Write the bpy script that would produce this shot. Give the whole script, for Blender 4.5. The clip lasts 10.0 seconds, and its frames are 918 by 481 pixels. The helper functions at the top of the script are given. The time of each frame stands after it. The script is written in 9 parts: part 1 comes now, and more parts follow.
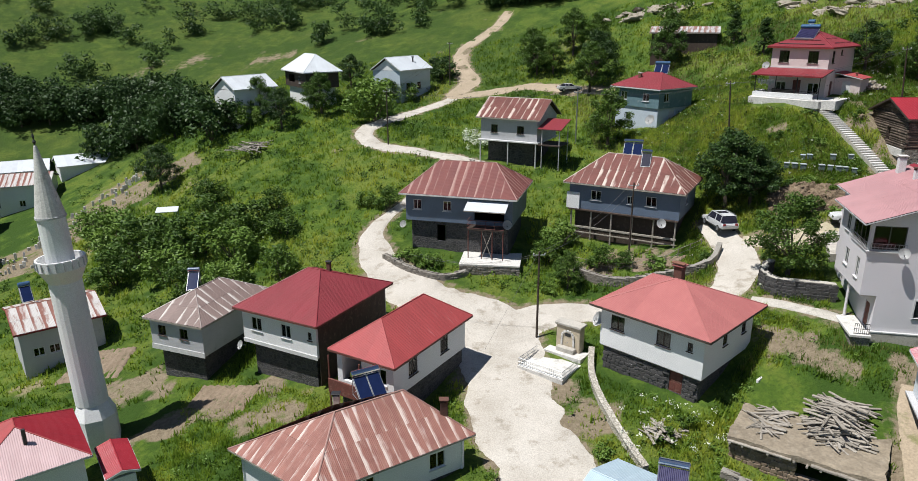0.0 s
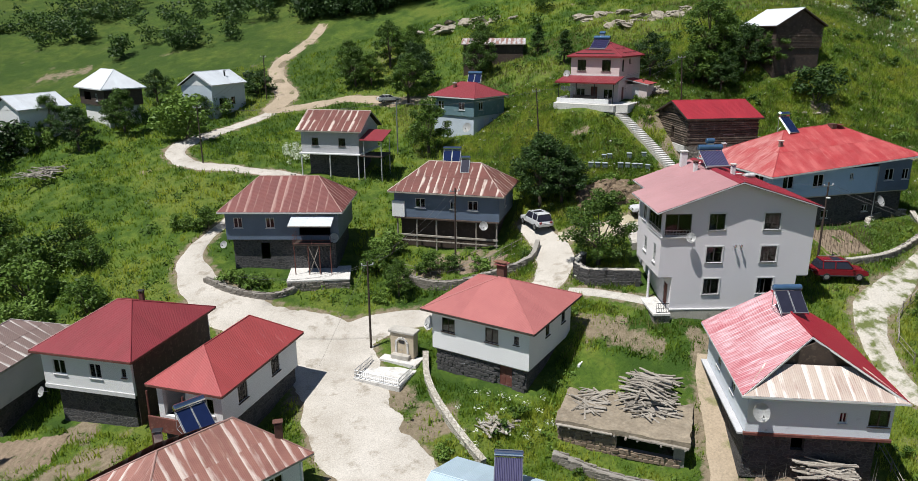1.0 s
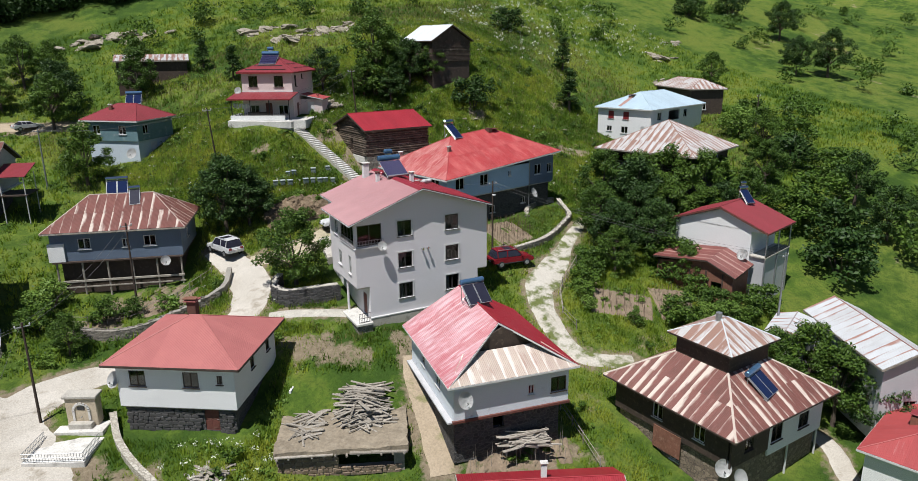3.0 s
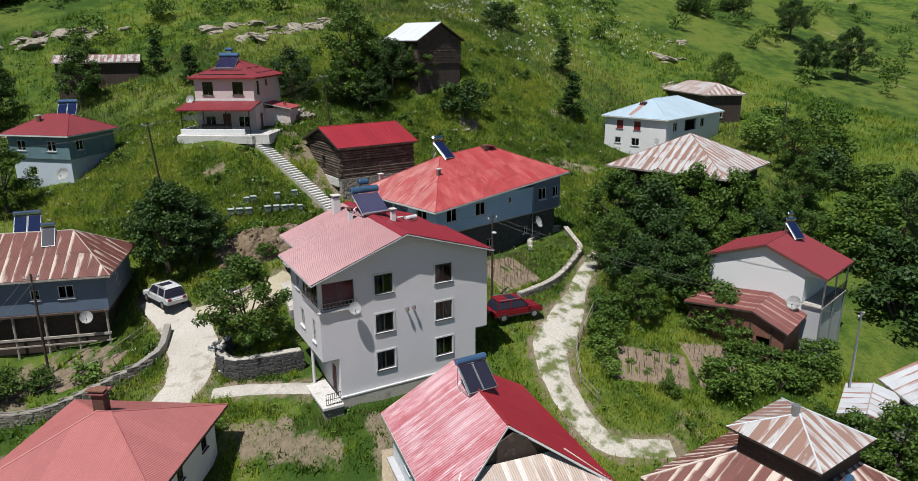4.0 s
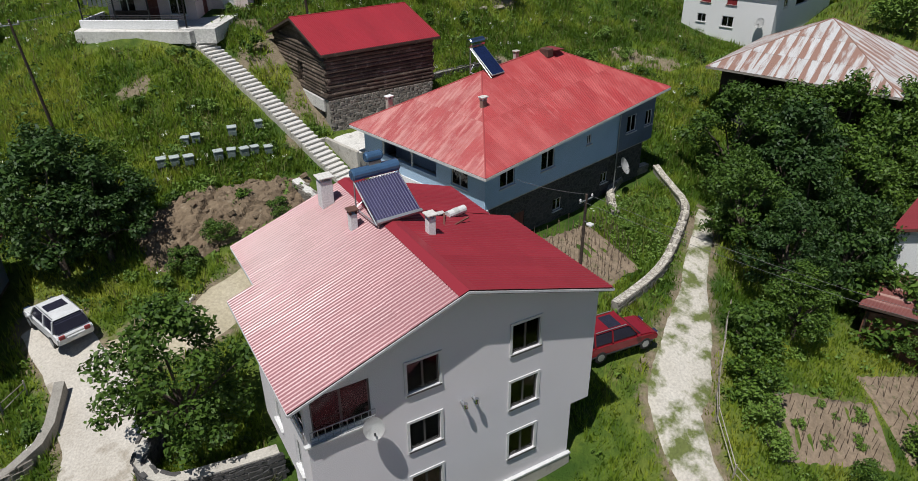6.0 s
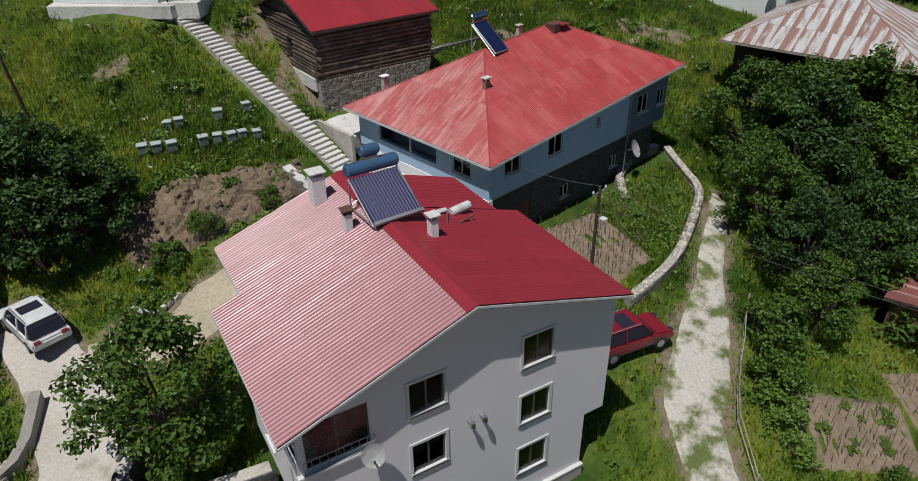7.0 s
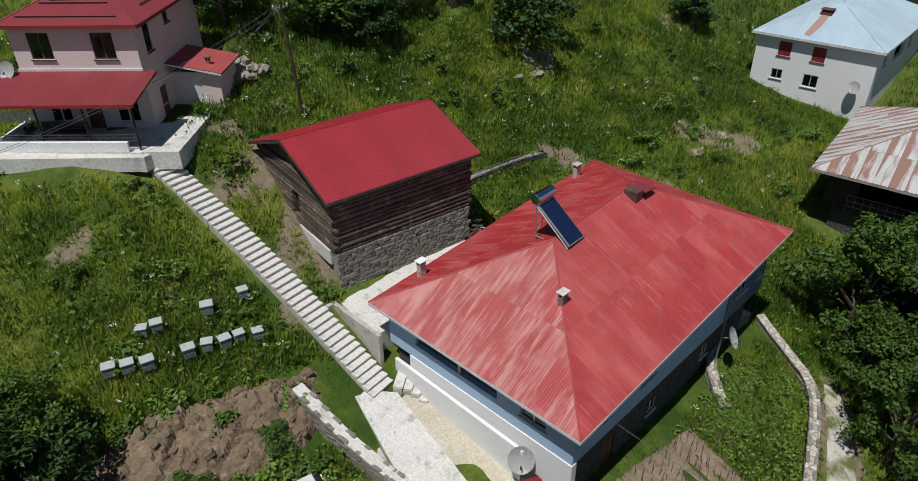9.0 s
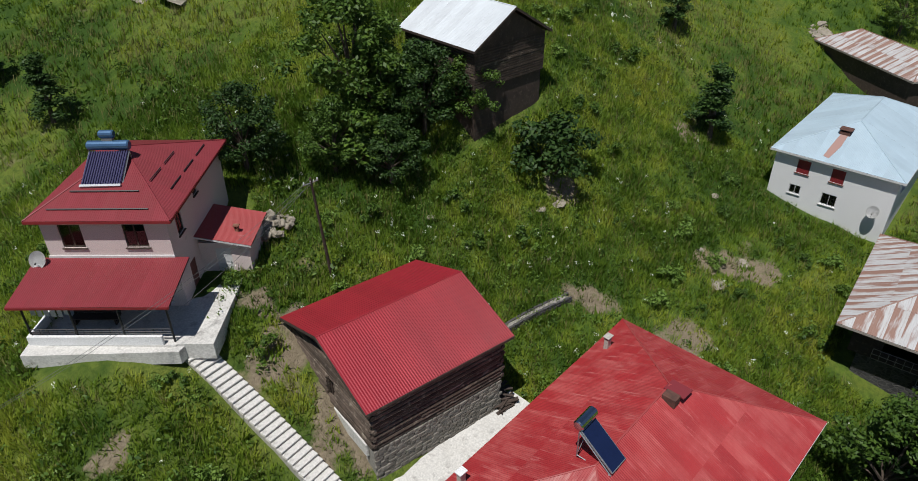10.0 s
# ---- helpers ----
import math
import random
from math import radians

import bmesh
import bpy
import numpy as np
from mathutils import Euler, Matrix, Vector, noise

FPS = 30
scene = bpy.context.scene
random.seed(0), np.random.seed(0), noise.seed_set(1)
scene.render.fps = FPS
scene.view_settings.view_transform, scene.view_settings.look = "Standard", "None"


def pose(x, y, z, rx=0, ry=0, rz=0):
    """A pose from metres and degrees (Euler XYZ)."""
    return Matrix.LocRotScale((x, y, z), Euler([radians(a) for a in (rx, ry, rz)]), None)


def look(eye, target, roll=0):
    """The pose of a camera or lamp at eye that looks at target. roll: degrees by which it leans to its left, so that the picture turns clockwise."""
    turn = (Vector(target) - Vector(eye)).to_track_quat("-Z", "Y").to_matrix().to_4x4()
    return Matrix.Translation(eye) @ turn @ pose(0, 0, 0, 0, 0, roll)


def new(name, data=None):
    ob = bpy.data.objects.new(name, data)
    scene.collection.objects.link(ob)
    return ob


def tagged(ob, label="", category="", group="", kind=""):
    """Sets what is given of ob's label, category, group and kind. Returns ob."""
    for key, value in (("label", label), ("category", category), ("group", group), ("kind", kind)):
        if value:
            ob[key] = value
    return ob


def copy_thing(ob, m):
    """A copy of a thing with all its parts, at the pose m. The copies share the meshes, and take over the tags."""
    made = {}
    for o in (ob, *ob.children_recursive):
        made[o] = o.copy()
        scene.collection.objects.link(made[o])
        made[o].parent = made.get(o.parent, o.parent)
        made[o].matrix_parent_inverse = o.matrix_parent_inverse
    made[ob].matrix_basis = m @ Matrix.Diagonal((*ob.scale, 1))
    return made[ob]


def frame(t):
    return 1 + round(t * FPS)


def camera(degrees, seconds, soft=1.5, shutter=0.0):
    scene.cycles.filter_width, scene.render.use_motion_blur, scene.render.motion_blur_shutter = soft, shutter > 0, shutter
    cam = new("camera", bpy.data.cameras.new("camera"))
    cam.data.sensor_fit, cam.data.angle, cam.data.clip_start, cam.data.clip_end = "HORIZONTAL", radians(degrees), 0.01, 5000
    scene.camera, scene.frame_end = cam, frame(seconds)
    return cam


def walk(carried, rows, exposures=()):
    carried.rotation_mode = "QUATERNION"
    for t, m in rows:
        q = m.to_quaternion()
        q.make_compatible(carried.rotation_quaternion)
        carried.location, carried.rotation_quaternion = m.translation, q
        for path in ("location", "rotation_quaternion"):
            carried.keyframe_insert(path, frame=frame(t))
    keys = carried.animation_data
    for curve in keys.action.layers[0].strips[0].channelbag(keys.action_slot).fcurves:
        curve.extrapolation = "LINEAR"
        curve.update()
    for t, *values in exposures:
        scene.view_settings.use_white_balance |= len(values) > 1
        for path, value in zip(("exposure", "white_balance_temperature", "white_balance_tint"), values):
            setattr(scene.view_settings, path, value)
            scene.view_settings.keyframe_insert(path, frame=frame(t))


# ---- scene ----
cam = camera(67.1, 10.0, soft=0.65)
PATH = [
    (0, (-0.054, 0.202, 24.711), (-0.05, 2.109, 24.106), -0.2),
    (0.5, (0.88, 0.006, 24.594), (1.067, 1.907, 24.004), -0.4),
    (1, (0.629, -0.087, 24.532), (1.105, 1.769, 23.959), -0.3),
    (1.5, (0.386, -0.147, 24.628), (1.109, 1.631, 24.067), -0.4),
    (2, (0.304, -0.232, 24.714), (1.24, 1.447, 24.162), -0.4),
    (2.5, (0.149, -0.419, 24.813), (1.278, 1.14, 24.27), -0.6),
    (2.7, (0.195, -0.41, 24.734), (1.4, 1.093, 24.198), -0.7),
    (3.8, (8.171, 9.548, 25.421), (9.438, 10.991, 24.862), -0.4),
    (4, (10.048, 12.006, 25.517), (11.319, 13.447, 24.959), -0.4),
    (4.5, (14.865, 18.744, 25.928), (16.135, 20.184, 25.372), -0.4),
    (5, (19.529, 26.092, 26.067), (20.796, 27.511, 25.45), -0.2),
    (5.5, (22.965, 31.88, 26.066), (24.214, 33.273, 25.359), -0.4),
    (5.7, (23.566, 33.297, 26.145), (24.787, 34.645, 25.313), -0.4),
    (6.8, (24.849, 36.042, 25.991), (26.009, 37.298, 24.953), -0.7),
    (7, (25.688, 36.918, 26.034), (26.851, 38.172, 24.996), -0.7),
    (7.5, (27.856, 39.519, 26.174), (29.024, 40.769, 25.137), -0.7),
    (8, (29.82, 42.984, 26.364), (30.994, 44.227, 25.325), -0.6),
    (8.5, (31.897, 46.646, 27.105), (33.074, 47.878, 26.059), -0.6),
    (9, (33.313, 50.195, 31.343), (34.495, 51.419, 30.292), -0.6),
    (9.5, (34.561, 53.749, 36.523), (35.748, 54.957, 35.458), -0.3),
    (10, (35.896, 56.128, 41.071), (37.083, 57.329, 39.998), -0.5),
]
EXPOSURE = [(0.0, 0.28), (1.5, 0.24), (2.5, 0.24), (4.0, 0.08), (4.6, 0.08), (5.6, 0.02), (6.8, -0.3), (7.6, -0.4), (8.6, -0.34), (10.0, -0.2)]
walk(cam, [(t, look(eye, target, roll)) for t, eye, target, roll in PATH], EXPOSURE)

# ---- light: a clear summer noon, the sun high over the valley ----
SUN_HEIGHT, SUN_FROM = 67.0, 199.0          # degrees above the horizon; bearing from +x, anticlockwise
world = bpy.data.worlds.new("world")
scene.world = world
world.use_nodes = True
sky = world.node_tree.nodes.new("ShaderNodeTexSky")
sky.sky_type, sky.sun_disc = "NISHITA", False
sky.sun_elevation, sky.sun_rotation = radians(SUN_HEIGHT), radians(90 - SUN_FROM)
sky.altitude, sky.air_density, sky.dust_density = 1600, 0.9, 0.4
world.node_tree.links.new(sky.outputs[0], world.node_tree.nodes["Background"].inputs[0])
world.node_tree.nodes["Background"].inputs[1].default_value = 0.066
sun = new("sun", bpy.data.lights.new("sun", "SUN"))
sun.data.energy, sun.data.angle, sun.data.color = 5.0, radians(0.55), (1.0, 0.98, 0.95)
sun_dir = Vector((math.cos(radians(SUN_FROM)) * math.cos(radians(SUN_HEIGHT)), math.sin(radians(SUN_FROM)) * math.cos(radians(SUN_HEIGHT)), math.sin(radians(SUN_HEIGHT))))
sun.matrix_world = look(sun_dir * 300, (0, 0, 0))
scene.view_settings.exposure = 0.0

# ---- materials ----
def graph(name):
    m = bpy.data.materials.new(name)
    m.use_nodes = True
    tree = m.node_tree
    return m, tree, tree.nodes["Principled BSDF"]


def node(tree, kind, **inputs):
    n = tree.nodes.new("ShaderNode" + kind)
    for key, value in inputs.items():
        n.inputs[key.replace("_", " ")].default_value = value
    return n


def noise_of(tree, vector, scale, detail=4.0, rough=0.6, stretch=None):
    if stretch:
        mapping = node(tree, "Mapping", Scale=stretch)
        tree.links.new(vector, mapping.inputs[0])
        vector = mapping.outputs[0]
    n = node(tree, "TexNoise", Scale=scale, Detail=detail, Roughness=rough)
    tree.links.new(vector, n.inputs["Vector"])
    return n.outputs["Fac"]


def ramp(tree, value, low, high):
    n = node(tree, "MapRange", From_Min=low, From_Max=high)
    tree.links.new(value, n.inputs[0])
    return n.outputs[0]


def blend(tree, factor, one, two, how="MIX"):
    n = tree.nodes.new("ShaderNodeMix")
    n.data_type, n.blend_type = "RGBA", how
    for slot, value in ((0, factor), (6, one), (7, two)):
        if isinstance(value, (int, float)):
            n.inputs[slot].default_value = value
        elif isinstance(value, tuple):
            n.inputs[slot].default_value = (*value, 1)
        else:
            tree.links.new(value, n.inputs[slot])
    return n.outputs[2]


def sum_of(tree, one, two, how="ADD"):
    n = tree.nodes.new("ShaderNodeMath")
    n.operation = how
    for slot, value in ((0, one), (1, two)):
        if isinstance(value, (int, float)):
            n.inputs[slot].default_value = value
        else:
            tree.links.new(value, n.inputs[slot])
    return n.outputs[0]


def relief(tree, shader, height, strength, distance):
    n = node(tree, "Bump", Strength=strength, Distance=distance)
    tree.links.new(height, n.inputs["Height"])
    tree.links.new(n.outputs[0], shader.inputs["Normal"])


def surface(name, one, two, scale, third=None, fine=25.0, rough=0.8, metal=0.0, bump=0.3, deep=0.01, vary=0.0, spots=0.55):
    """A mottled surface: two tones in broad patches, a third in spots, and fine grain."""
    m, tree, shader = graph(name)
    co = tree.nodes.new("ShaderNodeTexCoord").outputs["Object"]
    col = blend(tree, ramp(tree, noise_of(tree, co, scale), 0.3, 0.7), one, two)
    if third:
        col = blend(tree, ramp(tree, noise_of(tree, co, scale * 2.3, 6), spots, spots + 0.14), col, third)
    grain = noise_of(tree, co, fine, 3)
    col = blend(tree, ramp(tree, grain, 0.25, 0.75), col, blend(tree, 1.0, col, (0.62, 0.62, 0.62), "MULTIPLY"))
    if vary:
        r = tree.nodes.new("ShaderNodeObjectInfo").outputs["Random"]
        col = blend(tree, sum_of(tree, r, vary, "MULTIPLY"), col, blend(tree, 1.0, col, (0.35, 0.33, 0.3), "MULTIPLY"))
    tree.links.new(col, shader.inputs["Base Color"])
    shader.inputs["Roughness"].default_value, shader.inputs["Metallic"].default_value = rough, metal
    relief(tree, shader, grain, bump, deep)
    return m


PITCH = {}      # width of one wave of each kind of sheet, in metres


def roof_metal(name, paint, faded, rust=(0.12, 0.045, 0.03), share=0.0, patch=0.5, wave=0.16, rough=0.45, metal=0.0, bright=None, streaks=0.5, scuff=None, gloss=0.35):
    """Corrugated sheet. UV is metres along the eave and up the slope. share: how many sheets are of the second tone."""
    m, tree, shader = graph(name)
    uv = tree.nodes.new("ShaderNodeTexCoord").outputs["UV"]
    rnd = tree.nodes.new("ShaderNodeObjectInfo").outputs["Random"]
    col = blend(tree, ramp(tree, noise_of(tree, uv, 0.5, 5), 0.35, 0.7), paint, faded)
    if bright:
        split = tree.nodes.new("ShaderNodeSeparateXYZ")
        tree.links.new(uv, split.inputs[0])
        lap = sum_of(tree, split.outputs[0], 10.0, "MODULO")
        long = noise_of(tree, uv, 1.0, 4, 0.6, (1.1, 0.22, 1))
        lap = sum_of(tree, sum_of(tree, lap, 1.15, "MULTIPLY"), sum_of(tree, sum_of(tree, long, -0.5), streaks * 2.2, "MULTIPLY"))
        lap = sum_of(tree, lap, sum_of(tree, sum_of(tree, rnd, -0.5), 0.35, "MULTIPLY"))
        col = blend(tree, ramp(tree, lap, share + 0.16, share - 0.12), col, bright)
    run = noise_of(tree, uv, 1.0, 6, 0.7, (3.5, 0.35, 1))
    col = blend(tree, ramp(tree, run, patch, patch + 0.16), col, rust)
    if scuff:
        broad = ramp(tree, noise_of(tree, uv, 0.35, 5, 0.65), 0.42, 0.62)
        col = blend(tree, sum_of(tree, broad, sum_of(tree, ramp(tree, run, 0.25, 0.6), 0.85, "MULTIPLY"), "MULTIPLY"), col, scuff)
    col = blend(tree, sum_of(tree, rnd, 0.35, "MULTIPLY"), col, blend(tree, 1.0, col, (0.72, 0.7, 0.7), "MULTIPLY"))
    tree.links.new(col, shader.inputs["Base Color"])
    relief(tree, shader, noise_of(tree, uv, 3.0, 4), 0.25, 0.02)
    worn = node(tree, "MapRange", From_Min=0.3, From_Max=0.7, To_Min=rough * 0.85, To_Max=rough * 1.25)
    tree.links.new(run, worn.inputs[0])
    tree.links.new(worn.outputs[0], shader.inputs["Roughness"])
    shader.inputs["Metallic"].default_value = metal
    shader.inputs["Specular IOR Level"].default_value = gloss
    PITCH[name] = wave
    return m


def plain(name, colour, rough=0.5, metal=0.0):
    return surface(name, colour, tuple(c * 0.8 for c in colour), 1.7, rough=rough, metal=metal, bump=0.06, fine=40)


def leaf_stuff(name, one, two, three, thin_share=0.15, patches=None):
    m, tree, shader = graph(name)
    geo = tree.nodes.new("ShaderNodeNewGeometry")
    rnd = tree.nodes.new("ShaderNodeObjectInfo").outputs["Random"]
    col = blend(tree, geo.outputs["Random Per Island"], one, two)
    col = blend(tree, sum_of(tree, rnd, 0.55, "MULTIPLY"), col, three)
    if patches:
        place = geo.outputs["Position"]
        big = sum_of(tree, sum_of(tree, noise_of(tree, place, 0.07, 3), 0.55, "MULTIPLY"), sum_of(tree, noise_of(tree, place, 0.4, 4), 0.45, "MULTIPLY"))
        col = blend(tree, ramp(tree, big, 0.52, 0.42), col, patches[0])
        col = blend(tree, sum_of(tree, ramp(tree, big, 0.5, 0.6), 0.75, "MULTIPLY"), col, blend(tree, geo.outputs["Random Per Island"], patches[1], patches[2]))
    tree.links.new(col, shader.inputs["Base Color"])
    shader.inputs["Roughness"].default_value = 0.55
    shader.inputs["Specular IOR Level"].default_value = 0.3
    thin = node(tree, "BsdfTranslucent")
    tree.links.new(col, thin.inputs["Color"])
    both = node(tree, "MixShader", Fac=thin_share)
    tree.links.new(shader.outputs[0], both.inputs[1])
    tree.links.new(thin.outputs[0], both.inputs[2])
    tree.links.new(both.outputs[0], tree.nodes["Material Output"].inputs[0])
    return m


def glass_stuff(name):
    m, tree, shader = graph(name)
    clear, shine = node(tree, "BsdfTransparent", Color=(0.55, 0.6, 0.6, 1)), node(tree, "BsdfGlossy", Roughness=0.03)
    fresnel, both = node(tree, "Fresnel", IOR=1.5), node(tree, "MixShader")
    tree.links.new(fresnel.outputs[0], both.inputs[0])
    tree.links.new(clear.outputs[0], both.inputs[1])
    tree.links.new(shine.outputs[0], both.inputs[2])
    tree.links.new(both.outputs[0], tree.nodes["Material Output"].inputs[0])
    return m


def ground_stuff():
    m, tree, shader = graph("meadow")
    co = tree.nodes.new("ShaderNodeTexCoord").outputs["Object"]
    broad, mid, small = noise_of(tree, co, 0.035, 5), noise_of(tree, co, 0.35, 6, 0.65), noise_of(tree, co, 2.6, 5, 0.7)
    big = sum_of(tree, sum_of(tree, noise_of(tree, co, 0.07, 3), 0.55, "MULTIPLY"), sum_of(tree, noise_of(tree, co, 0.4, 4), 0.45, "MULTIPLY"))
    col = blend(tree, ramp(tree, mid, 0.35, 0.68), (0.056, 0.108, 0.014), (0.118, 0.18, 0.025))
    col = blend(tree, ramp(tree, broad, 0.42, 0.66), col, (0.125, 0.165, 0.029))
    col = blend(tree, ramp(tree, big, 0.52, 0.42), col, (0.036, 0.075, 0.011))
    col = blend(tree, sum_of(tree, ramp(tree, big, 0.5, 0.6), 0.7, "MULTIPLY"), col, (0.148, 0.176, 0.031))
    col = blend(tree, ramp(tree, small, 0.45, 0.75), col, (0.042, 0.078, 0.014))
    bare = sum_of(tree, sum_of(tree, broad, 0.35, "MULTIPLY"), sum_of(tree, noise_of(tree, co, 0.16, 7, 0.68), 0.65, "MULTIPLY"))
    col = blend(tree, ramp(tree, bare, 0.6, 0.65), col, (0.26, 0.22, 0.13))
    # darker green mixed in over the far left hillside
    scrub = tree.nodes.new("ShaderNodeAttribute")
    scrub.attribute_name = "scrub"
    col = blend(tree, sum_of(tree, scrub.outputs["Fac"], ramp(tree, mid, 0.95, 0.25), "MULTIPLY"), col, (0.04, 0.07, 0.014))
    dirt = tree.nodes.new("ShaderNodeAttribute")
    dirt.attribute_name = "bare"
    edge = sum_of(tree, dirt.outputs["Fac"], sum_of(tree, sum_of(tree, noise_of(tree, co, 0.9, 7, 0.7), -0.5), 1.1, "MULTIPLY"))
    soil = blend(tree, ramp(tree, small, 0.3, 0.7), (0.28, 0.23, 0.16), (0.17, 0.135, 0.09))
    col = blend(tree, ramp(tree, edge, 0.42, 0.62), col, soil)
    tree.links.new(col, shader.inputs["Base Color"])
    shader.inputs["Roughness"].default_value = 0.9
    shader.inputs["Specular IOR Level"].default_value = 0.15
    relief(tree, shader, sum_of(tree, sum_of(tree, mid, 1.0), small), 0.9, 0.35)
    return m


def masonry(name, one, two, joint, size, rough=0.9):
    """Rubble walling seen from afar: irregular stones in mortar joints."""
    m, tree, shader = graph(name)
    co = tree.nodes.new("ShaderNodeTexCoord").outputs["Object"]
    warp = tree.nodes.new("ShaderNodeVectorMath")
    warp.operation = "ADD"
    n = node(tree, "TexNoise", Scale=3.0)
    tree.links.new(co, n.inputs["Vector"])
    half = tree.nodes.new("ShaderNodeVectorMath")
    half.operation = "SCALE"
    half.inputs["Scale"].default_value = 0.12
    tree.links.new(n.outputs["Color"], half.inputs[0])
    tree.links.new(co, warp.inputs[0])
    tree.links.new(half.outputs[0], warp.inputs[1])
    cells = []
    for feature in ("F1", "DISTANCE_TO_EDGE"):
        v = node(tree, "TexVoronoi", Scale=1.0 / size)
        v.feature = feature
        mapping = node(tree, "Mapping", Scale=(1, 1, 1.5))
        tree.links.new(warp.outputs[0], mapping.inputs[0])
        tree.links.new(mapping.outputs[0], v.inputs["Vector"])
        cells.append(v)
    tone = tree.nodes.new("ShaderNodeSeparateColor")
    tree.links.new(cells[0].outputs["Color"], tone.inputs[0])
    col = blend(tree, tone.outputs[0], one, two)
    edge = ramp(tree, cells[1].outputs["Distance"], 0.02, 0.1)
    col = blend(tree, edge, joint, col)
    col = blend(tree, ramp(tree, noise_of(tree, co, 9.0, 4), 0.3, 0.7), col, blend(tree, 1.0, col, (0.6, 0.6, 0.6), "MULTIPLY"))
    tree.links.new(col, shader.inputs["Base Color"])
    shader.inputs["Roughness"].default_value = rough
    relief(tree, shader, edge, 0.8, 0.05)
    return m


MEADOW = ground_stuff()
GRAVEL = surface("gravel_road", (0.6, 0.56, 0.5), (0.47, 0.43, 0.37), 0.3, (0.34, 0.3, 0.24), 9.0, 0.95, bump=0.5, deep=0.04, spots=0.55)
TRACK = surface("grassy_track", (0.6, 0.565, 0.5), (0.5, 0.46, 0.39), 0.3, (0.13, 0.155, 0.042), 7.0, 0.95, bump=0.5, deep=0.03, spots=0.46)
DIRT = surface("dirt_track", (0.46, 0.37, 0.27), (0.36, 0.29, 0.2), 0.25, (0.2, 0.2, 0.08), 6.0, 0.95, bump=0.5, deep=0.03, spots=0.58)
SANDY = surface("sandy_drive", (0.52, 0.46, 0.34), (0.4, 0.35, 0.24), 0.3, (0.2, 0.22, 0.08), 6.0, 0.95, bump=0.5, deep=0.03, spots=0.6)
SOIL = surface("garden_soil", (0.29, 0.22, 0.155), (0.2, 0.15, 0.1), 0.8, (0.07, 0.09, 0.025), 6.0, 0.95, bump=0.8, deep=0.06, spots=0.57)
CONCRETE = surface("concrete", (0.56, 0.53, 0.47), (0.46, 0.43, 0.38), 0.6, (0.33, 0.31, 0.27), 9.0, 0.85, bump=0.2)
STAINED = surface("stained_concrete", (0.62, 0.57, 0.46), (0.52, 0.47, 0.36), 0.5, (0.44, 0.42, 0.28), 8.0, 0.85, bump=0.2)
PALE = surface("pale_concrete", (0.74, 0.72, 0.68), (0.64, 0.62, 0.58), 0.7, (0.45, 0.43, 0.4), 9.0, 0.8, bump=0.15)
STONE = surface("rubble_stone", (0.34, 0.31, 0.27), (0.22, 0.2, 0.17), 1.4, (0.42, 0.38, 0.31), 8.0, 0.9, bump=0.6, deep=0.03, vary=0.5)
BROWN_STONE = surface("brown_rubble_stone", (0.36, 0.27, 0.19), (0.24, 0.175, 0.125), 1.4, (0.45, 0.37, 0.28), 8.0, 0.9, bump=0.6, deep=0.03, vary=0.5)
DARK_STONE = surface("dark_stone", (0.11, 0.105, 0.105), (0.07, 0.068, 0.068), 1.4, (0.19, 0.18, 0.17), 8.0, 0.9, bump=0.6, deep=0.03, vary=0.4)
WALLING = masonry("rubble_walling", (0.3, 0.27, 0.23), (0.17, 0.155, 0.135), (0.36, 0.33, 0.29), 0.4)
BROWN_WALLING = masonry("brown_rubble_walling", (0.36, 0.285, 0.21), (0.2, 0.155, 0.115), (0.13, 0.1, 0.08), 0.36)
# dark stone tone, deepened by the shade of overhung ground floors
DARK_WALLING = masonry("dark_rubble_walling", (0.085, 0.083, 0.085), (0.045, 0.044, 0.046), (0.12, 0.115, 0.11), 0.4)
LIME = masonry("limewashed_rubble", (0.66, 0.62, 0.54), (0.46, 0.42, 0.35), (0.36, 0.33, 0.27), 0.34)
MORTAR = surface("mortar", (0.36, 0.34, 0.3), (0.26, 0.24, 0.21), 2.0, None, 12.0, 0.95)
ROCK = surface("brown_rock", (0.25, 0.185, 0.12), (0.15, 0.105, 0.065), 0.8, (0.34, 0.27, 0.185), 4.0, 0.95, bump=1.0, deep=0.12, spots=0.58)
PALE_ROCK = surface("pale_rock", (0.4, 0.355, 0.285), (0.27, 0.235, 0.18), 0.5, (0.16, 0.135, 0.095), 2.0, 0.95, bump=1.0, deep=0.2, spots=0.55)
WHITE = surface("white_plaster", (0.89, 0.89, 0.885), (0.84, 0.84, 0.835), 0.5, (0.74, 0.735, 0.71), 14.0, 0.85, bump=0.1, spots=0.66)
GREY = surface("grey_render", (0.82, 0.79, 0.81), (0.78, 0.75, 0.77), 0.3, (0.72, 0.69, 0.71), 20.0, 0.85, bump=0.12, spots=0.66)
PINK = surface("pink_render", (0.78, 0.66, 0.63), (0.72, 0.6, 0.575), 0.35, (0.52, 0.43, 0.41), 18.0, 0.85, bump=0.1, spots=0.65)
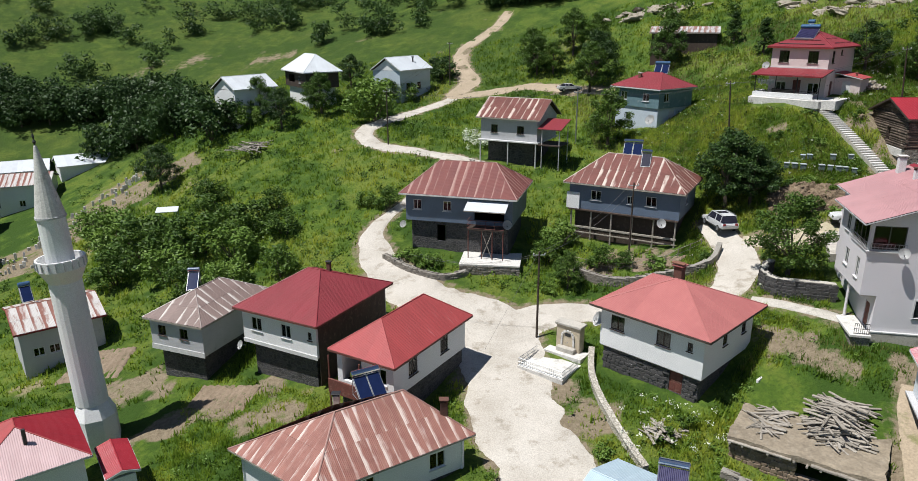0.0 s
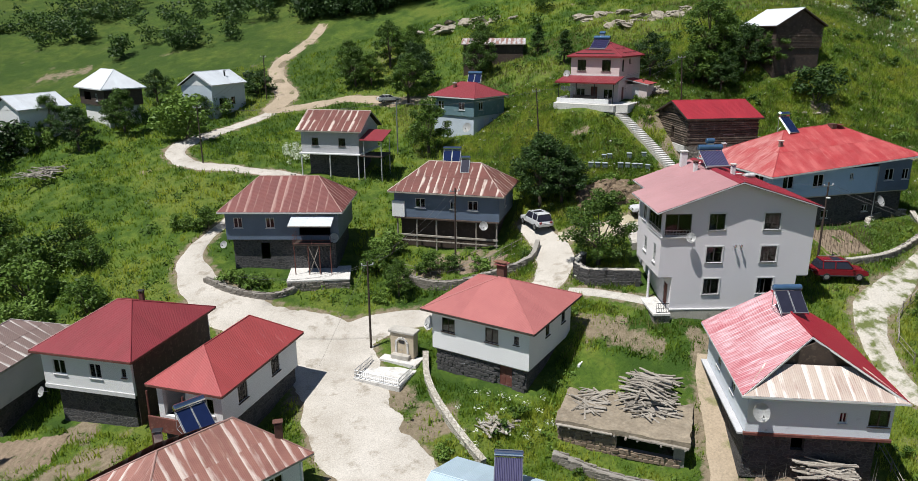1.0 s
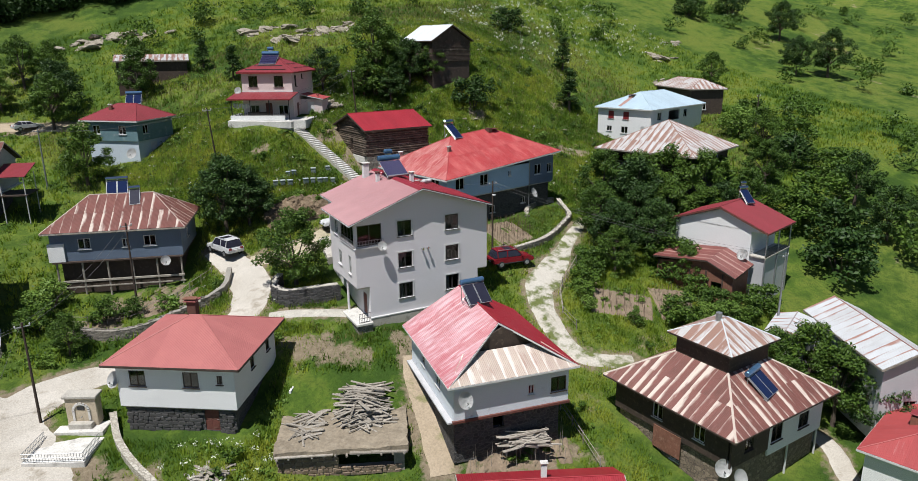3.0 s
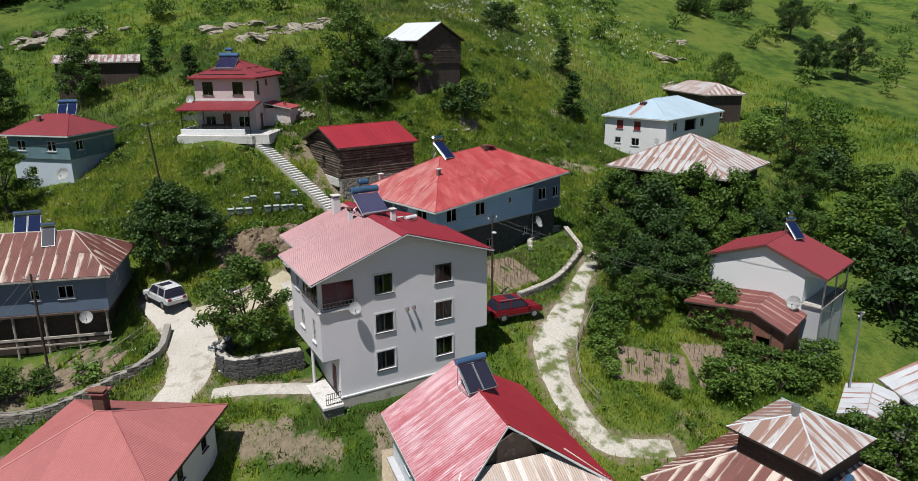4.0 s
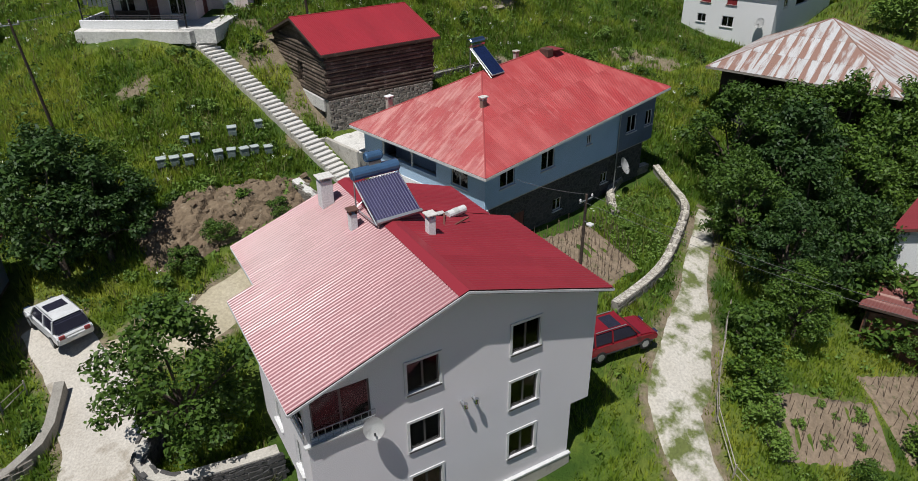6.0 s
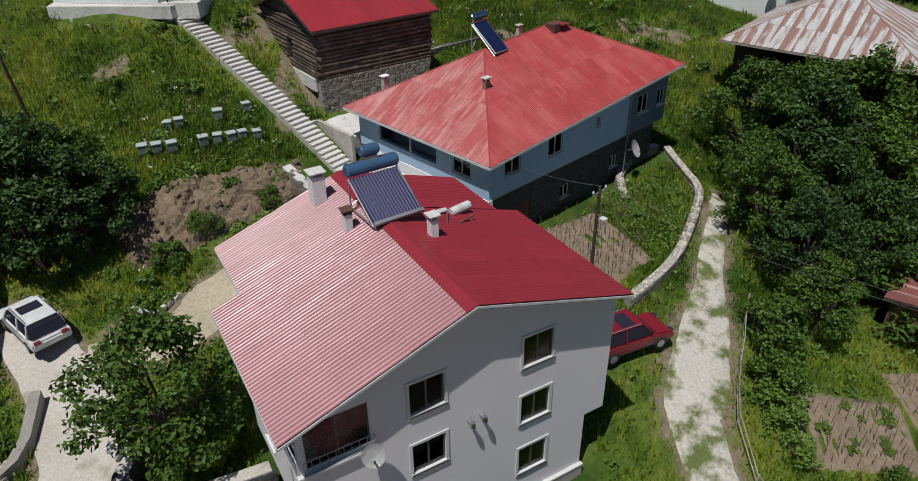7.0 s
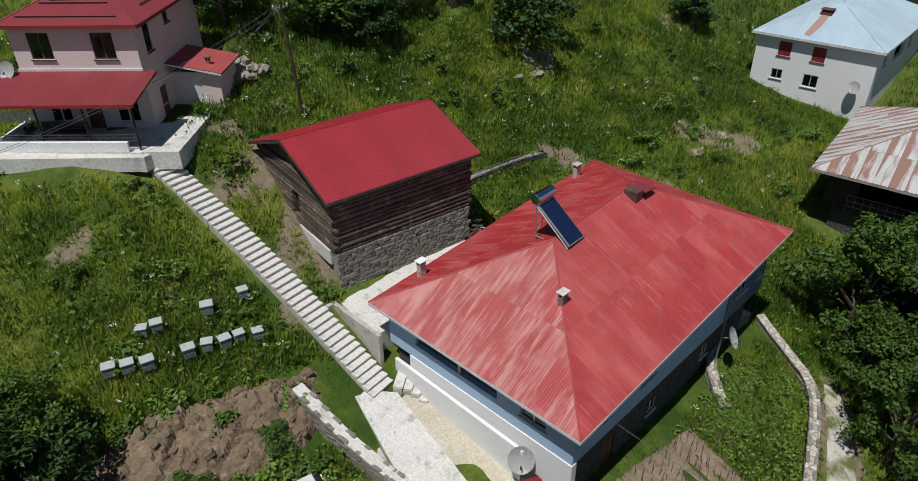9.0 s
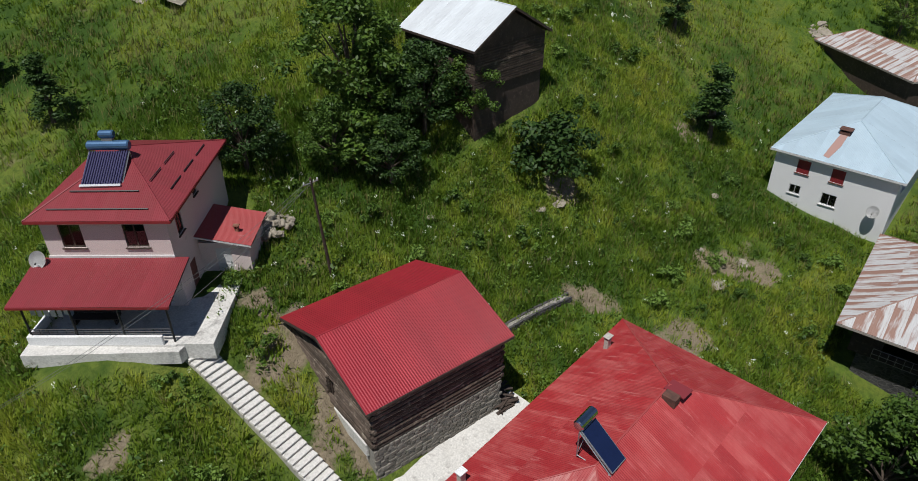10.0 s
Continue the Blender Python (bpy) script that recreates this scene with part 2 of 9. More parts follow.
# white plaster with the blue of skylit shade put into its colour
SHADE_WHITE = surface("shade_blue_white_plaster", (0.82, 0.87, 0.91), (0.76, 0.81, 0.87), 0.5, (0.5, 0.53, 0.57), 14.0, 0.85, bump=0.1, spots=0.62)
EARTH = surface("earth_roof", (0.36, 0.3, 0.22), (0.22, 0.18, 0.13), 0.7, (0.34, 0.29, 0.22), 4.0, 0.95, bump=0.9, deep=0.08, spots=0.54)
SLATE = surface("blue_grey_sheet", (0.15, 0.2, 0.28), (0.115, 0.155, 0.22), 0.5, (0.14, 0.165, 0.2), 10.0, 0.6, bump=0.1, spots=0.6)
TEAL = surface("teal_paint", (0.16, 0.27, 0.3), (0.12, 0.21, 0.24), 0.6, (0.3, 0.36, 0.37), 10.0, 0.7)
PALE_BLUE = surface("pale_blue_paint", (0.62, 0.7, 0.77), (0.55, 0.63, 0.71), 0.5, (0.45, 0.5, 0.55), 14.0, 0.7, spots=0.63)
PALE_GREY = surface("pale_grey_plaster", (0.6, 0.6, 0.61), (0.5, 0.5, 0.52), 0.5, (0.4, 0.4, 0.41), 14.0, 0.85, spots=0.6)
BRICK = surface("red_brick", (0.3, 0.13, 0.085), (0.22, 0.095, 0.06), 1.2, (0.36, 0.2, 0.14), 7.0, 0.9, bump=0.4, vary=0.3)
LOG = surface("weathered_log", (0.2, 0.145, 0.11), (0.085, 0.06, 0.046), 0.9, (0.36, 0.3, 0.24), 12.0, 0.85, bump=0.6, deep=0.02, vary=0.95, spots=0.55)
DARK_WOOD = surface("dark_wood", (0.09, 0.06, 0.045), (0.055, 0.038, 0.03), 1.2, (0.15, 0.11, 0.085), 12.0, 0.8, bump=0.4, vary=0.4)
RED_WOOD = surface("red_brown_wood", (0.19, 0.06, 0.045), (0.13, 0.045, 0.035), 1.2, (0.24, 0.12, 0.09), 12.0, 0.75, bump=0.2)
GREY_WOOD = surface("bleached_wood", (0.5, 0.46, 0.4), (0.36, 0.32, 0.27), 1.6, (0.24, 0.2, 0.16), 10.0, 0.9, bump=0.5, vary=0.6)
STEEL = surface("galvanised_steel", (0.5, 0.52, 0.54), (0.4, 0.42, 0.44), 2.0, None, 20.0, 0.4, metal=0.7)
CHROME = plain("polished_steel", (0.72, 0.75, 0.8), 0.12, 1.0)
BLUE_TANK = plain("blue_enamel", (0.12, 0.24, 0.42), 0.22, 0.5)
COLLECTOR = plain("collector_glass", (0.012, 0.022, 0.075), 0.12)
COLLECTOR_DARK = plain("collector_dark", (0.03, 0.03, 0.05), 0.25)
TUBE_DARK = plain("dark_violet_glass", (0.045, 0.04, 0.13), 0.5)
DARK = plain("dark_paint", (0.03, 0.03, 0.032), 0.5)
DARK_FRAME = plain("dark_grey_frame", (0.09, 0.085, 0.085), 0.4)
WHITE_PAINT = plain("white_paint", (0.78, 0.78, 0.77), 0.4)
RED_PAINT = plain("red_paint", (0.3, 0.03, 0.035), 0.5)
BLACK_IRON = plain("black_iron", (0.025, 0.025, 0.028), 0.45, 0.3)
CAR_WHITE = plain("white_car_paint", (0.78, 0.79, 0.8), 0.15)
CAR_RED = plain("red_car_paint", (0.26, 0.015, 0.025), 0.2)
RUBBER = plain("rubber", (0.02, 0.02, 0.02), 0.8)
GLASS = glass_stuff("window_glass")
CURTAIN = surface("curtain", (0.5, 0.5, 0.5), (0.38, 0.39, 0.4), 3.0, None, 8.0, 0.9)
HIVE_BLUE = plain("faded_green_paint", (0.17, 0.22, 0.21), 0.6)
SOOT = surface("sooty_brick", (0.16, 0.07, 0.05), (0.09, 0.045, 0.035), 2.0, None, 9.0, 0.9)
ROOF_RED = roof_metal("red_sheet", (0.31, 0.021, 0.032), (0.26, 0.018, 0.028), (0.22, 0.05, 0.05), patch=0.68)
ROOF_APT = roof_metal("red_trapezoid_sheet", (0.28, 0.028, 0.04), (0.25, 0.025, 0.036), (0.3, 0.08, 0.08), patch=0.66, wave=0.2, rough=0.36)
# same red sheet, paler: its sheen in the sun is put into the colour
ROOF_APT_SHEEN = roof_metal("sheen_pale_trapezoid_sheet", (0.36, 0.165, 0.175), (0.31, 0.14, 0.15), (0.42, 0.23, 0.235), patch=0.6, wave=0.185, rough=0.37, gloss=0.55)
# pink of a lit red slope, its paleness put into the sheet colour
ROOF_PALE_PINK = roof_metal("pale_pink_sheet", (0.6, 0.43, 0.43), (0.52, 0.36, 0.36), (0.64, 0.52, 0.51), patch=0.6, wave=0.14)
ROOF_HIP = roof_metal("scuffed_red_sheet", (0.37, 0.032, 0.036), (0.3, 0.026, 0.03), (0.54, 0.19, 0.175), patch=0.57, wave=0.12, rough=0.5, scuff=(0.46, 0.1, 0.095))
ROOF_SCUFFED = roof_metal("worn_red_sheet", (0.38, 0.06, 0.06), (0.32, 0.045, 0.048), (0.52, 0.22, 0.2), patch=0.49, wave=0.13, rough=0.42, scuff=(0.5, 0.24, 0.22))
ROOF_SALMON = roof_metal("salmon_sheet", (0.41, 0.145, 0.135), (0.36, 0.12, 0.115), (0.46, 0.21, 0.2), patch=0.64, wave=0.1)
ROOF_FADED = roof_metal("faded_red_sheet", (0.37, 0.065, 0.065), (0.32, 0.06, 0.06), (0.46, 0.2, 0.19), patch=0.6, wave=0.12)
ROOF_DARK_RED = roof_metal("dark_red_sheet", (0.24, 0.035, 0.045), (0.21, 0.035, 0.04), (0.26, 0.07, 0.07), patch=0.64, wave=0.12)
ROOF_MAROON = roof_metal("maroon_sheet", (0.2, 0.065, 0.055), (0.16, 0.055, 0.05), (0.3, 0.17, 0.15), patch=0.64, wave=0.11, share=0.12, bright=(0.36, 0.22, 0.19), streaks=0.5)
ROOF_RUST = roof_metal("rusted_sheet", (0.185, 0.068, 0.055), (0.13, 0.05, 0.04), (0.26, 0.13, 0.105), patch=0.57, wave=0.11, share=0.16, bright=(0.56, 0.48, 0.42), streaks=0.8)
ROOF_LIGHT_RUST = roof_metal("sunlit_rust_sheet", (0.31, 0.135, 0.105), (0.22, 0.09, 0.07), (0.4, 0.24, 0.2), patch=0.54, wave=0.11, share=0.14, bright=(0.6, 0.5, 0.45), streaks=0.85)
ROOF_PALE_RUST = roof_metal("half_rusted_sheet", (0.56, 0.54, 0.52), (0.48, 0.45, 0.42), (0.24, 0.11, 0.08), patch=0.53, wave=0.11, share=0.36, bright=(0.24, 0.105, 0.08), streaks=0.9)
ROOF_TAN = roof_metal("tan_weathered_sheet", (0.5, 0.42, 0.36), (0.42, 0.33, 0.28), (0.3, 0.18, 0.14), patch=0.56, wave=0.14, share=0.2, bright=(0.66, 0.6, 0.55), streaks=1.0)
ROOF_MIXED = roof_metal("weathered_zinc_sheet", (0.52, 0.525, 0.53), (0.44, 0.43, 0.42), (0.27, 0.15, 0.115), patch=0.51, wave=0.14, share=0.42, bright=(0.27, 0.16, 0.125), streaks=1.5)
ROOF_ZINC = roof_metal("zinc_sheet", (0.62, 0.66, 0.69), (0.53, 0.56, 0.59), (0.4, 0.34, 0.3), patch=0.66, wave=0.11, rough=0.45)
ROOF_WORN_ZINC = roof_metal("worn_zinc_sheet", (0.5, 0.52, 0.54), (0.43, 0.44, 0.45), (0.36, 0.26, 0.22), patch=0.58, wave=0.14, share=0.06, bright=(0.3, 0.16, 0.13), streaks=0.9)
ROOF_BROWN = roof_metal("brown_weathered_sheet", (0.24, 0.175, 0.155), (0.19, 0.135, 0.12), (0.32, 0.24, 0.21), patch=0.6, wave=0.12, share=0.03, bright=(0.6, 0.56, 0.52), streaks=0.7)
ROOF_BLUE = roof_metal("pale_blue_sheet", (0.42, 0.53, 0.6), (0.36, 0.46, 0.53), (0.35, 0.42, 0.47), patch=0.66, wave=0.11, rough=0.4)
# red sheet with worn streaks; sunny sheen is mixed into its paler base
ROOF_STREAKED = roof_metal("sheen_streaked_red_sheet", (0.4, 0.1, 0.125), (0.35, 0.08, 0.1), (0.62, 0.46, 0.49), patch=0.5, wave=0.2, rough=0.4, scuff=(0.56, 0.36, 0.39))
LEAF = leaf_stuff("leaf", (0.03, 0.072, 0.009), (0.125, 0.21, 0.027), (0.044, 0.092, 0.016), 0.25)
HIVE_LID = plain("pale_hive_paint", (0.5, 0.56, 0.54), 0.5)
LEAF_DARK = leaf_stuff("dark_leaf", (0.018, 0.048, 0.01), (0.062, 0.12, 0.022), (0.022, 0.052, 0.013), 0.2)
LEAF_LIGHT = leaf_stuff("light_leaf", (0.1, 0.18, 0.025), (0.17, 0.26, 0.045), (0.085, 0.16, 0.024))
GRASS = leaf_stuff("grass_blade", (0.16, 0.27, 0.026), (0.33, 0.43, 0.052), (0.21, 0.3, 0.034), 0.55, ((0.095, 0.175, 0.017), (0.36, 0.4, 0.048), (0.46, 0.47, 0.08)))
STRAW = leaf_stuff("dry_grass", (0.2, 0.19, 0.06), (0.13, 0.14, 0.04), (0.17, 0.16, 0.05))
FLOWER = leaf_stuff("white_blossom", (0.7, 0.72, 0.62), (0.6, 0.64, 0.5), (0.66, 0.68, 0.55))
BARK = surface("bark", (0.13, 0.1, 0.075), (0.08, 0.06, 0.045), 3.0, None, 12.0, 0.95, bump=0.9, deep=0.03)
CLOTH = plain("laundry_cloth", (0.6, 0.6, 0.58), 0.9)

# ---- building tools ----
def link_mesh(name, verts, faces, mats, parent=None, label="", uv=None, matrix=None, smooth_it=False):
    me = bpy.data.meshes.new(name)
    me.from_pydata([tuple(v) for v in verts], [], faces)
    for m in (mats if isinstance(mats, (list, tuple)) else [mats]):
        me.materials.append(m)
    if uv:
        layer = me.uv_layers.new(name="UVMap")
        layer.data.foreach_set("uv", [c for f in faces for i in f for c in uv[i]])
    if smooth_it:
        me.polygons.foreach_set("use_smooth", [True] * len(faces))
    me.update()
    return link_data(name, me, parent, label, matrix)


def link_data(name, me, parent=None, label="", matrix=None):
    ob = new(name, me)
    if parent is not None:
        ob.parent = parent
    if matrix is not None:
        ob.matrix_local = matrix
    if label:
        ob["label"] = label
    return ob


def part(name, bm, material, parent, label="", matrix=None):
    me = bpy.data.meshes.new(name)
    bmesh.ops.recalc_face_normals(bm, faces=bm.faces)
    bm.to_mesh(me)
    bm.free()
    me.materials.append(material)
    return link_data(name, me, parent, label, matrix)


def thing(name, label, category, m, group="", kind=""):
    ob = new(name)
    ob.empty_display_size = 0.3
    ob.matrix_world = m
    return tagged(ob, label, category, group, kind)


def add_box(bm, x0, y0, z0, x1, y1, z1, m=None, bevel=0.0):
    made = bmesh.ops.create_cube(bm, size=1.0)["verts"]
    for v in made:
        v.co = Vector((x0 + (v.co.x + 0.5) * (x1 - x0), y0 + (v.co.y + 0.5) * (y1 - y0), z0 + (v.co.z + 0.5) * (z1 - z0)))
    if bevel:
        edges = list({e for v in made for e in v.link_edges})
        made = bmesh.ops.bevel(bm, geom=edges, offset=bevel, segments=1, affect="EDGES")["verts"]
    if m is not None:
        bmesh.ops.transform(bm, matrix=m, verts=made)
    return bm


def box(x0, y0, z0, x1, y1, z1, m=None, bevel=0.0):
    return add_box(bmesh.new(), x0, y0, z0, x1, y1, z1, m, bevel)


def add_rod(bm, a, b, r0, r1=None, sides=8):
    a, b = Vector(a), Vector(b)
    length = (b - a).length
    m = Matrix.Translation((a + b) / 2) @ (b - a).to_track_quat("Z", "Y").to_matrix().to_4x4()
    bmesh.ops.create_cone(bm, cap_ends=True, segments=sides, radius1=r0, radius2=r0 if r1 is None else r1, depth=length, matrix=m)
    return bm


def rod(a, b, r0, r1=None, sides=8):
    return add_rod(bmesh.new(), a, b, r0, r1, sides)


def lathe(profile, sides=16):
    """A turned body from (radius, height) pairs, with caps."""
    bm = bmesh.new()
    rings = [[bm.verts.new((r * math.cos(2 * math.pi * i / sides), r * math.sin(2 * math.pi * i / sides), z)) for i in range(sides)] for r, z in profile]
    for low, high in zip(rings, rings[1:]):
        for i in range(sides):
            bm.faces.new((low[i], low[(i + 1) % sides], high[(i + 1) % sides], high[i]))
    bm.faces.new(rings[0][::-1])
    bm.faces.new(rings[-1])
    return bm


def clip(poly, axis, value, keep_above):
    out = []
    for i, p in enumerate(poly):
        q = poly[(i + 1) % len(poly)]
        dp, dq = p[axis] - value, q[axis] - value
        if not keep_above:
            dp, dq = -dp, -dq
        if dp >= 0:
            out.append(p)
        if (dp > 0 > dq) or (dp < 0 < dq):
            f = dp / (dp - dq)
            out.append((p[0] + f * (q[0] - p[0]), p[1] + f * (q[1] - p[1])))
    return out


SHEETS = []


def roof_body(house, polys, width=0.95, row=0.0, seed=0, label="", deck=DARK_WOOD, thick=0.14):
    """A roof as one deck of planes, on which separate sheets lie (they wait in SHEETS). polys: (points, material), points[0] to points[1] being the eave."""
    verts, faces = [], []
    for points, _ in polys:
        k, n0 = len(points), len(verts)
        verts += [Vector(p) for p in points] + [Vector(p) - Vector((0, 0, thick)) for p in points]
        faces += [tuple(range(n0, n0 + k)), tuple(range(n0 + 2 * k - 1, n0 + k - 1, -1))]
        faces += [(n0 + i, n0 + i + k, n0 + (i + 1) % k + k, n0 + (i + 1) % k) for i in range(k)]
    roof_part = link_mesh("roof", verts, faces, deck, house, label)
    for j, (points, material) in enumerate(polys):
        points = [Vector(p) for p in points]
        u = (points[1] - points[0]).normalized()
        n = (points[1] - points[0]).cross(points[-1] - points[0]).normalized()
        v = (n if n.z > 0 else -n).cross(u)
        n = n if n.z > 0 else -n
        flat = [((p - points[0]).dot(u), (p - points[0]).dot(v)) for p in points]
        if min(q for _, q in flat) < -0.3:
            v = -v
            flat = [(a, -b) for a, b in flat]
        SHEETS.append((roof_part, points[0], u, v, n, flat, material, width, row, seed * 10 + j))
    return roof_part


def lay_sheets():
    """Lays the waiting roof sheets, each a thin waved plate of its own, its lower edge lapped over the one below."""
    for roof_part, origin, u, v, n, flat, material, width, row, seed in SHEETS:
        rng = random.Random(seed * 977 + len(flat) * 13 + int(abs(origin.x) * 100))
        lo, hi = min(p[0] for p in flat), max(p[0] for p in flat)
        top = max(p[1] for p in flat)
        count = max(1, round((hi - lo) / width))
        rows = max(1, round(top / row)) if row else 1
        pitch = max(PITCH[material.name], 0.12)
        deep = (0.14 if pitch > 0.18 else 0.1) * pitch
        knots = (0.0, 0.3, 0.5, 0.8)            # crest, flank, valley, flank
        for i in range(count):
            a, b = lo + (hi - lo) * i / count, lo + (hi - lo) * (i + 1) / count
            strip = clip(clip(flat, 0, a, True), 0, b, False)
            for j in range(rows):
                low, high = top * j / rows, top * (j + 1) / rows
                piece = clip(clip(strip, 1, low - 0.06, True), 1, high + 0.001, False) if rows > 1 else strip
                clean = [p for k, p in enumerate(piece) if math.dist(p, piece[k - 1]) > 0.02]
                if len(clean) < 3:
                    continue
                base = 0.022 + rng.random() * 0.004
                shift = (10.0 * rng.randrange(1, 9) - a, rng.uniform(0, 40) if row else 0.0)
                verts, faces, uv, known = [], [], [], {}
                cuts = [k * pitch + f * pitch for k in range(math.floor(a / pitch), math.ceil(b / pitch)) for f in knots]
                cuts = [a] + [c for c in cuts if a + 0.004 < c < b - 0.004] + [b]
                for c0, c1 in zip(cuts, cuts[1:]):
                    face = []
                    for p in clip(clip(clean, 0, c0, True), 0, c1, False):
                        key = (round(p[0], 3), round(p[1], 3))
                        if key not in known:
                            known[key] = len(verts)
                            phase = (p[0] / pitch) % 1.0
                            wave = 1.0 if phase < 0.3 else (0.5 - phase) / 0.2 if phase < 0.5 else 0.0 if phase < 0.8 else (phase - 0.8) / 0.2
                            up = base + deep * wave + (0.016 * max(0.0, high - p[1]) / (high - low) if rows > 1 else 0.0)
                            verts.append(origin + u * p[0] + v * p[1] + n * up)
                            uv.append((p[0] + shift[0], p[1] + shift[1]))
                        if known[key] not in face:
                            face.append(known[key])
                    if len(face) > 2:
                        faces.append(tuple(face))
                if faces:
                    link_mesh("sheet", verts, faces, material, roof_part, uv=uv)


def ridge_caps(roof_part, lines, material, radius=0.09):
    for a, b in lines:
        a, b = Vector(a), Vector(b)
        part("ridge_cap", rod(a + Vector((0, 0, 0.03)), b + Vector((0, 0, 0.03)), radius, sides=6), material, roof_part)


def roof(house, form, w, d, he, rise, ridge, material, width=0.95, row=0.0, seed=0, tilt=(0.0, 0.0), label="", cap=None, off=(0.0, 0.0), second=None, edge=WHITE_PAINT, last=None, first=None):
    """A roof over the eave rectangle w by d at height he. form: hip_x, hip_y, gable_x, gable_y. ridge: its length. second: material of the right or back slope."""
    def at(x, y, z):
        return Vector((x + off[0], y + off[1], he + z + tilt[0] * x + tilt[1] * y))
    c = [at(-w / 2, -d / 2, 0), at(w / 2, -d / 2, 0), at(w / 2, d / 2, 0), at(-w / 2, d / 2, 0)]
    along_x = form.endswith("x")
    r0, r1 = (at(-ridge / 2, 0, rise), at(ridge / 2, 0, rise)) if along_x else (at(0, -ridge / 2, rise), at(0, ridge / 2, rise))
    second = second or material
    if along_x:
        slopes = [((c[0], c[1], r1, r0), material), ((c[2], c[3], r0, r1), second)]
        ends = [((c[1], c[2], r1), last or second), ((c[3], c[0], r0), first or material)]
    else:
        slopes = [((c[1], c[2], r1, r0), second), ((c[3], c[0], r0, r1), material)]
        ends = [((c[0], c[1], r0), material), ((c[2], c[3], r1), second)]
    if form.startswith("hip"):
        slopes += ends
    slopes = [([p for i, p in enumerate(poly) if (p - poly[i - 1]).length > 0.05], mat) for poly, mat in slopes]
    roof_part = roof_body(house, slopes, width, row, seed, label)
    lines = [(r0, r1)] if ridge > 0.1 else []
    if form.startswith("hip"):
        near0 = (c[0], c[3]) if along_x else (c[0], c[1])
        near1 = (c[1], c[2]) if along_x else (c[3], c[2])
        lines += [(p, r0) for p in near0] + [(p, r1) for p in near1]
    ridge_caps(roof_part, lines, cap or material, 0.055)
    for i in range(4):
        a, b = c[i], c[(i + 1) % 4]
        gable_side = form.startswith("gable") and ((i in (1, 3)) == along_x)
        if gable_side:
            top = (r1 if i == 1 else r0) if along_x else (r0 if i == 0 else r1)
            for p, q in ((a, top), (top, b)):
                part("bargeboard", board(p, q, 0.18), edge, roof_part)
        else:
            part("fascia", board(a, b, 0.16), edge, roof_part)
    return roof_part


def board(a, b, height, thick=0.035):
    """A plank on edge hanging under the line from a to b."""
    a, b = Vector(a), Vector(b)
    side = Vector((0, 0, 1)).cross(b - a).normalized() * thick
    bm = bmesh.new()
    v = [bm.verts.new(p) for p in (a + side * 0.2, b + side * 0.2, b + side * 0.2 - Vector((0, 0, height)), a + side * 0.2 - Vector((0, 0, height)),
                                   a - side, b - side, b - side - Vector((0, 0, height)), a - side - Vector((0, 0, height)))]
    for f in ((0, 1, 2, 3), (7, 6, 5, 4), (0, 4, 5, 1), (1, 5, 6, 2), (2, 6, 7, 3), (3, 7, 4, 0)):
        bm.faces.new([v[i] for i in f])
    return bm


def wall_panel(length, height, thick, holes, lean=None):
    """A slab with real openings: x along it, y from its outer face inwards, z up. holes: (x0, z0, x1, z1)."""
    xs = sorted({0.0, length, *[h[0] for h in holes], *[h[2] for h in holes]})
    zs = sorted({0.0, height, *[h[1] for h in holes], *[h[3] for h in holes]})
    def solid(i, j):
        if not (0 <= i < len(xs) - 1 and 0 <= j < len(zs) - 1):
            return False
        mx, mz = (xs[i] + xs[i + 1]) / 2, (zs[j] + zs[j + 1]) / 2
        return not any(h[0] < mx < h[2] and h[1] < mz < h[3] for h in holes)
    verts, faces = [], []
    def quad(*p):
        faces.append(tuple(range(len(verts), len(verts) + 4)))
        verts.extend(p)
    for i in range(len(xs) - 1):
        for j in range(len(zs) - 1):
            if not solid(i, j):
                continue
            a, b, c, e = xs[i], xs[i + 1], zs[j], zs[j + 1]
            quad((a, 0, c), (b, 0, c), (b, 0, e), (a, 0, e))
            quad((b, thick, c), (a, thick, c), (a, thick, e), (b, thick, e))
            if not solid(i - 1, j):
                quad((a, thick, c), (a, 0, c), (a, 0, e), (a, thick, e))
            if not solid(i + 1, j):
                quad((b, 0, c), (b, thick, c), (b, thick, e), (b, 0, e))
            if not solid(i, j - 1):
                quad((a, thick, c), (b, thick, c), (b, 0, c), (a, 0, c))
            if not solid(i, j + 1):
                quad((a, 0, e), (b, 0, e), (b, thick, e), (a, thick, e))
    return verts, faces


CACHE = {}


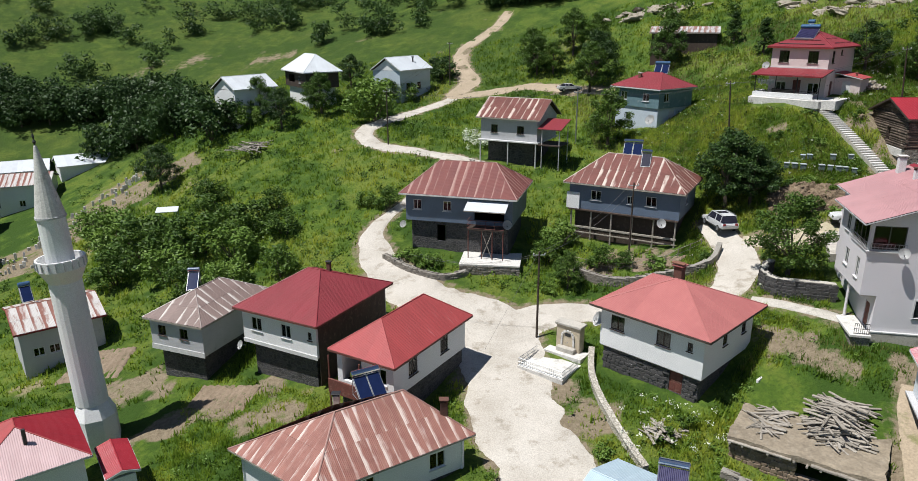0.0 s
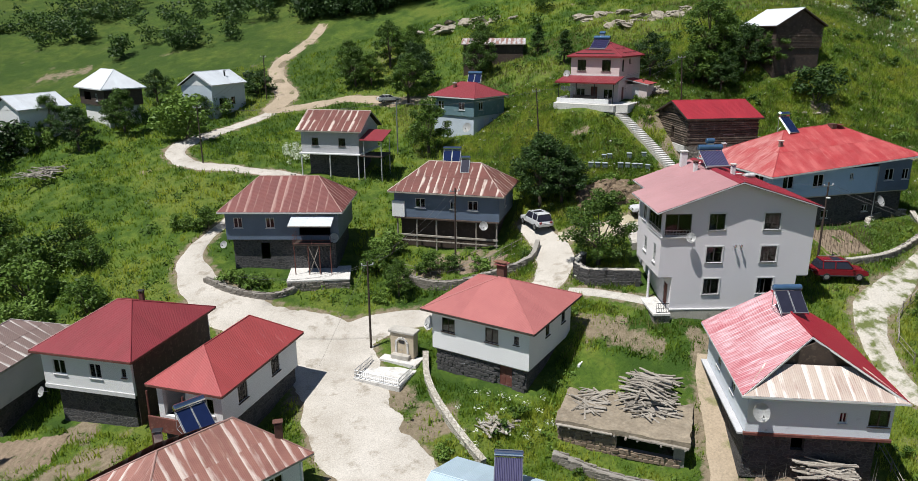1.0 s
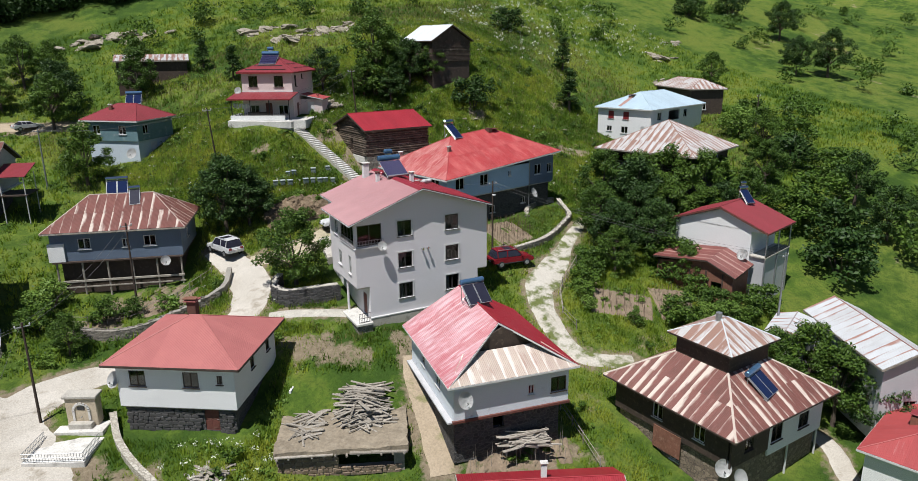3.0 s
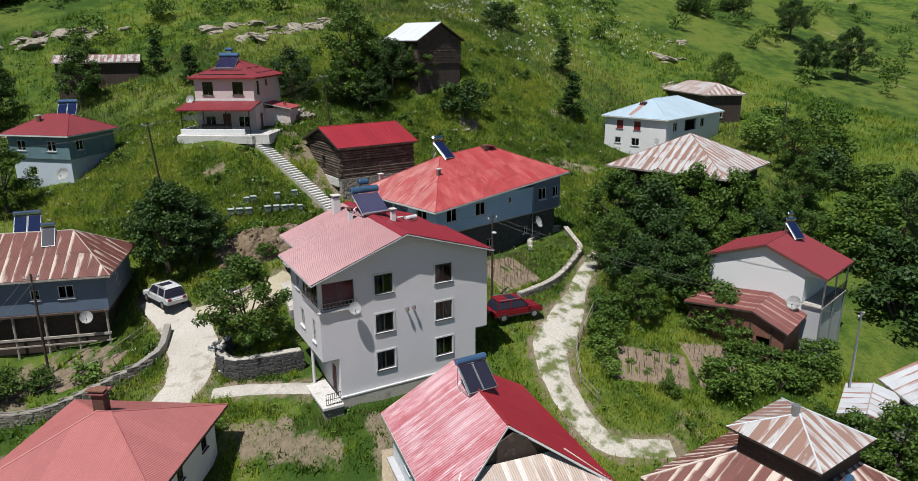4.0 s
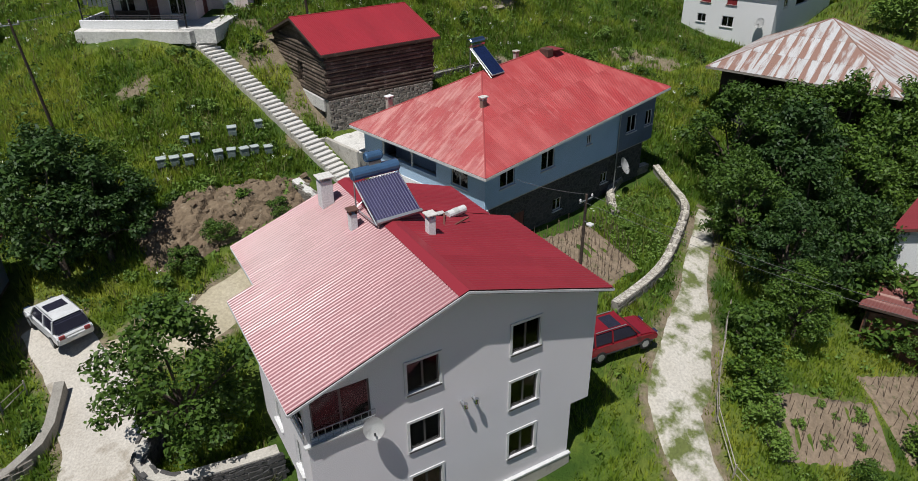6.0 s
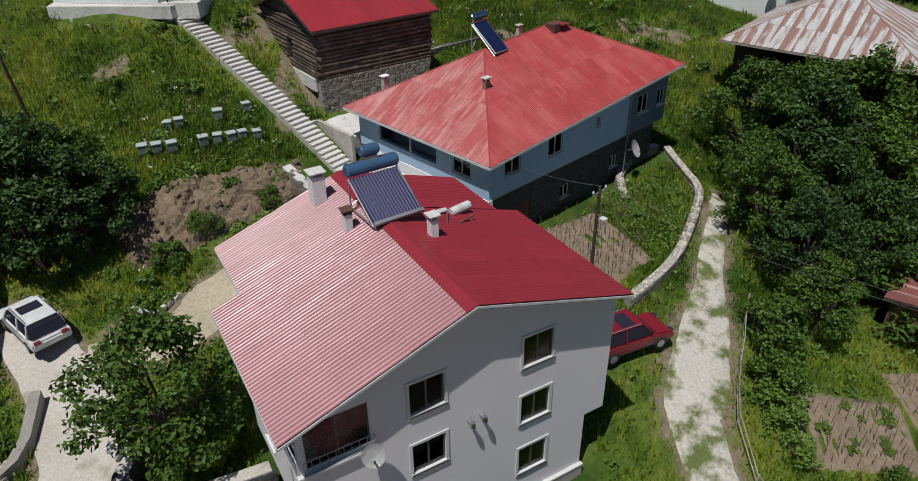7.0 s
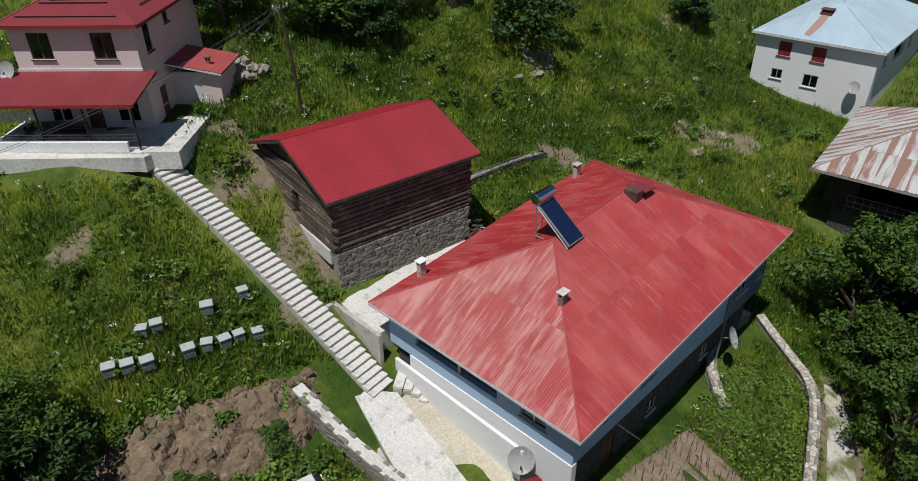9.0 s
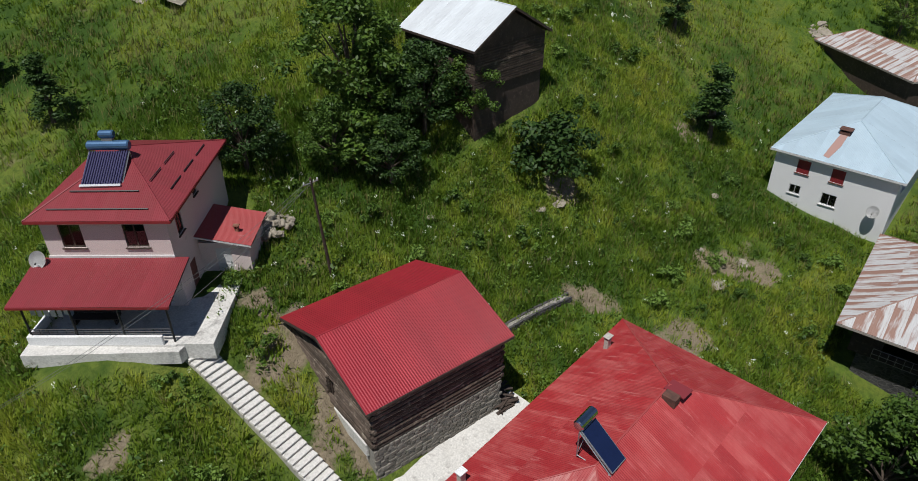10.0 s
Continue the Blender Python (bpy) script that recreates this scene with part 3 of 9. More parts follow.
def window(parent, m, w, h, frame=WHITE_PAINT, curtain=False, sill=True, bars=False, label="", shutter=None):
    """A casement window in its opening: frame with a mullion, two panes, a sill. Origin at the opening's lower left, outer face."""
    key = (round(w, 2), round(h, 2), frame.name)
    if key not in CACHE:
        bm = bmesh.new()
        t = 0.07
        for x0, z0, x1, z1 in ((0, 0, w, t), (0, h - t, w, h), (0, t, t, h - t), (w - t, t, w, h - t), (w / 2 - 0.04, t, w / 2 + 0.04, h - t)):
            add_box(bm, x0, 0.06, z0, x1, 0.13, z1)
        me = bpy.data.meshes.new("window")
        bm.to_mesh(me)
        bm.free()
        me.materials.append(frame)
        pane = bpy.data.meshes.new("pane")
        bm = box(0, 0.085, 0, w / 2 - 0.11, 0.1, h - 2 * t)
        bm.to_mesh(pane)
        bm.free()
        pane.materials.append(GLASS)
        CACHE[key] = (me, pane)
    me, pane = CACHE[key]
    win = link_data("window", me, parent, label, m)
    for x in (0.07, w / 2 + 0.04):
        p = link_data("pane", pane, win, "", pose(x, 0, 0.07))
        p.visible_shadow = False
    if sill:
        part("sill", box(-0.08, -0.1, -0.07, w + 0.08, 0.06, -0.01), frame, win)
    if curtain:
        bm = bmesh.new()
        for k in range(6):
            add_box(bm, 0.06 + k * 0.07, 0.2 + 0.02 * (k % 2), 0.05, 0.14 + k * 0.07, 0.22 + 0.02 * (k % 2), h - 0.05)
        part("curtain", bm, CURTAIN, win)
    if bars:
        bm = bmesh.new()
        for k in range(1, 6):
            add_box(bm, w * k / 6 - 0.01, -0.03, 0, w * k / 6 + 0.01, -0.01, h)
        for k in (1, 2):
            add_box(bm, 0, -0.035, h * k / 3 - 0.01, w, -0.012, h * k / 3 + 0.01)
        part("grille", bm, BLACK_IRON, win)
    if shutter:
        leaf = part("shutter", box(0.05, 0.035, 0.01, w - 0.05, 0.05, h - 0.01), shutter, win)
        for k in range(10):
            part("slat", box(0.06, 0.018, h * k / 10 + 0.012, w - 0.06, 0.034, h * (k + 1) / 10 - 0.008), shutter, leaf)
    return win


def door(parent, m, w, h, material=RED_WOOD, label=""):
    bm = box(0, 0.06, 0, w, 0.12, h)
    for x in (0.1, w / 2 + 0.05):
        for z0, z1 in ((0.15, h * 0.42), (h * 0.5, h - 0.15)):
            add_box(bm, x, 0.045, z0, x + w / 2 - 0.15, 0.061, z1)
    leaf = part("door", bm, material, parent, label, m)
    part("door_handle", rod((w - 0.08, 0.03, h * 0.48), (w - 0.2, 0.03, h * 0.48), 0.015, sides=6), STEEL, leaf)
    return leaf


SIDES = {"front": 0, "right": 1, "back": 2, "left": 3}


def storey(house, x0, y0, x1, y1, z0, z1, material, openings=(), thick=0.28, label="", skip=(), name="wall"):
    """Four walls round the rectangle. openings: (side, from left as seen from outside, above the floor, width, height, kind)."""
    for side, k in SIDES.items():
        if side in skip:
            continue
        length = (x1 - x0) if k % 2 == 0 else (y1 - y0)
        corner = ((x0, y0), (x1, y0), (x1, y1), (x0, y1))[k]
        m = pose(corner[0], corner[1], z0, 0, 0, 90 * k)
        mine = [o for o in openings if o[0] == side]
        cut = 0.0 if k % 2 == 0 else thick
        holes = [(o[1] - cut, o[2], o[1] + o[3] - cut, o[2] + o[4]) for o in mine]
        verts, faces = wall_panel(length - 2 * cut, z1 - z0, thick, holes)
        wall = link_mesh(name, [(x + cut, y, z) for x, y, z in verts], faces, material, house, label, matrix=m)
        for o in mine:
            kind = o[5] if len(o) > 5 else "window"
            place = m @ pose(o[1], 0, o[2])
            if kind == "door":
                door(house, place, o[3], o[4])
            elif kind == "white_door":
                door(house, place, o[3], o[4], WHITE_PAINT)
            elif kind == "hole":
                pass
            elif kind == "shutter":
                window(house, place, o[3], o[4], RED_WOOD, shutter=RED_PAINT)
            elif kind == "barred":
                window(house, place, o[3], o[4], WHITE_PAINT, bars=True)
            elif kind == "barred_dark":
                window(house, place, o[3], o[4], DARK_WOOD, bars=True, curtain=True)
            elif kind == "dark_curtain":
                window(house, place, o[3], o[4], DARK_FRAME, curtain=True)
            elif kind == "dark":
                window(house, place, o[3], o[4], DARK_WOOD)
            elif kind == "curtain":
                window(house, place, o[3], o[4], WHITE_PAINT, curtain=True)
            else:
                window(house, place, o[3], o[4])


def slab(house, x0, y0, x1, y1, z0, z1, material, name="floor_slab", label=""):
    return part(name, box(x0, y0, z0, x1, y1, z1, bevel=0.015), material, house, label)


def gable_wall(house, along_x, at_, half, z0, rise, material, thick=0.2, top=0.0):
    """The triangle (or the top of it) of a gable end, at_ on the ridge's axis."""
    bm = bmesh.new()
    outline = [(-half, z0), (half, z0), (0, z0 + rise)]
    ring = []
    for s in (0, thick):
        ring.append([bm.verts.new((at_ + s, y, z) if along_x else (y, at_ + s, z)) for y, z in outline])
    bm.faces.new(ring[0])
    bm.faces.new(ring[1][::-1])
    for i in range(3):
        j = (i + 1) % 3
        bm.faces.new((ring[0][i], ring[1][i], ring[1][j], ring[0][j]))
    return part("gable", bm, material, house)


def chimney(house, x, y, z, w=0.55, h=1.4, material=WHITE, cap=CONCRETE, drop=1.2, label="", lean=0.7):
    stack = part("chimney", box(x - w / 2, y - w * lean / 2, z - drop, x + w / 2, y + w * lean / 2, z + h, bevel=0.02), material, house, label)
    bm = box(x - w / 2 - 0.08, y - w * lean / 2 - 0.08, z + h + 0.16, x + w / 2 + 0.08, y + w * lean / 2 + 0.08, z + h + 0.24, bevel=0.02)
    for dx in (-1, 1):
        for dy in (-1, 1):
            add_box(bm, x + dx * w * 0.4 - 0.04, y + dy * w * lean * 0.4 - 0.04, z + h - 0.01, x + dx * w * 0.4 + 0.04, y + dy * w * lean * 0.4 + 0.04, z + h + 0.17)
    part("chimney_cap", bm, cap, stack)


def posts(house, places, z0, z1, r=0.08, material=DARK_WOOD, name="post"):
    for x, y in places:
        part(name, rod((x, y, z0), (x, y, z1), r, sides=6), material, house)


def railing(house, a, b, z, h=0.95, material=BLACK_IRON, step=0.3, name="railing"):
    a, b = Vector((*a, z)), Vector((*b, z))
    bm = bmesh.new()
    up = Vector((0, 0, h))
    for f in (0.08, 0.5, 1.0):
        add_rod(bm, a + up * f, b + up * f, 0.025, sides=5)
    n = max(2, int((b - a).length / step))
    spots = [a.lerp(b, i / n) for i in range(n + 1)]
    if name == "balcony_railing":
        rail = part(name, bm, material, house)
        for p in spots:
            bm = bmesh.new()
            add_rod(bm, p, p + up, 0.018, sides=4)
            part("baluster", bm, material, rail)
        return rail
    for p in spots:
        add_rod(bm, p, p + up, 0.018, sides=4)
    return part(name, bm, material, house)


def solar_heater(m, label, panels=1, tubes=False, tank=BLUE_TANK, high_tank=False, glass=COLLECTOR):
    """A solar water heater: sloping collector, steel legs, one or two tanks."""
    root = thing("solar_water_heater", label, "solar heater", m)
    w, length, tilt = (1.9 if tubes else 1.05 * panels), 2.0, radians(30 if tubes else 38)
    def up(s, off=0.0):
        return (s * math.cos(tilt) - off * math.sin(tilt), 0.12 + s * math.sin(tilt) + off * math.cos(tilt))
    frame = bmesh.new()
    for x in (-w / 2, w / 2):
        y1, z1 = up(length)
        add_rod(frame, (x, up(0)[0], 0.05), (x, y1, z1), 0.03, sides=5)
        add_rod(frame, (x, y1, 0), (x, y1, z1 + 0.2), 0.03, sides=5)
        add_rod(frame, (x, up(0)[0], 0.05), (x, y1, 0.05), 0.025, sides=5)
    add_rod(frame, (-w / 2, up(length)[0], 0.1), (w / 2, up(length)[0], up(length)[1]), 0.02, sides=5)
    part("frame", frame, STEEL, root)
    face = Matrix.Translation((0, 0, 0.12)) @ Matrix.Rotation(tilt, 4, "X")
    if tubes:
        for k in range(16):
            x = -w / 2 + 0.08 + (w - 0.16) * k / 15
            part("tube", rod((x, 0.05, 0.06), (x, length - 0.05, 0.06), 0.038, sides=8), TUBE_DARK, root, matrix=face)
        part("absorber", box(-w / 2 + 0.03, 0.05, 0.0, w / 2 - 0.03, length - 0.05, 0.025), TUBE_DARK, root, matrix=face)
        part("header", box(-w / 2, -0.06, 0.0, w / 2, 0.06, 0.12), STEEL, root, matrix=face)
    else:
        for k in range(panels):
            x0 = -w / 2 + k * w / panels
            body = part("collector", box(x0 + 0.02, 0, 0, x0 + w / panels - 0.02, length, 0.09, bevel=0.012), STEEL, root, matrix=face)
            part("cover", box(x0 + 0.06, 0.05, 0.088, x0 + w / panels - 0.06, length - 0.05, 0.098), glass, body)
    y1, z1 = up(length + 0.1)
    def drum(name, r, wide, y, z, mat):
        bm = lathe([(r * 0.8, -wide / 2), (r, -wide / 2 + 0.06), (r, wide / 2 - 0.06), (r * 0.8, wide / 2)], 14)
        return part(name, bm, mat, root, matrix=pose(0, y, z, 0, 90, 0))
    drum("tank", 0.24, w + 0.1, y1, z1 + 0.22, tank)
    if high_tank:
        drum("upper_tank", 0.2, 0.7, y1 + 0.1, z1 + 0.75, tank)
        part("stand", box(-0.25, y1 - 0.05, z1 + 0.4, 0.25, y1 + 0.2, z1 + 0.58), STEEL, root)
    return root


def satellite_dish(m, r=0.5, label="white satellite dish on a wall bracket"):
    """A dish that looks along its local -y, tipped up."""
    root = thing("satellite_dish", label, "satellite dish", m, "satellite dishes")
    bm = bmesh.new()
    rings = []
    for k in range(5):
        q = r * k / 4
        rings.append([bm.verts.new((q * math.cos(2 * math.pi * i / 18), -0.35 * q * q / r, q * 1.08 * math.sin(2 * math.pi * i / 18))) for i in range(18 if k else 1)])
    for i in range(18):
        bm.faces.new((rings[0][0], rings[1][i], rings[1][(i + 1) % 18]))
        for a, b in zip(rings[1:], rings[2:]):
            bm.faces.new((a[i], b[i], b[(i + 1) % 18], a[(i + 1) % 18]))
    bmesh.ops.solidify(bm, geom=bm.faces[:], thickness=0.02)
    part("reflector", bm, WHITE_PAINT, root, matrix=pose(0, 0, 0, -28, 0, 0))
    part("arm", rod((0, 0, -r * 0.9), (0, -r * 0.9, -r * 0.1), 0.018, sides=5), STEEL, root)
    part("receiver", rod((0, -r * 0.95, -r * 0.12), (0, -r * 0.75, 0.02), 0.045, sides=7), DARK, root)
    part("bracket", rod((0, 0.05, 0), (0, 0.4, -0.15), 0.03, sides=6), STEEL, root)
    return root
# ---- the lie of the land ----
# spot heights: the village terraces, the slope behind it, the valley and far hills
VILLAGE = [(22.5, 41.3, -6.9), (26.6, 38.4, -6.7), (18.7, 54.5, -3.6), (18.9, 48.4, -4.0), (14.2, 52.2, -4.2), (40.5, 56, 0.2), (33, 50, -0.9), (47, 63, 4.6), (36.5, 39.3, -4.2), (50.5, 26.3, -7.0), (25, 44, -5.6),
           (29, 72.5, 2.4), (29.7, 61, 1.3), (24.5, 60, -0.6), (51.7, 51, 1.3), (58, 51.5, 1.4), (66.5, 56.5, 3.6), (62, 60, 3.2),
           (70.5, 62, 4.1), (53.4, 53.7, 2.2), (46, 39, -3.6), (9, 56, -4.6), (5, 61, -3.9), (-4.6, 53.5, -5.0), (-13.2, 60, -5.0), (11, 46, -5.8),
           (20.5, 79, 0.9), (1.2, 79, 0.3), (5.9, 68.5, -1.6), (14, 68, -1.8), (-12, 79, -0.2)]
SLOPE = [(38.5, 70, 3.6), (39, 80.3, 8.1), (45.7, 78.5, 8.1), (46.4, 89.2, 13.8), (46.75, 87.7, 12.85), (47.1, 85.1, 11.6), (47.75, 80.8, 9.45), (42.0, 89.8, 13.8), (38.8, 94, 13.9), (49.6, 72, 5.4), (34.5, 87.6, 9.2), (50.7, 78, 8.3), (56, 82, 9.6),
         (48.8, 98, 14.9), (56, 91, 14.2), (77.7, 87, 14.0), (94, 80, 11.2), (58, 98, 17.2), (67.4, 94.7, 15.8), (76.7, 96.5, 22.4), (81.8, 92.3, 21.2), (42.2, 91.4, 14.6), (50.4, 90.0, 14.75), (53.0, 92.6, 15.2), (72.5, 92, 18.4), (80, 90.5, 18.2), (81.7, 61.7, 5.2),
         (89, 58, 5.8), (75, 53.5, 0.4), (75, 39.5, -2.2), (66, 33, -3.4), (113, 57, 10.2), (105.5, 72, 9.8), (124, 76.5, 13.2), (29.8, 107.3, 10.0),
         (8.9, 101, 6.0), (-9, 101, 4.6), (24, 130, 12.6), (41, 116, 16.6)]
FAR = [(-11, 142, 10.4), (-27.7, 135, 10.2), (-39, 129, 8.0), (154.6, 77, 18), (205, 78, 21), (150, 130, 38), (100, 150, 38), (55, 165, 33), (10, 190, 30),
       (230, 150, 55), (170, 20, 6), (110, 5, -8), (60, -20, -15), (0, 0, -12), (-30, 20, -12), (-31, 51, -9.2), (-60, 105, -7), (-85, 130, -8), (-40, 85, -5.5),
       (-60, 180, 12), (-120, 70, -12), (-130, 170, 8), (-60, 230, 30), (-150, 270, 48), (90, 230, 66), (20, 260, 52), (-24, 62, -6.2), (-12, 100, 4.2)]
SPOTS = np.array(VILLAGE + SLOPE + FAR, float)


def kernel(dx, dy):
    r2 = dx * dx + dy * dy + 1e-9
    return r2 * np.log(r2) / 2000.0


def thin_plate(spots, soft):
    n = len(spots)
    k = kernel(spots[:, None, 0] - spots[None, :, 0], spots[:, None, 1] - spots[None, :, 1]) + soft * np.eye(n)
    p = np.column_stack([np.ones(n), spots[:, 0] / 100, spots[:, 1] / 100])
    a = np.block([[k, p], [p.T, np.zeros((3, 3))]])
    return np.linalg.solve(a, np.concatenate([spots[:, 2], np.zeros(3)]))


PLATE = thin_plate(SPOTS, 0.02)


def smooth(a, b, x):
    f = np.clip((x - a) / (b - a), 0, 1)
    return f * f * (3 - 2 * f)


def ground(x, y):
    """The height of the ground, for numbers or arrays."""
    x, y = np.asarray(x, float), np.asarray(y, float)
    flat_x, flat_y = x.ravel(), y.ravel()
    z = PLATE[-3] + PLATE[-2] * flat_x / 100 + PLATE[-1] * flat_y / 100
    for (sx, sy, _), weight in zip(SPOTS, PLATE):
        z = z + weight * kernel(flat_x - sx, flat_y - sy)
    away = np.hypot(flat_x - 30, flat_y - 90)
    side = np.clip((flat_y - 20) / 300, -1, 1)
    hills = 26 + 34 * side + smooth(150, 900, away) * (40 + 70 * side) + 14 * np.sin(flat_x / 85 + 1) + 11 * np.sin(flat_y / 70 + flat_x / 160)
    z = z + (hills - z) * smooth(170, 330, away)
    z = z + 0.12 * np.sin(flat_x * 0.9 + 1.3 * np.sin(flat_y * 0.37)) * np.sin(flat_y * 0.8 + flat_x * 0.23) * smooth(60, 110, flat_y)
    return z.reshape(x.shape)


def gz(x, y):
    return float(ground(x, y))


# ---- ground: one sheet, fine in the village and coarser to the horizon ----
def spread(lo, hi, step, far):
    mid = list(np.arange(lo, hi + 1e-6, step))
    out, s, v = [], step, hi
    while v < far[1]:
        s *= 1.13
        v += s
        out.append(v)
    back, s, v = [], step, lo
    while v > far[0]:
        s *= 1.13
        v -= s
        back.append(v)
    return np.array(back[::-1] + mid + out)




def along(points, step):
    """Points along a smooth line through the given ones, about a step apart."""
    p = [Vector(q) for q in points]
    p = [p[0] * 2 - p[1]] + p + [p[-1] * 2 - p[-2]]
    out = []
    for i in range(1, len(p) - 2):
        n = max(1, int((p[i + 1] - p[i]).length / step))
        for k in range(n):
            t = k / n
            out.append(0.5 * ((2 * p[i]) + (p[i + 1] - p[i - 1]) * t + (2 * p[i - 1] - 5 * p[i] + 4 * p[i + 1] - p[i + 2]) * t * t + (3 * p[i] - p[i - 1] - 3 * p[i + 1] + p[i + 2]) * t ** 3))
    return out + [p[-2]]


# centre line and width of each lane: x, y, width
LANES = {
    "road_1": [(-1, 137, 2.6), (-9, 127, 2.8), (-15.5, 117.5, 3.2), (-13, 110, 3.0), (-7, 106, 2.4), (-1.5, 102.5, 2.2), (3.5, 98.5, 2.0)],
    "road_2": [(13, 180, 2.6), (9, 172, 2.8), (1.8, 164, 3.4), (1.0, 155, 3.4), (2.5, 146, 4.6), (0, 138.5, 3.6), (13, 138, 3.0), (21, 132.5, 3.0), (29, 124, 2.6)],
    "road_3": [(-1.9, 103.0, 1.0), (-3.2, 95, 1.2), (-7.4, 87, 1.5), (-9.8, 82.5, 2.0), (-10.2, 78.5, 3.4), (-8.0, 72.5, 5.0), (-3, 66, 6.4), (3, 61, 8.5), (4.0, 54, 7.5), (4.8, 48, 7.5), (7, 41, 6.5), (8, 32, 5.0)],
    "road_4": [(4, 61.5, 5.0), (10.5, 63.5, 3.4), (17, 62.0, 2.8), (22.5, 60.5, 2.8), (26.5, 62.5, 3.6), (28.4, 66.5, 4.0), (28.8, 70.5, 3.4), (28.4, 75.5, 2.6)],
    "road_5": [(69.3, 56.5, 0.9), (66.5, 55.0, 1.5), (63.0, 53.3, 1.6), (59.9, 51.6, 1.9), (57.0, 50.1, 2.9), (53.7, 48.6, 3.3), (51.1, 47.0, 3.0), (48.6, 42.5, 2.4), (48.4, 38.5, 2.0), (52, 35.5, 1.6)],
    "road_6": [(57.5, 21.6, 1.4), (57.8, 20.2, 1.8), (56.9, 18.7, 1.8), (55.5, 17.4, 1.8), (52.5, 13.4, 1.8)],
    "road_7": [(34.5, 47.0, 1.6), (33.1, 43.8, 2.4), (32.0, 40.9, 2.4), (29.5, 36.4, 2.0)],
    "road_8": [(30.2, 70.2, 2.2), (33.8, 68.5, 2.8), (36.8, 69.0, 3.6), (39.6, 70.0, 2.2)],
    "pavement_3": [(27.0, 59.4, 1.0), (30.3, 57.0, 1.1), (33.2, 54.8, 1.2)],
}
LANE_POINTS = {k: along([(x, y, w) for x, y, w in v], 0.7) for k, v in LANES.items()}
LANE_ARRAY = np.array([tuple(p) for v in LANE_POINTS.values() for p in v])


def lane_distance(x, y):
    """How far outside the nearest lane's edge each place lies, in metres."""
    best = np.full(np.shape(x), 1e9)
    for px, py, w in LANE_ARRAY:
        np.minimum(best, np.hypot(x - px, y - py) - w / 2, out=best)
    return best


# bare trodden ground: yards, beds and terraces, as x, y, radius
YARDS = [(52.4, 84.0, 2.4), (50.8, 79.2, 1.8), (51.0, 90.2, 1.8), (47.6, 78.0, 1.2), (77.1, 86.3, 1.8), (84.9, 74.2, 3.0), (87.0, 71.5, 2.0), (27.5, 53.5, 3.0), (6, 50, 5.5), (10, 48, 4.0), (3, 57, 5.0), (29.5, 42, 3.5), (35, 32.5, 5.0), (32.5, 70.5, 1.6), (37, 47.5, 3.4), (31.5, 42.5, 2.6), (-25.0, 51.5, 3.0), (-17.5, 55.0, 2.2), (-61, 119, 4.0), (30, 50.5, 2.6), (52, 86.5, 3.2), (50.5, 81.5, 2.6),
         (19, 72.5, 3.6), (14.5, 70.5, 2.8), (40.5, 87.2, 1.2), (-16, 51.5, 3.0), (-21, 53, 3.4), (-30, 58, 3.5), (-55, 112, 7.0), (-60, 104, 7.0), (-66, 96, 7.0), (-48, 117, 5.0), (-60, 112, 6.0), (-58, 120, 4.0), (-65, 102, 6.0),
         (75, 72.5, 3.0), (72.5, 79, 2.2), (95, 85, 2.0), (14, 118, 3.0), (21, 131, 3.5), (-72, 190, 7.0), (-80, 188, 6.0), (-48, 184, 5.0), (-42, 182, 4.0)]


def bareness(x, y):
    b = np.clip(0.62 - lane_distance(x, y) * 0.3, 0, 0.62)
    wob = np.sin(1.3 * x + 0.7 * y) + np.sin(0.6 * x - 1.1 * y + 1) + 0.6 * np.sin(2.3 * x - 1.9 * y)
    for yx, yy, r in YARDS:
        b = np.maximum(b, 0.68 * (1 - smooth(0.4 * r, 1.3 * r, np.hypot((x - yx) * 0.8, (y - yy) * 1.2) + wob * 0.2 * r)))
    return b


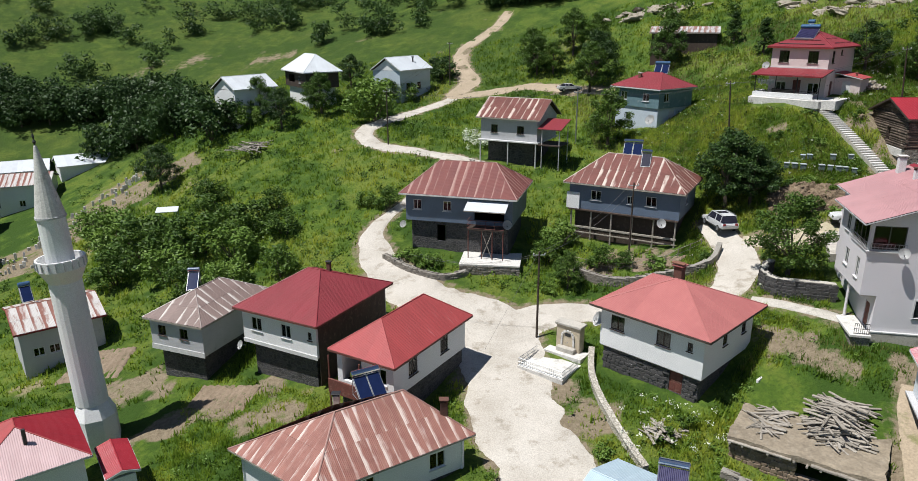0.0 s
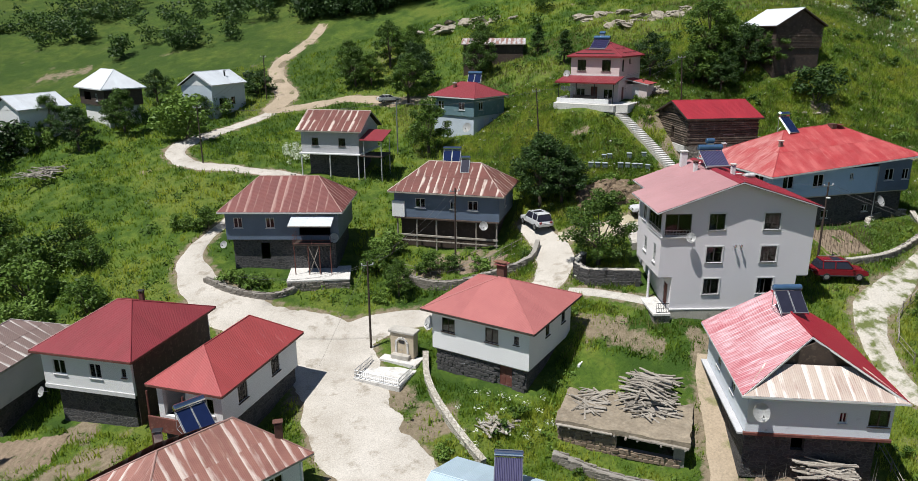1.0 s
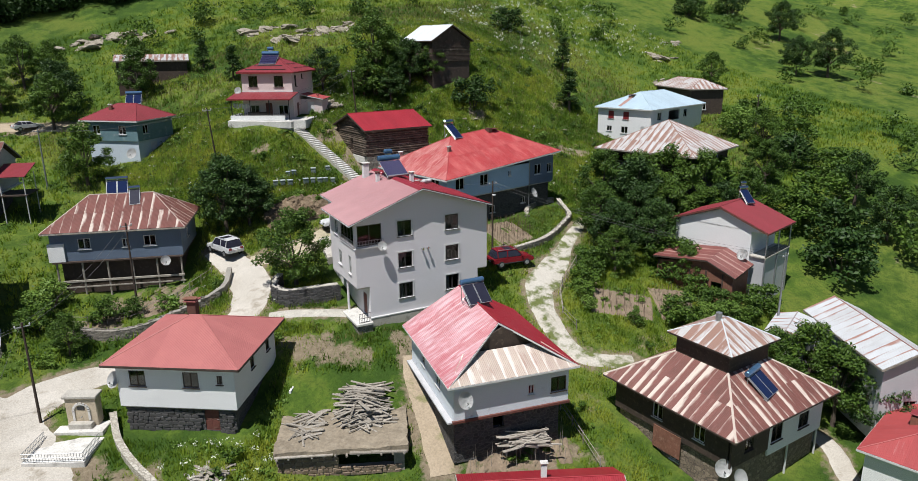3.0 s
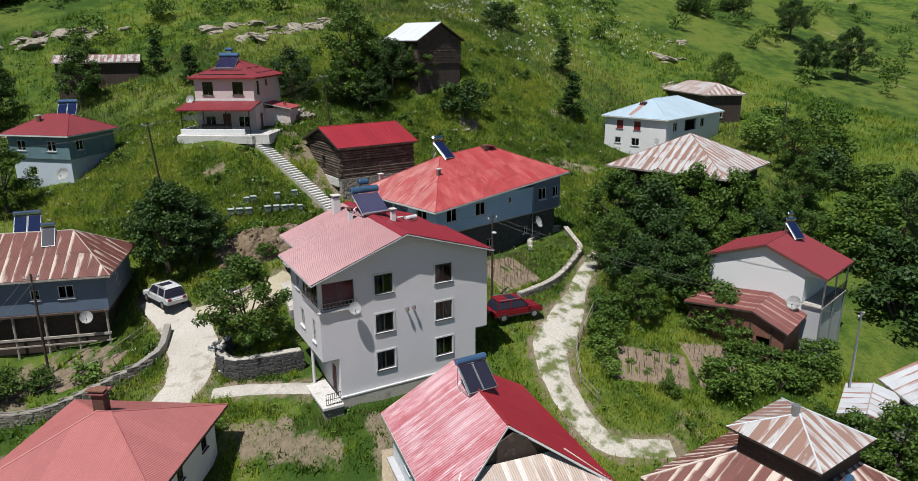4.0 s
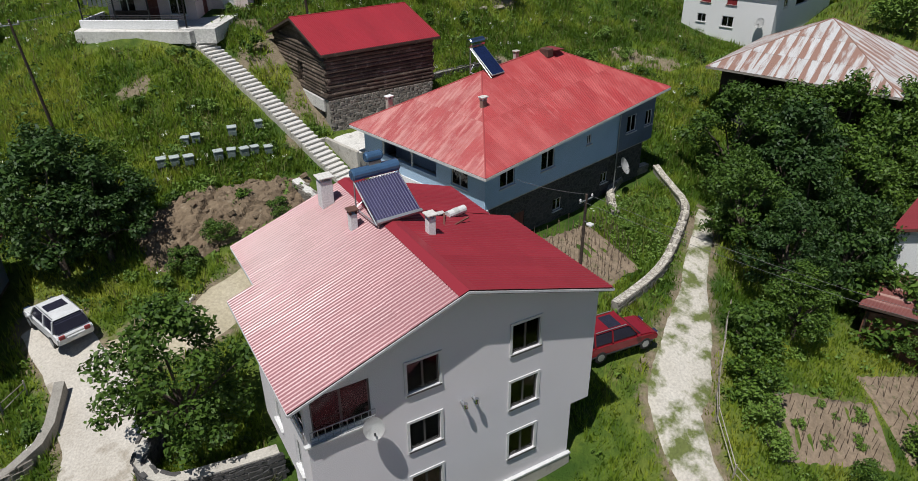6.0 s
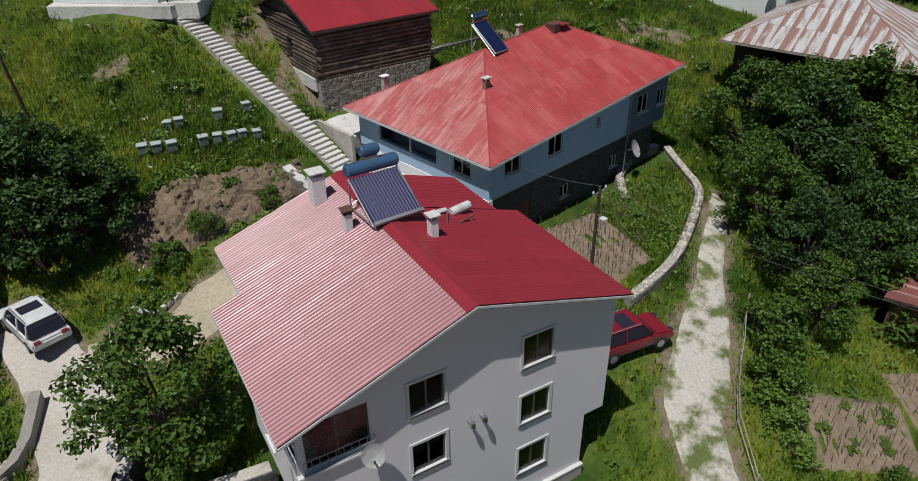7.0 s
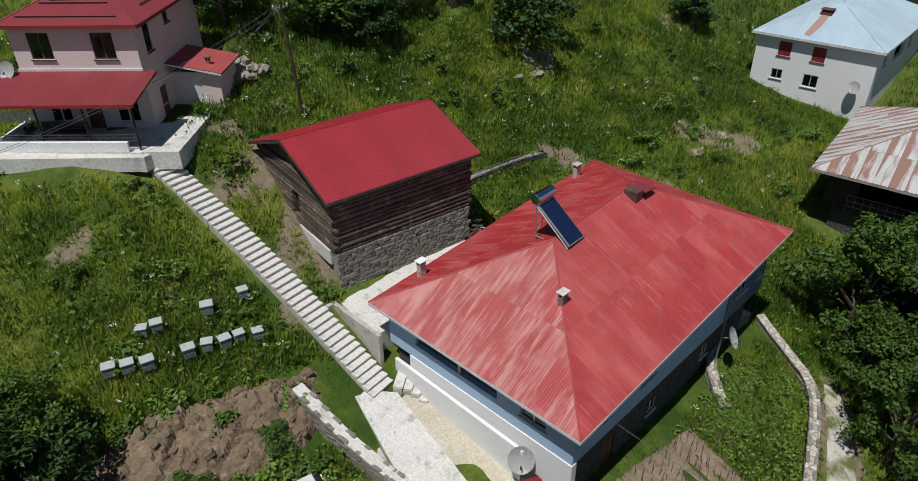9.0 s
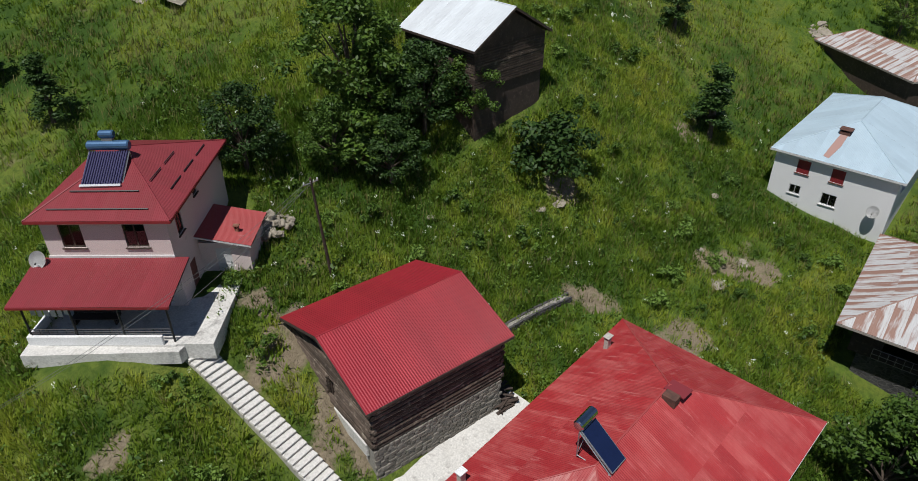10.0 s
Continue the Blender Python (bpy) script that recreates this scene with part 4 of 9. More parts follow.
def make_ground():
    xs, ys = spread(-42, 118, 0.62, (-1500, 1600)), spread(18, 128, 0.62, (-900, 2200))
    gx, gy = np.meshgrid(xs, ys)
    z = ground(gx, gy)
    near = lane_distance(gx, gy)
    rough = np.array([noise.noise((x * 0.42, y * 0.42, 0.0)) + 0.5 * noise.noise((x * 1.3, y * 1.3, 3.0)) for x, y in zip(gx.ravel(), gy.ravel())]).reshape(gx.shape)
    z = z + rough * 0.2 * smooth(0.0, 2.5, near)
    ny, nx = gx.shape
    me = bpy.data.meshes.new("ground")
    verts = np.column_stack([gx.ravel(), gy.ravel(), z.ravel()])
    i = np.arange((ny - 1) * (nx - 1))
    base = (i // (nx - 1)) * nx + i % (nx - 1)
    quads = np.column_stack([base, base + 1, base + nx + 1, base + nx])
    me.vertices.add(len(verts))
    me.vertices.foreach_set("co", verts.ravel())
    me.loops.add(quads.size)
    me.loops.foreach_set("vertex_index", quads.ravel())
    me.polygons.add(len(quads))
    me.polygons.foreach_set("loop_start", np.arange(len(quads)) * 4)
    me.update(calc_edges=True)
    me.polygons.foreach_set("use_smooth", np.ones(len(quads), bool))
    attr = me.attributes.new("bare", "FLOAT", "POINT")
    attr.data.foreach_set("value", bareness(gx, gy).ravel())
    # how far the tone is darkened, by position on the far left slopes
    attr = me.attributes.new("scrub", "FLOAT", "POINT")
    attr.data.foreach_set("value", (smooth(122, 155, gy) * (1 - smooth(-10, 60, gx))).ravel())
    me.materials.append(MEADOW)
    ob = new("ground", me)
    return tagged(ob, "green hillside meadow with dry patches and bare earth", "ground", kind="structure")


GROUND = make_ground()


def make_lane(name, points, material=GRAVEL):
    """A gravel lane draped on the ground, with a ragged edge that dips under the turf."""
    verts, faces = [], []
    cross = (-1.0, -0.8, -0.45, 0.0, 0.45, 0.8, 1.0)
    for i, p in enumerate(points):
        a, b = points[max(i - 1, 0)], points[min(i + 1, len(points) - 1)]
        side = Vector((-(b - a).y, (b - a).x, 0)).normalized()
        for c in cross:
            ragged = 1 + 0.3 * noise.noise((p.x * 0.5 + c * 3, p.y * 0.5, 5.0)) * abs(c)
            q = Vector((p.x, p.y, 0)) + side * (c * p.z / 2 * ragged * 1.1)
            rut = -0.03 if abs(c) == 0.45 else 0.0
            verts.append((q.x, q.y, gz(q.x, q.y) + (0.07 if abs(c) < 0.9 else -0.12) + rut + 0.02 * noise.noise((q.x * 1.5, q.y * 1.5, 0))))
    n = len(cross)
    for i in range(len(points) - 1):
        for j in range(n - 1):
            faces.append((i * n + j + 1, i * n + j, (i + 1) * n + j, (i + 1) * n + j + 1))
    ob = link_mesh(name, verts, faces, material, smooth_it=True)
    text = "worn pale concrete strip beside the apartment house" if material is CONCRETE else "pale rutted gravel lane with ragged grassy edges"
    return tagged(ob, text, "paving" if material is CONCRETE else "road", kind="structure")


for lane_name, lane_points in LANE_POINTS.items():
    make_lane(lane_name, lane_points, {"pavement_3": CONCRETE, "road_8": SANDY, "road_2": DIRT, "road_5": TRACK, "road_7": DIRT}.get(lane_name, GRAVEL))

# ---- the houses ----
def house(label, cx, cy, zg, yaw, name="house", group="village houses"):
    return thing(name, label, "house", pose(cx, cy, zg, 0, 0, yaw), group)


def box_house(label, cx, cy, ze, w, d, yaw, rise, ridge, form, zg, roof_mat, storeys, over=0.55, row=0.0, seed=1, tilt=(0, 0), cap=None, width=0.95, roof_label="", second=None, edge=WHITE_PAINT, gable=None, last=None):
    """A house from its eave rectangle. storeys: (z0, z1, material, inset more, openings), heights from the ground."""
    root = house(label, cx, cy, zg, yaw)
    he = ze - zg
    x, y = w / 2 - over, d / 2 - over
    for z0, z1, mat, more, openings in storeys:
        storey(root, -x + more, -y + more, x - more, y - more, z0, z1, mat, openings)
    roof(root, form, w, d, he, rise, ridge, roof_mat, width, row, seed, tilt, roof_label, cap, second=second, edge=edge, last=last)
    part("ceiling", box(-x + 0.3, -y + 0.3, storeys[-1][1] - 0.12, x - 0.3, y - 0.3, storeys[-1][1] - 0.02), DARK_WOOD, root)
    if form.startswith("gable"):
        g = gable or storeys[-1][2]
        if form.endswith("x"):
            gable_wall(root, True, -x, y, he - 0.16, rise * y / (d / 2), g)
            gable_wall(root, True, x - 0.2, y, he - 0.16, rise * y / (d / 2), g)
        else:
            gable_wall(root, False, -y, x, he - 0.16, rise * x / (w / 2), g)
            gable_wall(root, False, y - 0.2, x, he - 0.16, rise * x / (w / 2), g)
    return root


def on(root_, x, y, z, rz=0, rx=0):
    return root_.matrix_world @ pose(x, y, z, rx, 0, rz)


def make_prism(outline, y, thick):
    bm = bmesh.new()
    front = [bm.verts.new((a, y, b)) for a, b in outline]
    back = [bm.verts.new((a, y + thick, b)) for a, b in outline]
    bm.faces.new(front)
    bm.faces.new(back[::-1])
    for i in range(len(outline)):
        j = (i + 1) % len(outline)
        bm.faces.new((front[i], back[i], back[j], front[j]))
    return bm


# grey apartment house, three storeys, its gable to the valley
def apartment_house():
    root = house("grey rendered apartment house with red gabled metal roof", 39.12, 50.7, -0.7, -12.5)
    L, R, H = -6.8, 6.85, 10.15
    pane_w, pane_h = 1.43, 1.48
    columns, levels = (-2.65, 2.27), (2.47, 5.47, 8.5)
    def pair(x0, z0, level):
        return [("front", c - x0, level - z0, pane_w, pane_h, "dark_curtain") for c in columns]
    storey(root, -5.55, 0.05, 5.8, 11.0, -1.5, 4.15, GREY, pair(-5.55, -1.5, levels[0]) + [("left", 1.6, 2.6, 0.9, 1.2), ("left", 9.0, 2.5, 1.0, 2.1, "door")])
    part("plinth", box(-5.62, -0.12, -2.2, 5.88, 0.047, 1.02, bevel=0.02), CONCRETE, root, "raw concrete plinth")
    part("plinth_trim", box(-5.64, -0.15, 1.024, 5.9, 0.046, 1.12), WHITE_PAINT, root)
    porch = part("porch_floor", box(-7.25, -0.75, 0.72, -5.64, 7.0, 0.95, bevel=0.03), PALE, root, "white concrete porch slab")
    part("porch_base", box(-7.1, -0.6, -2.2, -5.66, 6.9, 0.716), WALLING, porch)
    storey(root, L, 0.05, R, 7.0, 4.15, 7.15, GREY, pair(L, 4.15, levels[1]) + [("left", 2.0, 1.2, 1.0, 1.4), ("left", 4.9, 1.0, 0.8, 1.7), ("right", 3.0, 1.2, 1.2, 1.4)])
    storey(root, L, 0.05, R, 7.0, 7.15, H - 0.05, GREY, pair(L, 7.15, levels[2]) + [("front", 0.25, 0.9, 2.35, 1.95, "hole"), ("left", 3.0, 0.9, 3.6, 1.95, "hole"), ("left", 1.2, 1.0, 1.0, 1.4), ("right", 3.0, 1.2, 1.2, 1.4)])
    storey(root, -5.6, 7.0, 5.3, 11.2, 4.15, H - 0.05, GREY, [("left", 1.2, 1.2, 1.1, 1.4), ("back", 3.0, 1.0, 1.2, 1.4), ("back", 7.0, 1.0, 1.2, 1.4), ("left", 1.2, 4.2, 1.1, 1.4)], skip=("front",))
    for z in (4.05, 7.07):
        slab(root, L + 0.05, 0.1, R - 0.05, 6.95, z, z + 0.16, CONCRETE)
    slab(root, L + 0.3, 0.4, R - 0.3, 6.7, H - 0.22, H - 0.1, CONCRETE)
    part("partition", box(-3.95, 0.33, 7.24, -3.8, 4.4, H - 0.23), RED_WOOD, root)
    part("partition", box(L + 0.3, 4.3, 7.24, -3.96, 4.45, H - 0.23), RED_WOOD, root)
    # glazed corner balcony with its rails
    for m, w in ((pose(L + 0.25, 0.05, 8.05), 2.35), (pose(L, 4.02, 8.05, 0, 0, -90), 1.8), (pose(L, 2.22, 8.05, 0, 0, -90), 1.8)):
        window(root, m, w, 1.95, DARK_FRAME, sill=False, curtain=w < 2)
    railing(root, (L + 0.1, -0.1), (-4.1, -0.1), 7.95, 0.62, STEEL, 0.28, "balcony_railing")
    railing(root, (L - 0.12, 0.1), (L - 0.12, 4.0), 7.95, 0.62, STEEL, 0.28, "balcony_railing")
    part("balcony_ledge", box(L - 0.16, -0.14, 7.86, -4.0, 0.046, 7.95), WHITE_PAINT, root)
    posts(root, [(L + 0.25, 3.4)], 0.9, 4.15, 0.12, GREY, "pillar")
    railing(root, (-6.9, -0.5), (-5.8, -0.5), 0.95, 0.9, BLACK_IRON, 0.15)
    # window surrounds, proud of the wall
    for wx in columns:
        for wz in levels:
            bm = bmesh.new()
            for q in ((-0.12, -0.12, pane_w + 0.12, 0.0), (-0.12, pane_h, pane_w + 0.12, pane_h + 0.12), (-0.12, 0, 0, pane_h), (pane_w, 0, pane_w + 0.12, pane_h)):
                add_box(bm, wx + q[0], -0.015 if q[1] < 0 else 0.0, wz + q[1], wx + q[2], 0.048, wz + q[3])
            part("window_surround", bm, WHITE_PAINT, root)
    for x, z in ((-0.2, 7.02), (0.35, 7.05)):
        pipe = part("vent_pipe", rod((x, 0.05, z), (x, -0.32, z + 0.03), 0.075, sides=10), STEEL, root)
        part("vent_cowl", rod((x, -0.3, z - 0.08), (x, -0.3, z + 0.16), 0.11, 0.09, sides=10), CHROME, pipe)
    # roof: a wide front part and a narrower back part under one ridge
    mid, top_z, right_z, left_z, far = -0.25, 12.9, 10.62, 10.25, 11.5
    def on_plane(x):
        return top_z - (top_z - (right_z if x > mid else left_z)) * abs(x - mid) / 7.27
    def p(x, y):
        return (x, y, on_plane(x))
    # left slopes take the paler sheet, sunlit sheen in its colour
    polys = [((p(-7.5, 7.5), p(-7.5, -0.65), p(mid, -0.65), p(mid, 7.5)), ROOF_APT_SHEEN), ((p(7.05, -0.65), p(7.05, 7.5), p(mid, 7.5), p(mid, -0.65)), ROOF_APT),
             ((p(-6.3, far), p(-6.3, 7.5), p(mid, 7.5), p(mid, far)), ROOF_APT_SHEEN), ((p(5.9, 7.5), p(5.9, far), p(mid, far), p(mid, 7.5)), ROOF_APT)]
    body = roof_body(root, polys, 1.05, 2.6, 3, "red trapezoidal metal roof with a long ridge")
    for sx in (-1, 1):
        flap = bmesh.new()
        edge = [Vector(p(mid, -0.67)), Vector(p(mid, far)), Vector(p(mid + sx * 0.42, far)), Vector(p(mid + sx * 0.42, -0.67))]
        ring = [flap.verts.new(q + Vector((0, 0, 0.075))) for q in edge] + [flap.verts.new(q + Vector((0, 0, 0.06))) for q in edge]
        for f in ((0, 1, 2, 3), (7, 6, 5, 4), (0, 4, 5, 1), (1, 5, 6, 2), (2, 6, 7, 3), (3, 7, 4, 0)):
            flap.faces.new([ring[i] for i in f])
        part("ridge_cap", flap, ROOF_APT, body)
    for a, b in ((p(-7.5, -0.65), p(mid, -0.65)), (p(mid, -0.65), p(7.05, -0.65)), (p(-7.5, 7.5), p(-7.5, -0.65)), (p(7.05, -0.65), p(7.05, 7.5)), (p(-6.3, far), p(-6.3, 7.5)), (p(5.9, 7.5), p(5.9, far)), (p(mid, far), p(-6.3, far)), (p(5.9, far), p(mid, far))):
        part("fascia", board(a, b, 0.1), PALE_GREY, body)
    part("gable", make_prism([(L, H - 0.06), (R, H - 0.06), (R, on_plane(R) - 0.1), (mid, top_z - 0.12), (L, on_plane(L) - 0.1)], 0.05, 0.25), GREY, root)
    part("gable", make_prism([(-5.6, H - 0.06), (5.3, H - 0.06), (5.3, on_plane(5.3) - 0.1), (mid, top_z - 0.12), (-5.6, on_plane(-5.6) - 0.1)], 10.95, 0.2), GREY, root)
    for x0, y0, y1 in ((R - 0.25, 0.31, 7.0), (L, 0.31, 7.0), (5.05, 7.01, 10.94), (-5.6, 7.01, 10.94)):
        part("wall_head", box(x0, y0, H - 0.06, x0 + 0.25, y1, min(on_plane(x0), on_plane(x0 + 0.25)) - 0.12), GREY, root)
    chimney(root, -1.75, 10.2, on_plane(-1.75), 0.62, 1.3, WHITE, PALE, 0.4, "white plastered chimney stack", 0.9)
    chimney(root, -1.65, 7.1, on_plane(-1.65), 0.34, 0.8, WHITE, SOOT, 0.3, "", 1.0)
    chimney(root, 1.0, 4.7, on_plane(1.0), 0.36, 0.8, WHITE, PALE, 0.3, "", 1.0)
    # bundle on the roof
    can = thing("insulation_roll", "white wrapped insulation roll lying on red roof", "building material", on(root, 3.6, 7.0, on_plane(3.6) + 0.26, 12))
    part("roll", rod((-0.55, 0, 0), (0.55, 0, 0.0), 0.2, sides=12), WHITE_PAINT, can)
    part("wrapping", rod((-0.2, 0, 0), (0.1, 0, 0), 0.21, sides=12), CLOTH, can)
    rag = thing("tarpaulin_scrap", "crumpled white plastic scrap on red roof", "plastic sheet", on(root, 2.6, 7.0, on_plane(2.6) + 0.1))
    part("sheet_scrap", box(-0.35, -0.15, -0.03, 0.35, 0.15, 0.05, bevel=0.03), CLOTH, rag)
    for ox, oy, turn in ((2.5, 6.2, 60), (3.2, 6.0, 20)):
        lath = thing("wooden_lath", "thin red-brown wooden lath lying on the roof", "batten", on(root, ox, oy, on_plane(ox) + 0.1, turn))
        part("strip", box(-0.7, -0.04, -0.02, 0.7, 0.04, 0.04), RED_WOOD, lath)
    solar_heater(on(root, 0.15, 6.0, on_plane(mid) - 0.05, 3) @ Matrix.Scale(1.2, 4), "solar water heater with dark vacuum tubes and blue tank", tubes=True, high_tank=True, glass=COLLECTOR_DARK)
    satellite_dish(on(root, -4.35, -0.4, 7.95, -14), 0.42)
    return root


APT = apartment_house()


# red hip-roofed house with a scuffed roof, above the apartment house
HIP_BLUE = surface("light_blue_paint", (0.44, 0.61, 0.79), (0.39, 0.55, 0.73), 0.5, (0.42, 0.5, 0.58), 14.0, 0.8, spots=0.64)


def hip_house():
    root = house("white and blue-grey house with scuffed red hipped roof", 59.85, 67.6, 3.4, 1.0)
    he, rise, tilt = 7.2, 3.35, (0.07, 0.0)
    w, d = 19.7, 13.4
    roof(root, "hip_x", w, d, he, rise, 6.9, ROOF_HIP, 0.95, 3.4, 5, tilt, "scuffed light red corrugated hipped roof", ROOF_FADED, edge=WHITE_PAINT, first=ROOF_SCUFFED)
    x, y = w / 2 - 0.7, d / 2 - 0.7
    # lower storey, dark stone and render, its shade put into the tone
    storey(root, -x + 0.3, -y + 0.5, x - 0.3, y - 0.3, -1.6, 3.95, DARK_WALLING, [("front", 3.0, 2.0, 1.0, 2.0, "door"), ("front", 12.5, 3.2, 0.8, 0.8), ("front", 7.0, 2.8, 0.9, 0.9)])
    storey(root, -x, -y, 4.6, y, 3.95, he - 0.4, HIP_BLUE, [("front", 1.3, 1.05, 1.35, 1.35, "curtain"), ("front", 5.2, 1.05, 1.35, 1.35, "curtain"), ("front", 10.0, 1.6, 0.5, 0.7), ("left", 9.0, 0.9, 1.5, 1.4, "curtain"),
           ("left", 2.0, 0.9, 5.6, 1.7, "hole")], skip=("right",))
    storey(root, 4.6, -y - 0.02, x, y, 3.95, he + 0.1, SLATE, [("front", 1.0, 1.2, 1.2, 1.3, "curtain"), ("front", 3.4, 1.2, 0.9, 1.2, "curtain"), ("right", 3, 1.2, 1.2, 1.3)], skip=("left",))
    part("ceiling", box(-x + 0.3, -y + 0.3, he - 0.52, x - 0.4, y - 0.3, he - 0.42), DARK_WOOD, root)
    slab(root, -x + 0.1, -y + 0.1, x - 0.1, y - 0.1, 3.8, 3.94, CONCRETE)
    part("porch_wall", box(-x - 0.06, -y - 0.04, 0.6, -x + 0.29, 4.4, 3.945), WHITE, root, "whitewashed lower wall")
    # recessed porch on the yard side
    part("partition", box(-x + 1.9, -2.4, 3.95, -x + 2.05, 4.9, he - 0.45), PALE_BLUE, root)
    posts(root, [(-x + 0.1, 4.0), (-x + 0.1, 0.9), (-x + 0.1, -1.6)], 3.95, he - 0.5, 0.07, WHITE_PAINT)
    door(root, pose(-x + 1.88, 1.4, 4.0, 0, 0, -90), 1.0, 2.1, DARK_WOOD, "dark entrance door")
    # downpipe
    part("downpipe", rod((4.55, -y - 0.1, 0.3), (4.55, -y - 0.1, he - 0.3), 0.05, sides=6), STEEL, root)
    chimney(root, -5.7, -2.4, he + 1.5, 0.4, 0.7, surface("old_brick", (0.36, 0.22, 0.17), (0.27, 0.16, 0.13), 3.0, None, 14.0, 0.9), PALE, 0.6, "small brick chimney")
    chimney(root, -7.0, 5.7, he + 0.05, 0.42, 0.75, CONCRETE, WHITE, 0.6)
    chimney(root, 6.4, 5.7, he + 0.8, 0.42, 0.9, CONCRETE, CONCRETE, 0.8)
    # raised smoke hatch at the ridge
    hatch = part("smoke_hatch", box(2.4, -0.9, he + 3.2, 3.0, -0.1, he + 3.75, bevel=0.02), SOOT, root)
    part("hatch_lid", box(2.2, -1.1, he + 3.8, 3.2, 0.1, he + 3.86, pose(0, 0, 0, 0, 4, 0)), ROOF_DARK_RED, hatch)
    solar_heater(on(root, -2.6, -0.75, he + 2.75, 2) @ Matrix.Scale(1.25, 4), "solar water heater with dark blue flat collector on red roof", panels=1, high_tank=False, tank=CHROME)
    satellite_dish(on(root, -x - 0.5, -3.6, 2.9, -50), 0.62)
    satellite_dish(on(root, 4.95, -y - 0.45, 2.9, 15), 0.6, "grey-blue satellite dish in the shade of a wall")
    for i, (bx, h) in enumerate(((-x - 0.55, 2.3),)):
        cage = thing("utility_cabinet", "black metal meter cabinet standing against white wall", "cabinet", on(root, bx, -4.2, 0.9, 0))
        part("body", box(-0.25, -0.4, 0.0, 0.2, 0.4, 1.5, bevel=0.02), BLACK_IRON, cage)
        part("door_panel", box(-0.275, -0.33, 0.15, -0.252, 0.33, 1.4), DARK, cage)
    return root


HIP = hip_house()


# log barn with a red roof
def log_barn():
    root = thing("log_barn", "weathered log barn on rubble stone base with red roof", "barn", pose(56.14, 82.25, 8.3, 0, 0, -7.3), "village houses")
    w, d, he, rise = 10.3, 10.3, 5.75, 1.85
    roof(root, "gable_x", w, d, he, rise, w, ROOF_RED, 0.9, 0, 7, label="dark red corrugated gabled roof", edge=DARK_WOOD)
    x, y = w / 2 - 0.55, d / 2 - 0.55
    storey(root, -x, -y, x, y, -1.5, 2.2, MORTAR, [("front", 4.9, 2.3, 1.0, 1.3, "hole"), ("left", 7.4, 2.0, 0.9, 1.3, "hole")], 0.5)
    rng = random.Random(4)
    wall_logs = {"front": (-x, -y, 1, 0, 2 * x), "right": (x, -y, 0, 1, 2 * y), "back": (-x, y, 1, 0, 2 * x), "left": (-x, -y, 0, 1, 2 * y)}
    storey(root, -x + 0.14, -y + 0.14, x - 0.14, y - 0.14, 2.2, he - 0.05, DARK_WOOD, [("left", 4.2, 0.35, 0.95, 1.7, "hole")], 0.12)
    for side, (px, py, dx, dy, length) in wall_logs.items():
        z, k = 2.2, 0
        while z < he - 0.12:
            h = rng.uniform(0.24, 0.34)
            over = 0.2 if k % 2 else 0.05
            cuts = [(-over, length + over)]
            if side == "left" and 2.5 < z < 4.2:
                cuts = [(-over, length - 5.15), (length - 4.2, length + over)]
            elif rng.random() < 0.45:
                c = rng.uniform(0.3, 0.7) * length
                cuts = [(-over, c - 0.01), (c + 0.01, length + over)]
            for a, b in cuts:
                bulge = rng.uniform(-0.03, 0.05)
                n = (-dy if side in ("left",) else dy, -dx if side == "front" else dx)
                out = Vector((n[0], n[1], 0))
                if side in ("left", "front"):
                    out = Vector((-1 if side == "left" else 0, -1 if side == "front" else 0, 0))
                p, q = Vector((px + dx * a, py + dy * a, z + h / 2)) + out * bulge, Vector((px + dx * b, py + dy * b, z + h / 2)) + out * bulge
                bm = rod(p, q, h / 2 * 1.04, h / 2 * rng.uniform(0.94, 1.04), 8)
                part("log", bm, LOG, root)
            z += h
            k += 1
    for sx in (-x + 0.02, x - 0.2):
        zz = he - 0.1
        k = 0
        while zz < he + rise - 0.35:
            half = (he + rise - 0.15 - zz) / rise * d / 2 - 0.55
            part("gable_board", box(sx, -half, zz, sx + 0.06 + 0.02 * (k % 2), half, zz + 0.2), LOG, root)
            zz += 0.21
            k += 1
    part("plaster_strip", box(-x - 0.2, -y + 0.6, 1.2, -x - 0.012, y, 2.16, bevel=0.03), PALE, root, "crumbling pale plaster footing")
    part("lintel", box(4.7 - x, -y - 0.08, 3.58, 6.1 - x, -y + 0.4, 3.72), GREY_WOOD, root)
    part("door_post", box(4.75 - x, -y - 0.1, 0.6, 4.92 - x, -y + 0.1, 3.6), GREY_WOOD, root)
    return root


BARN = log_barn()


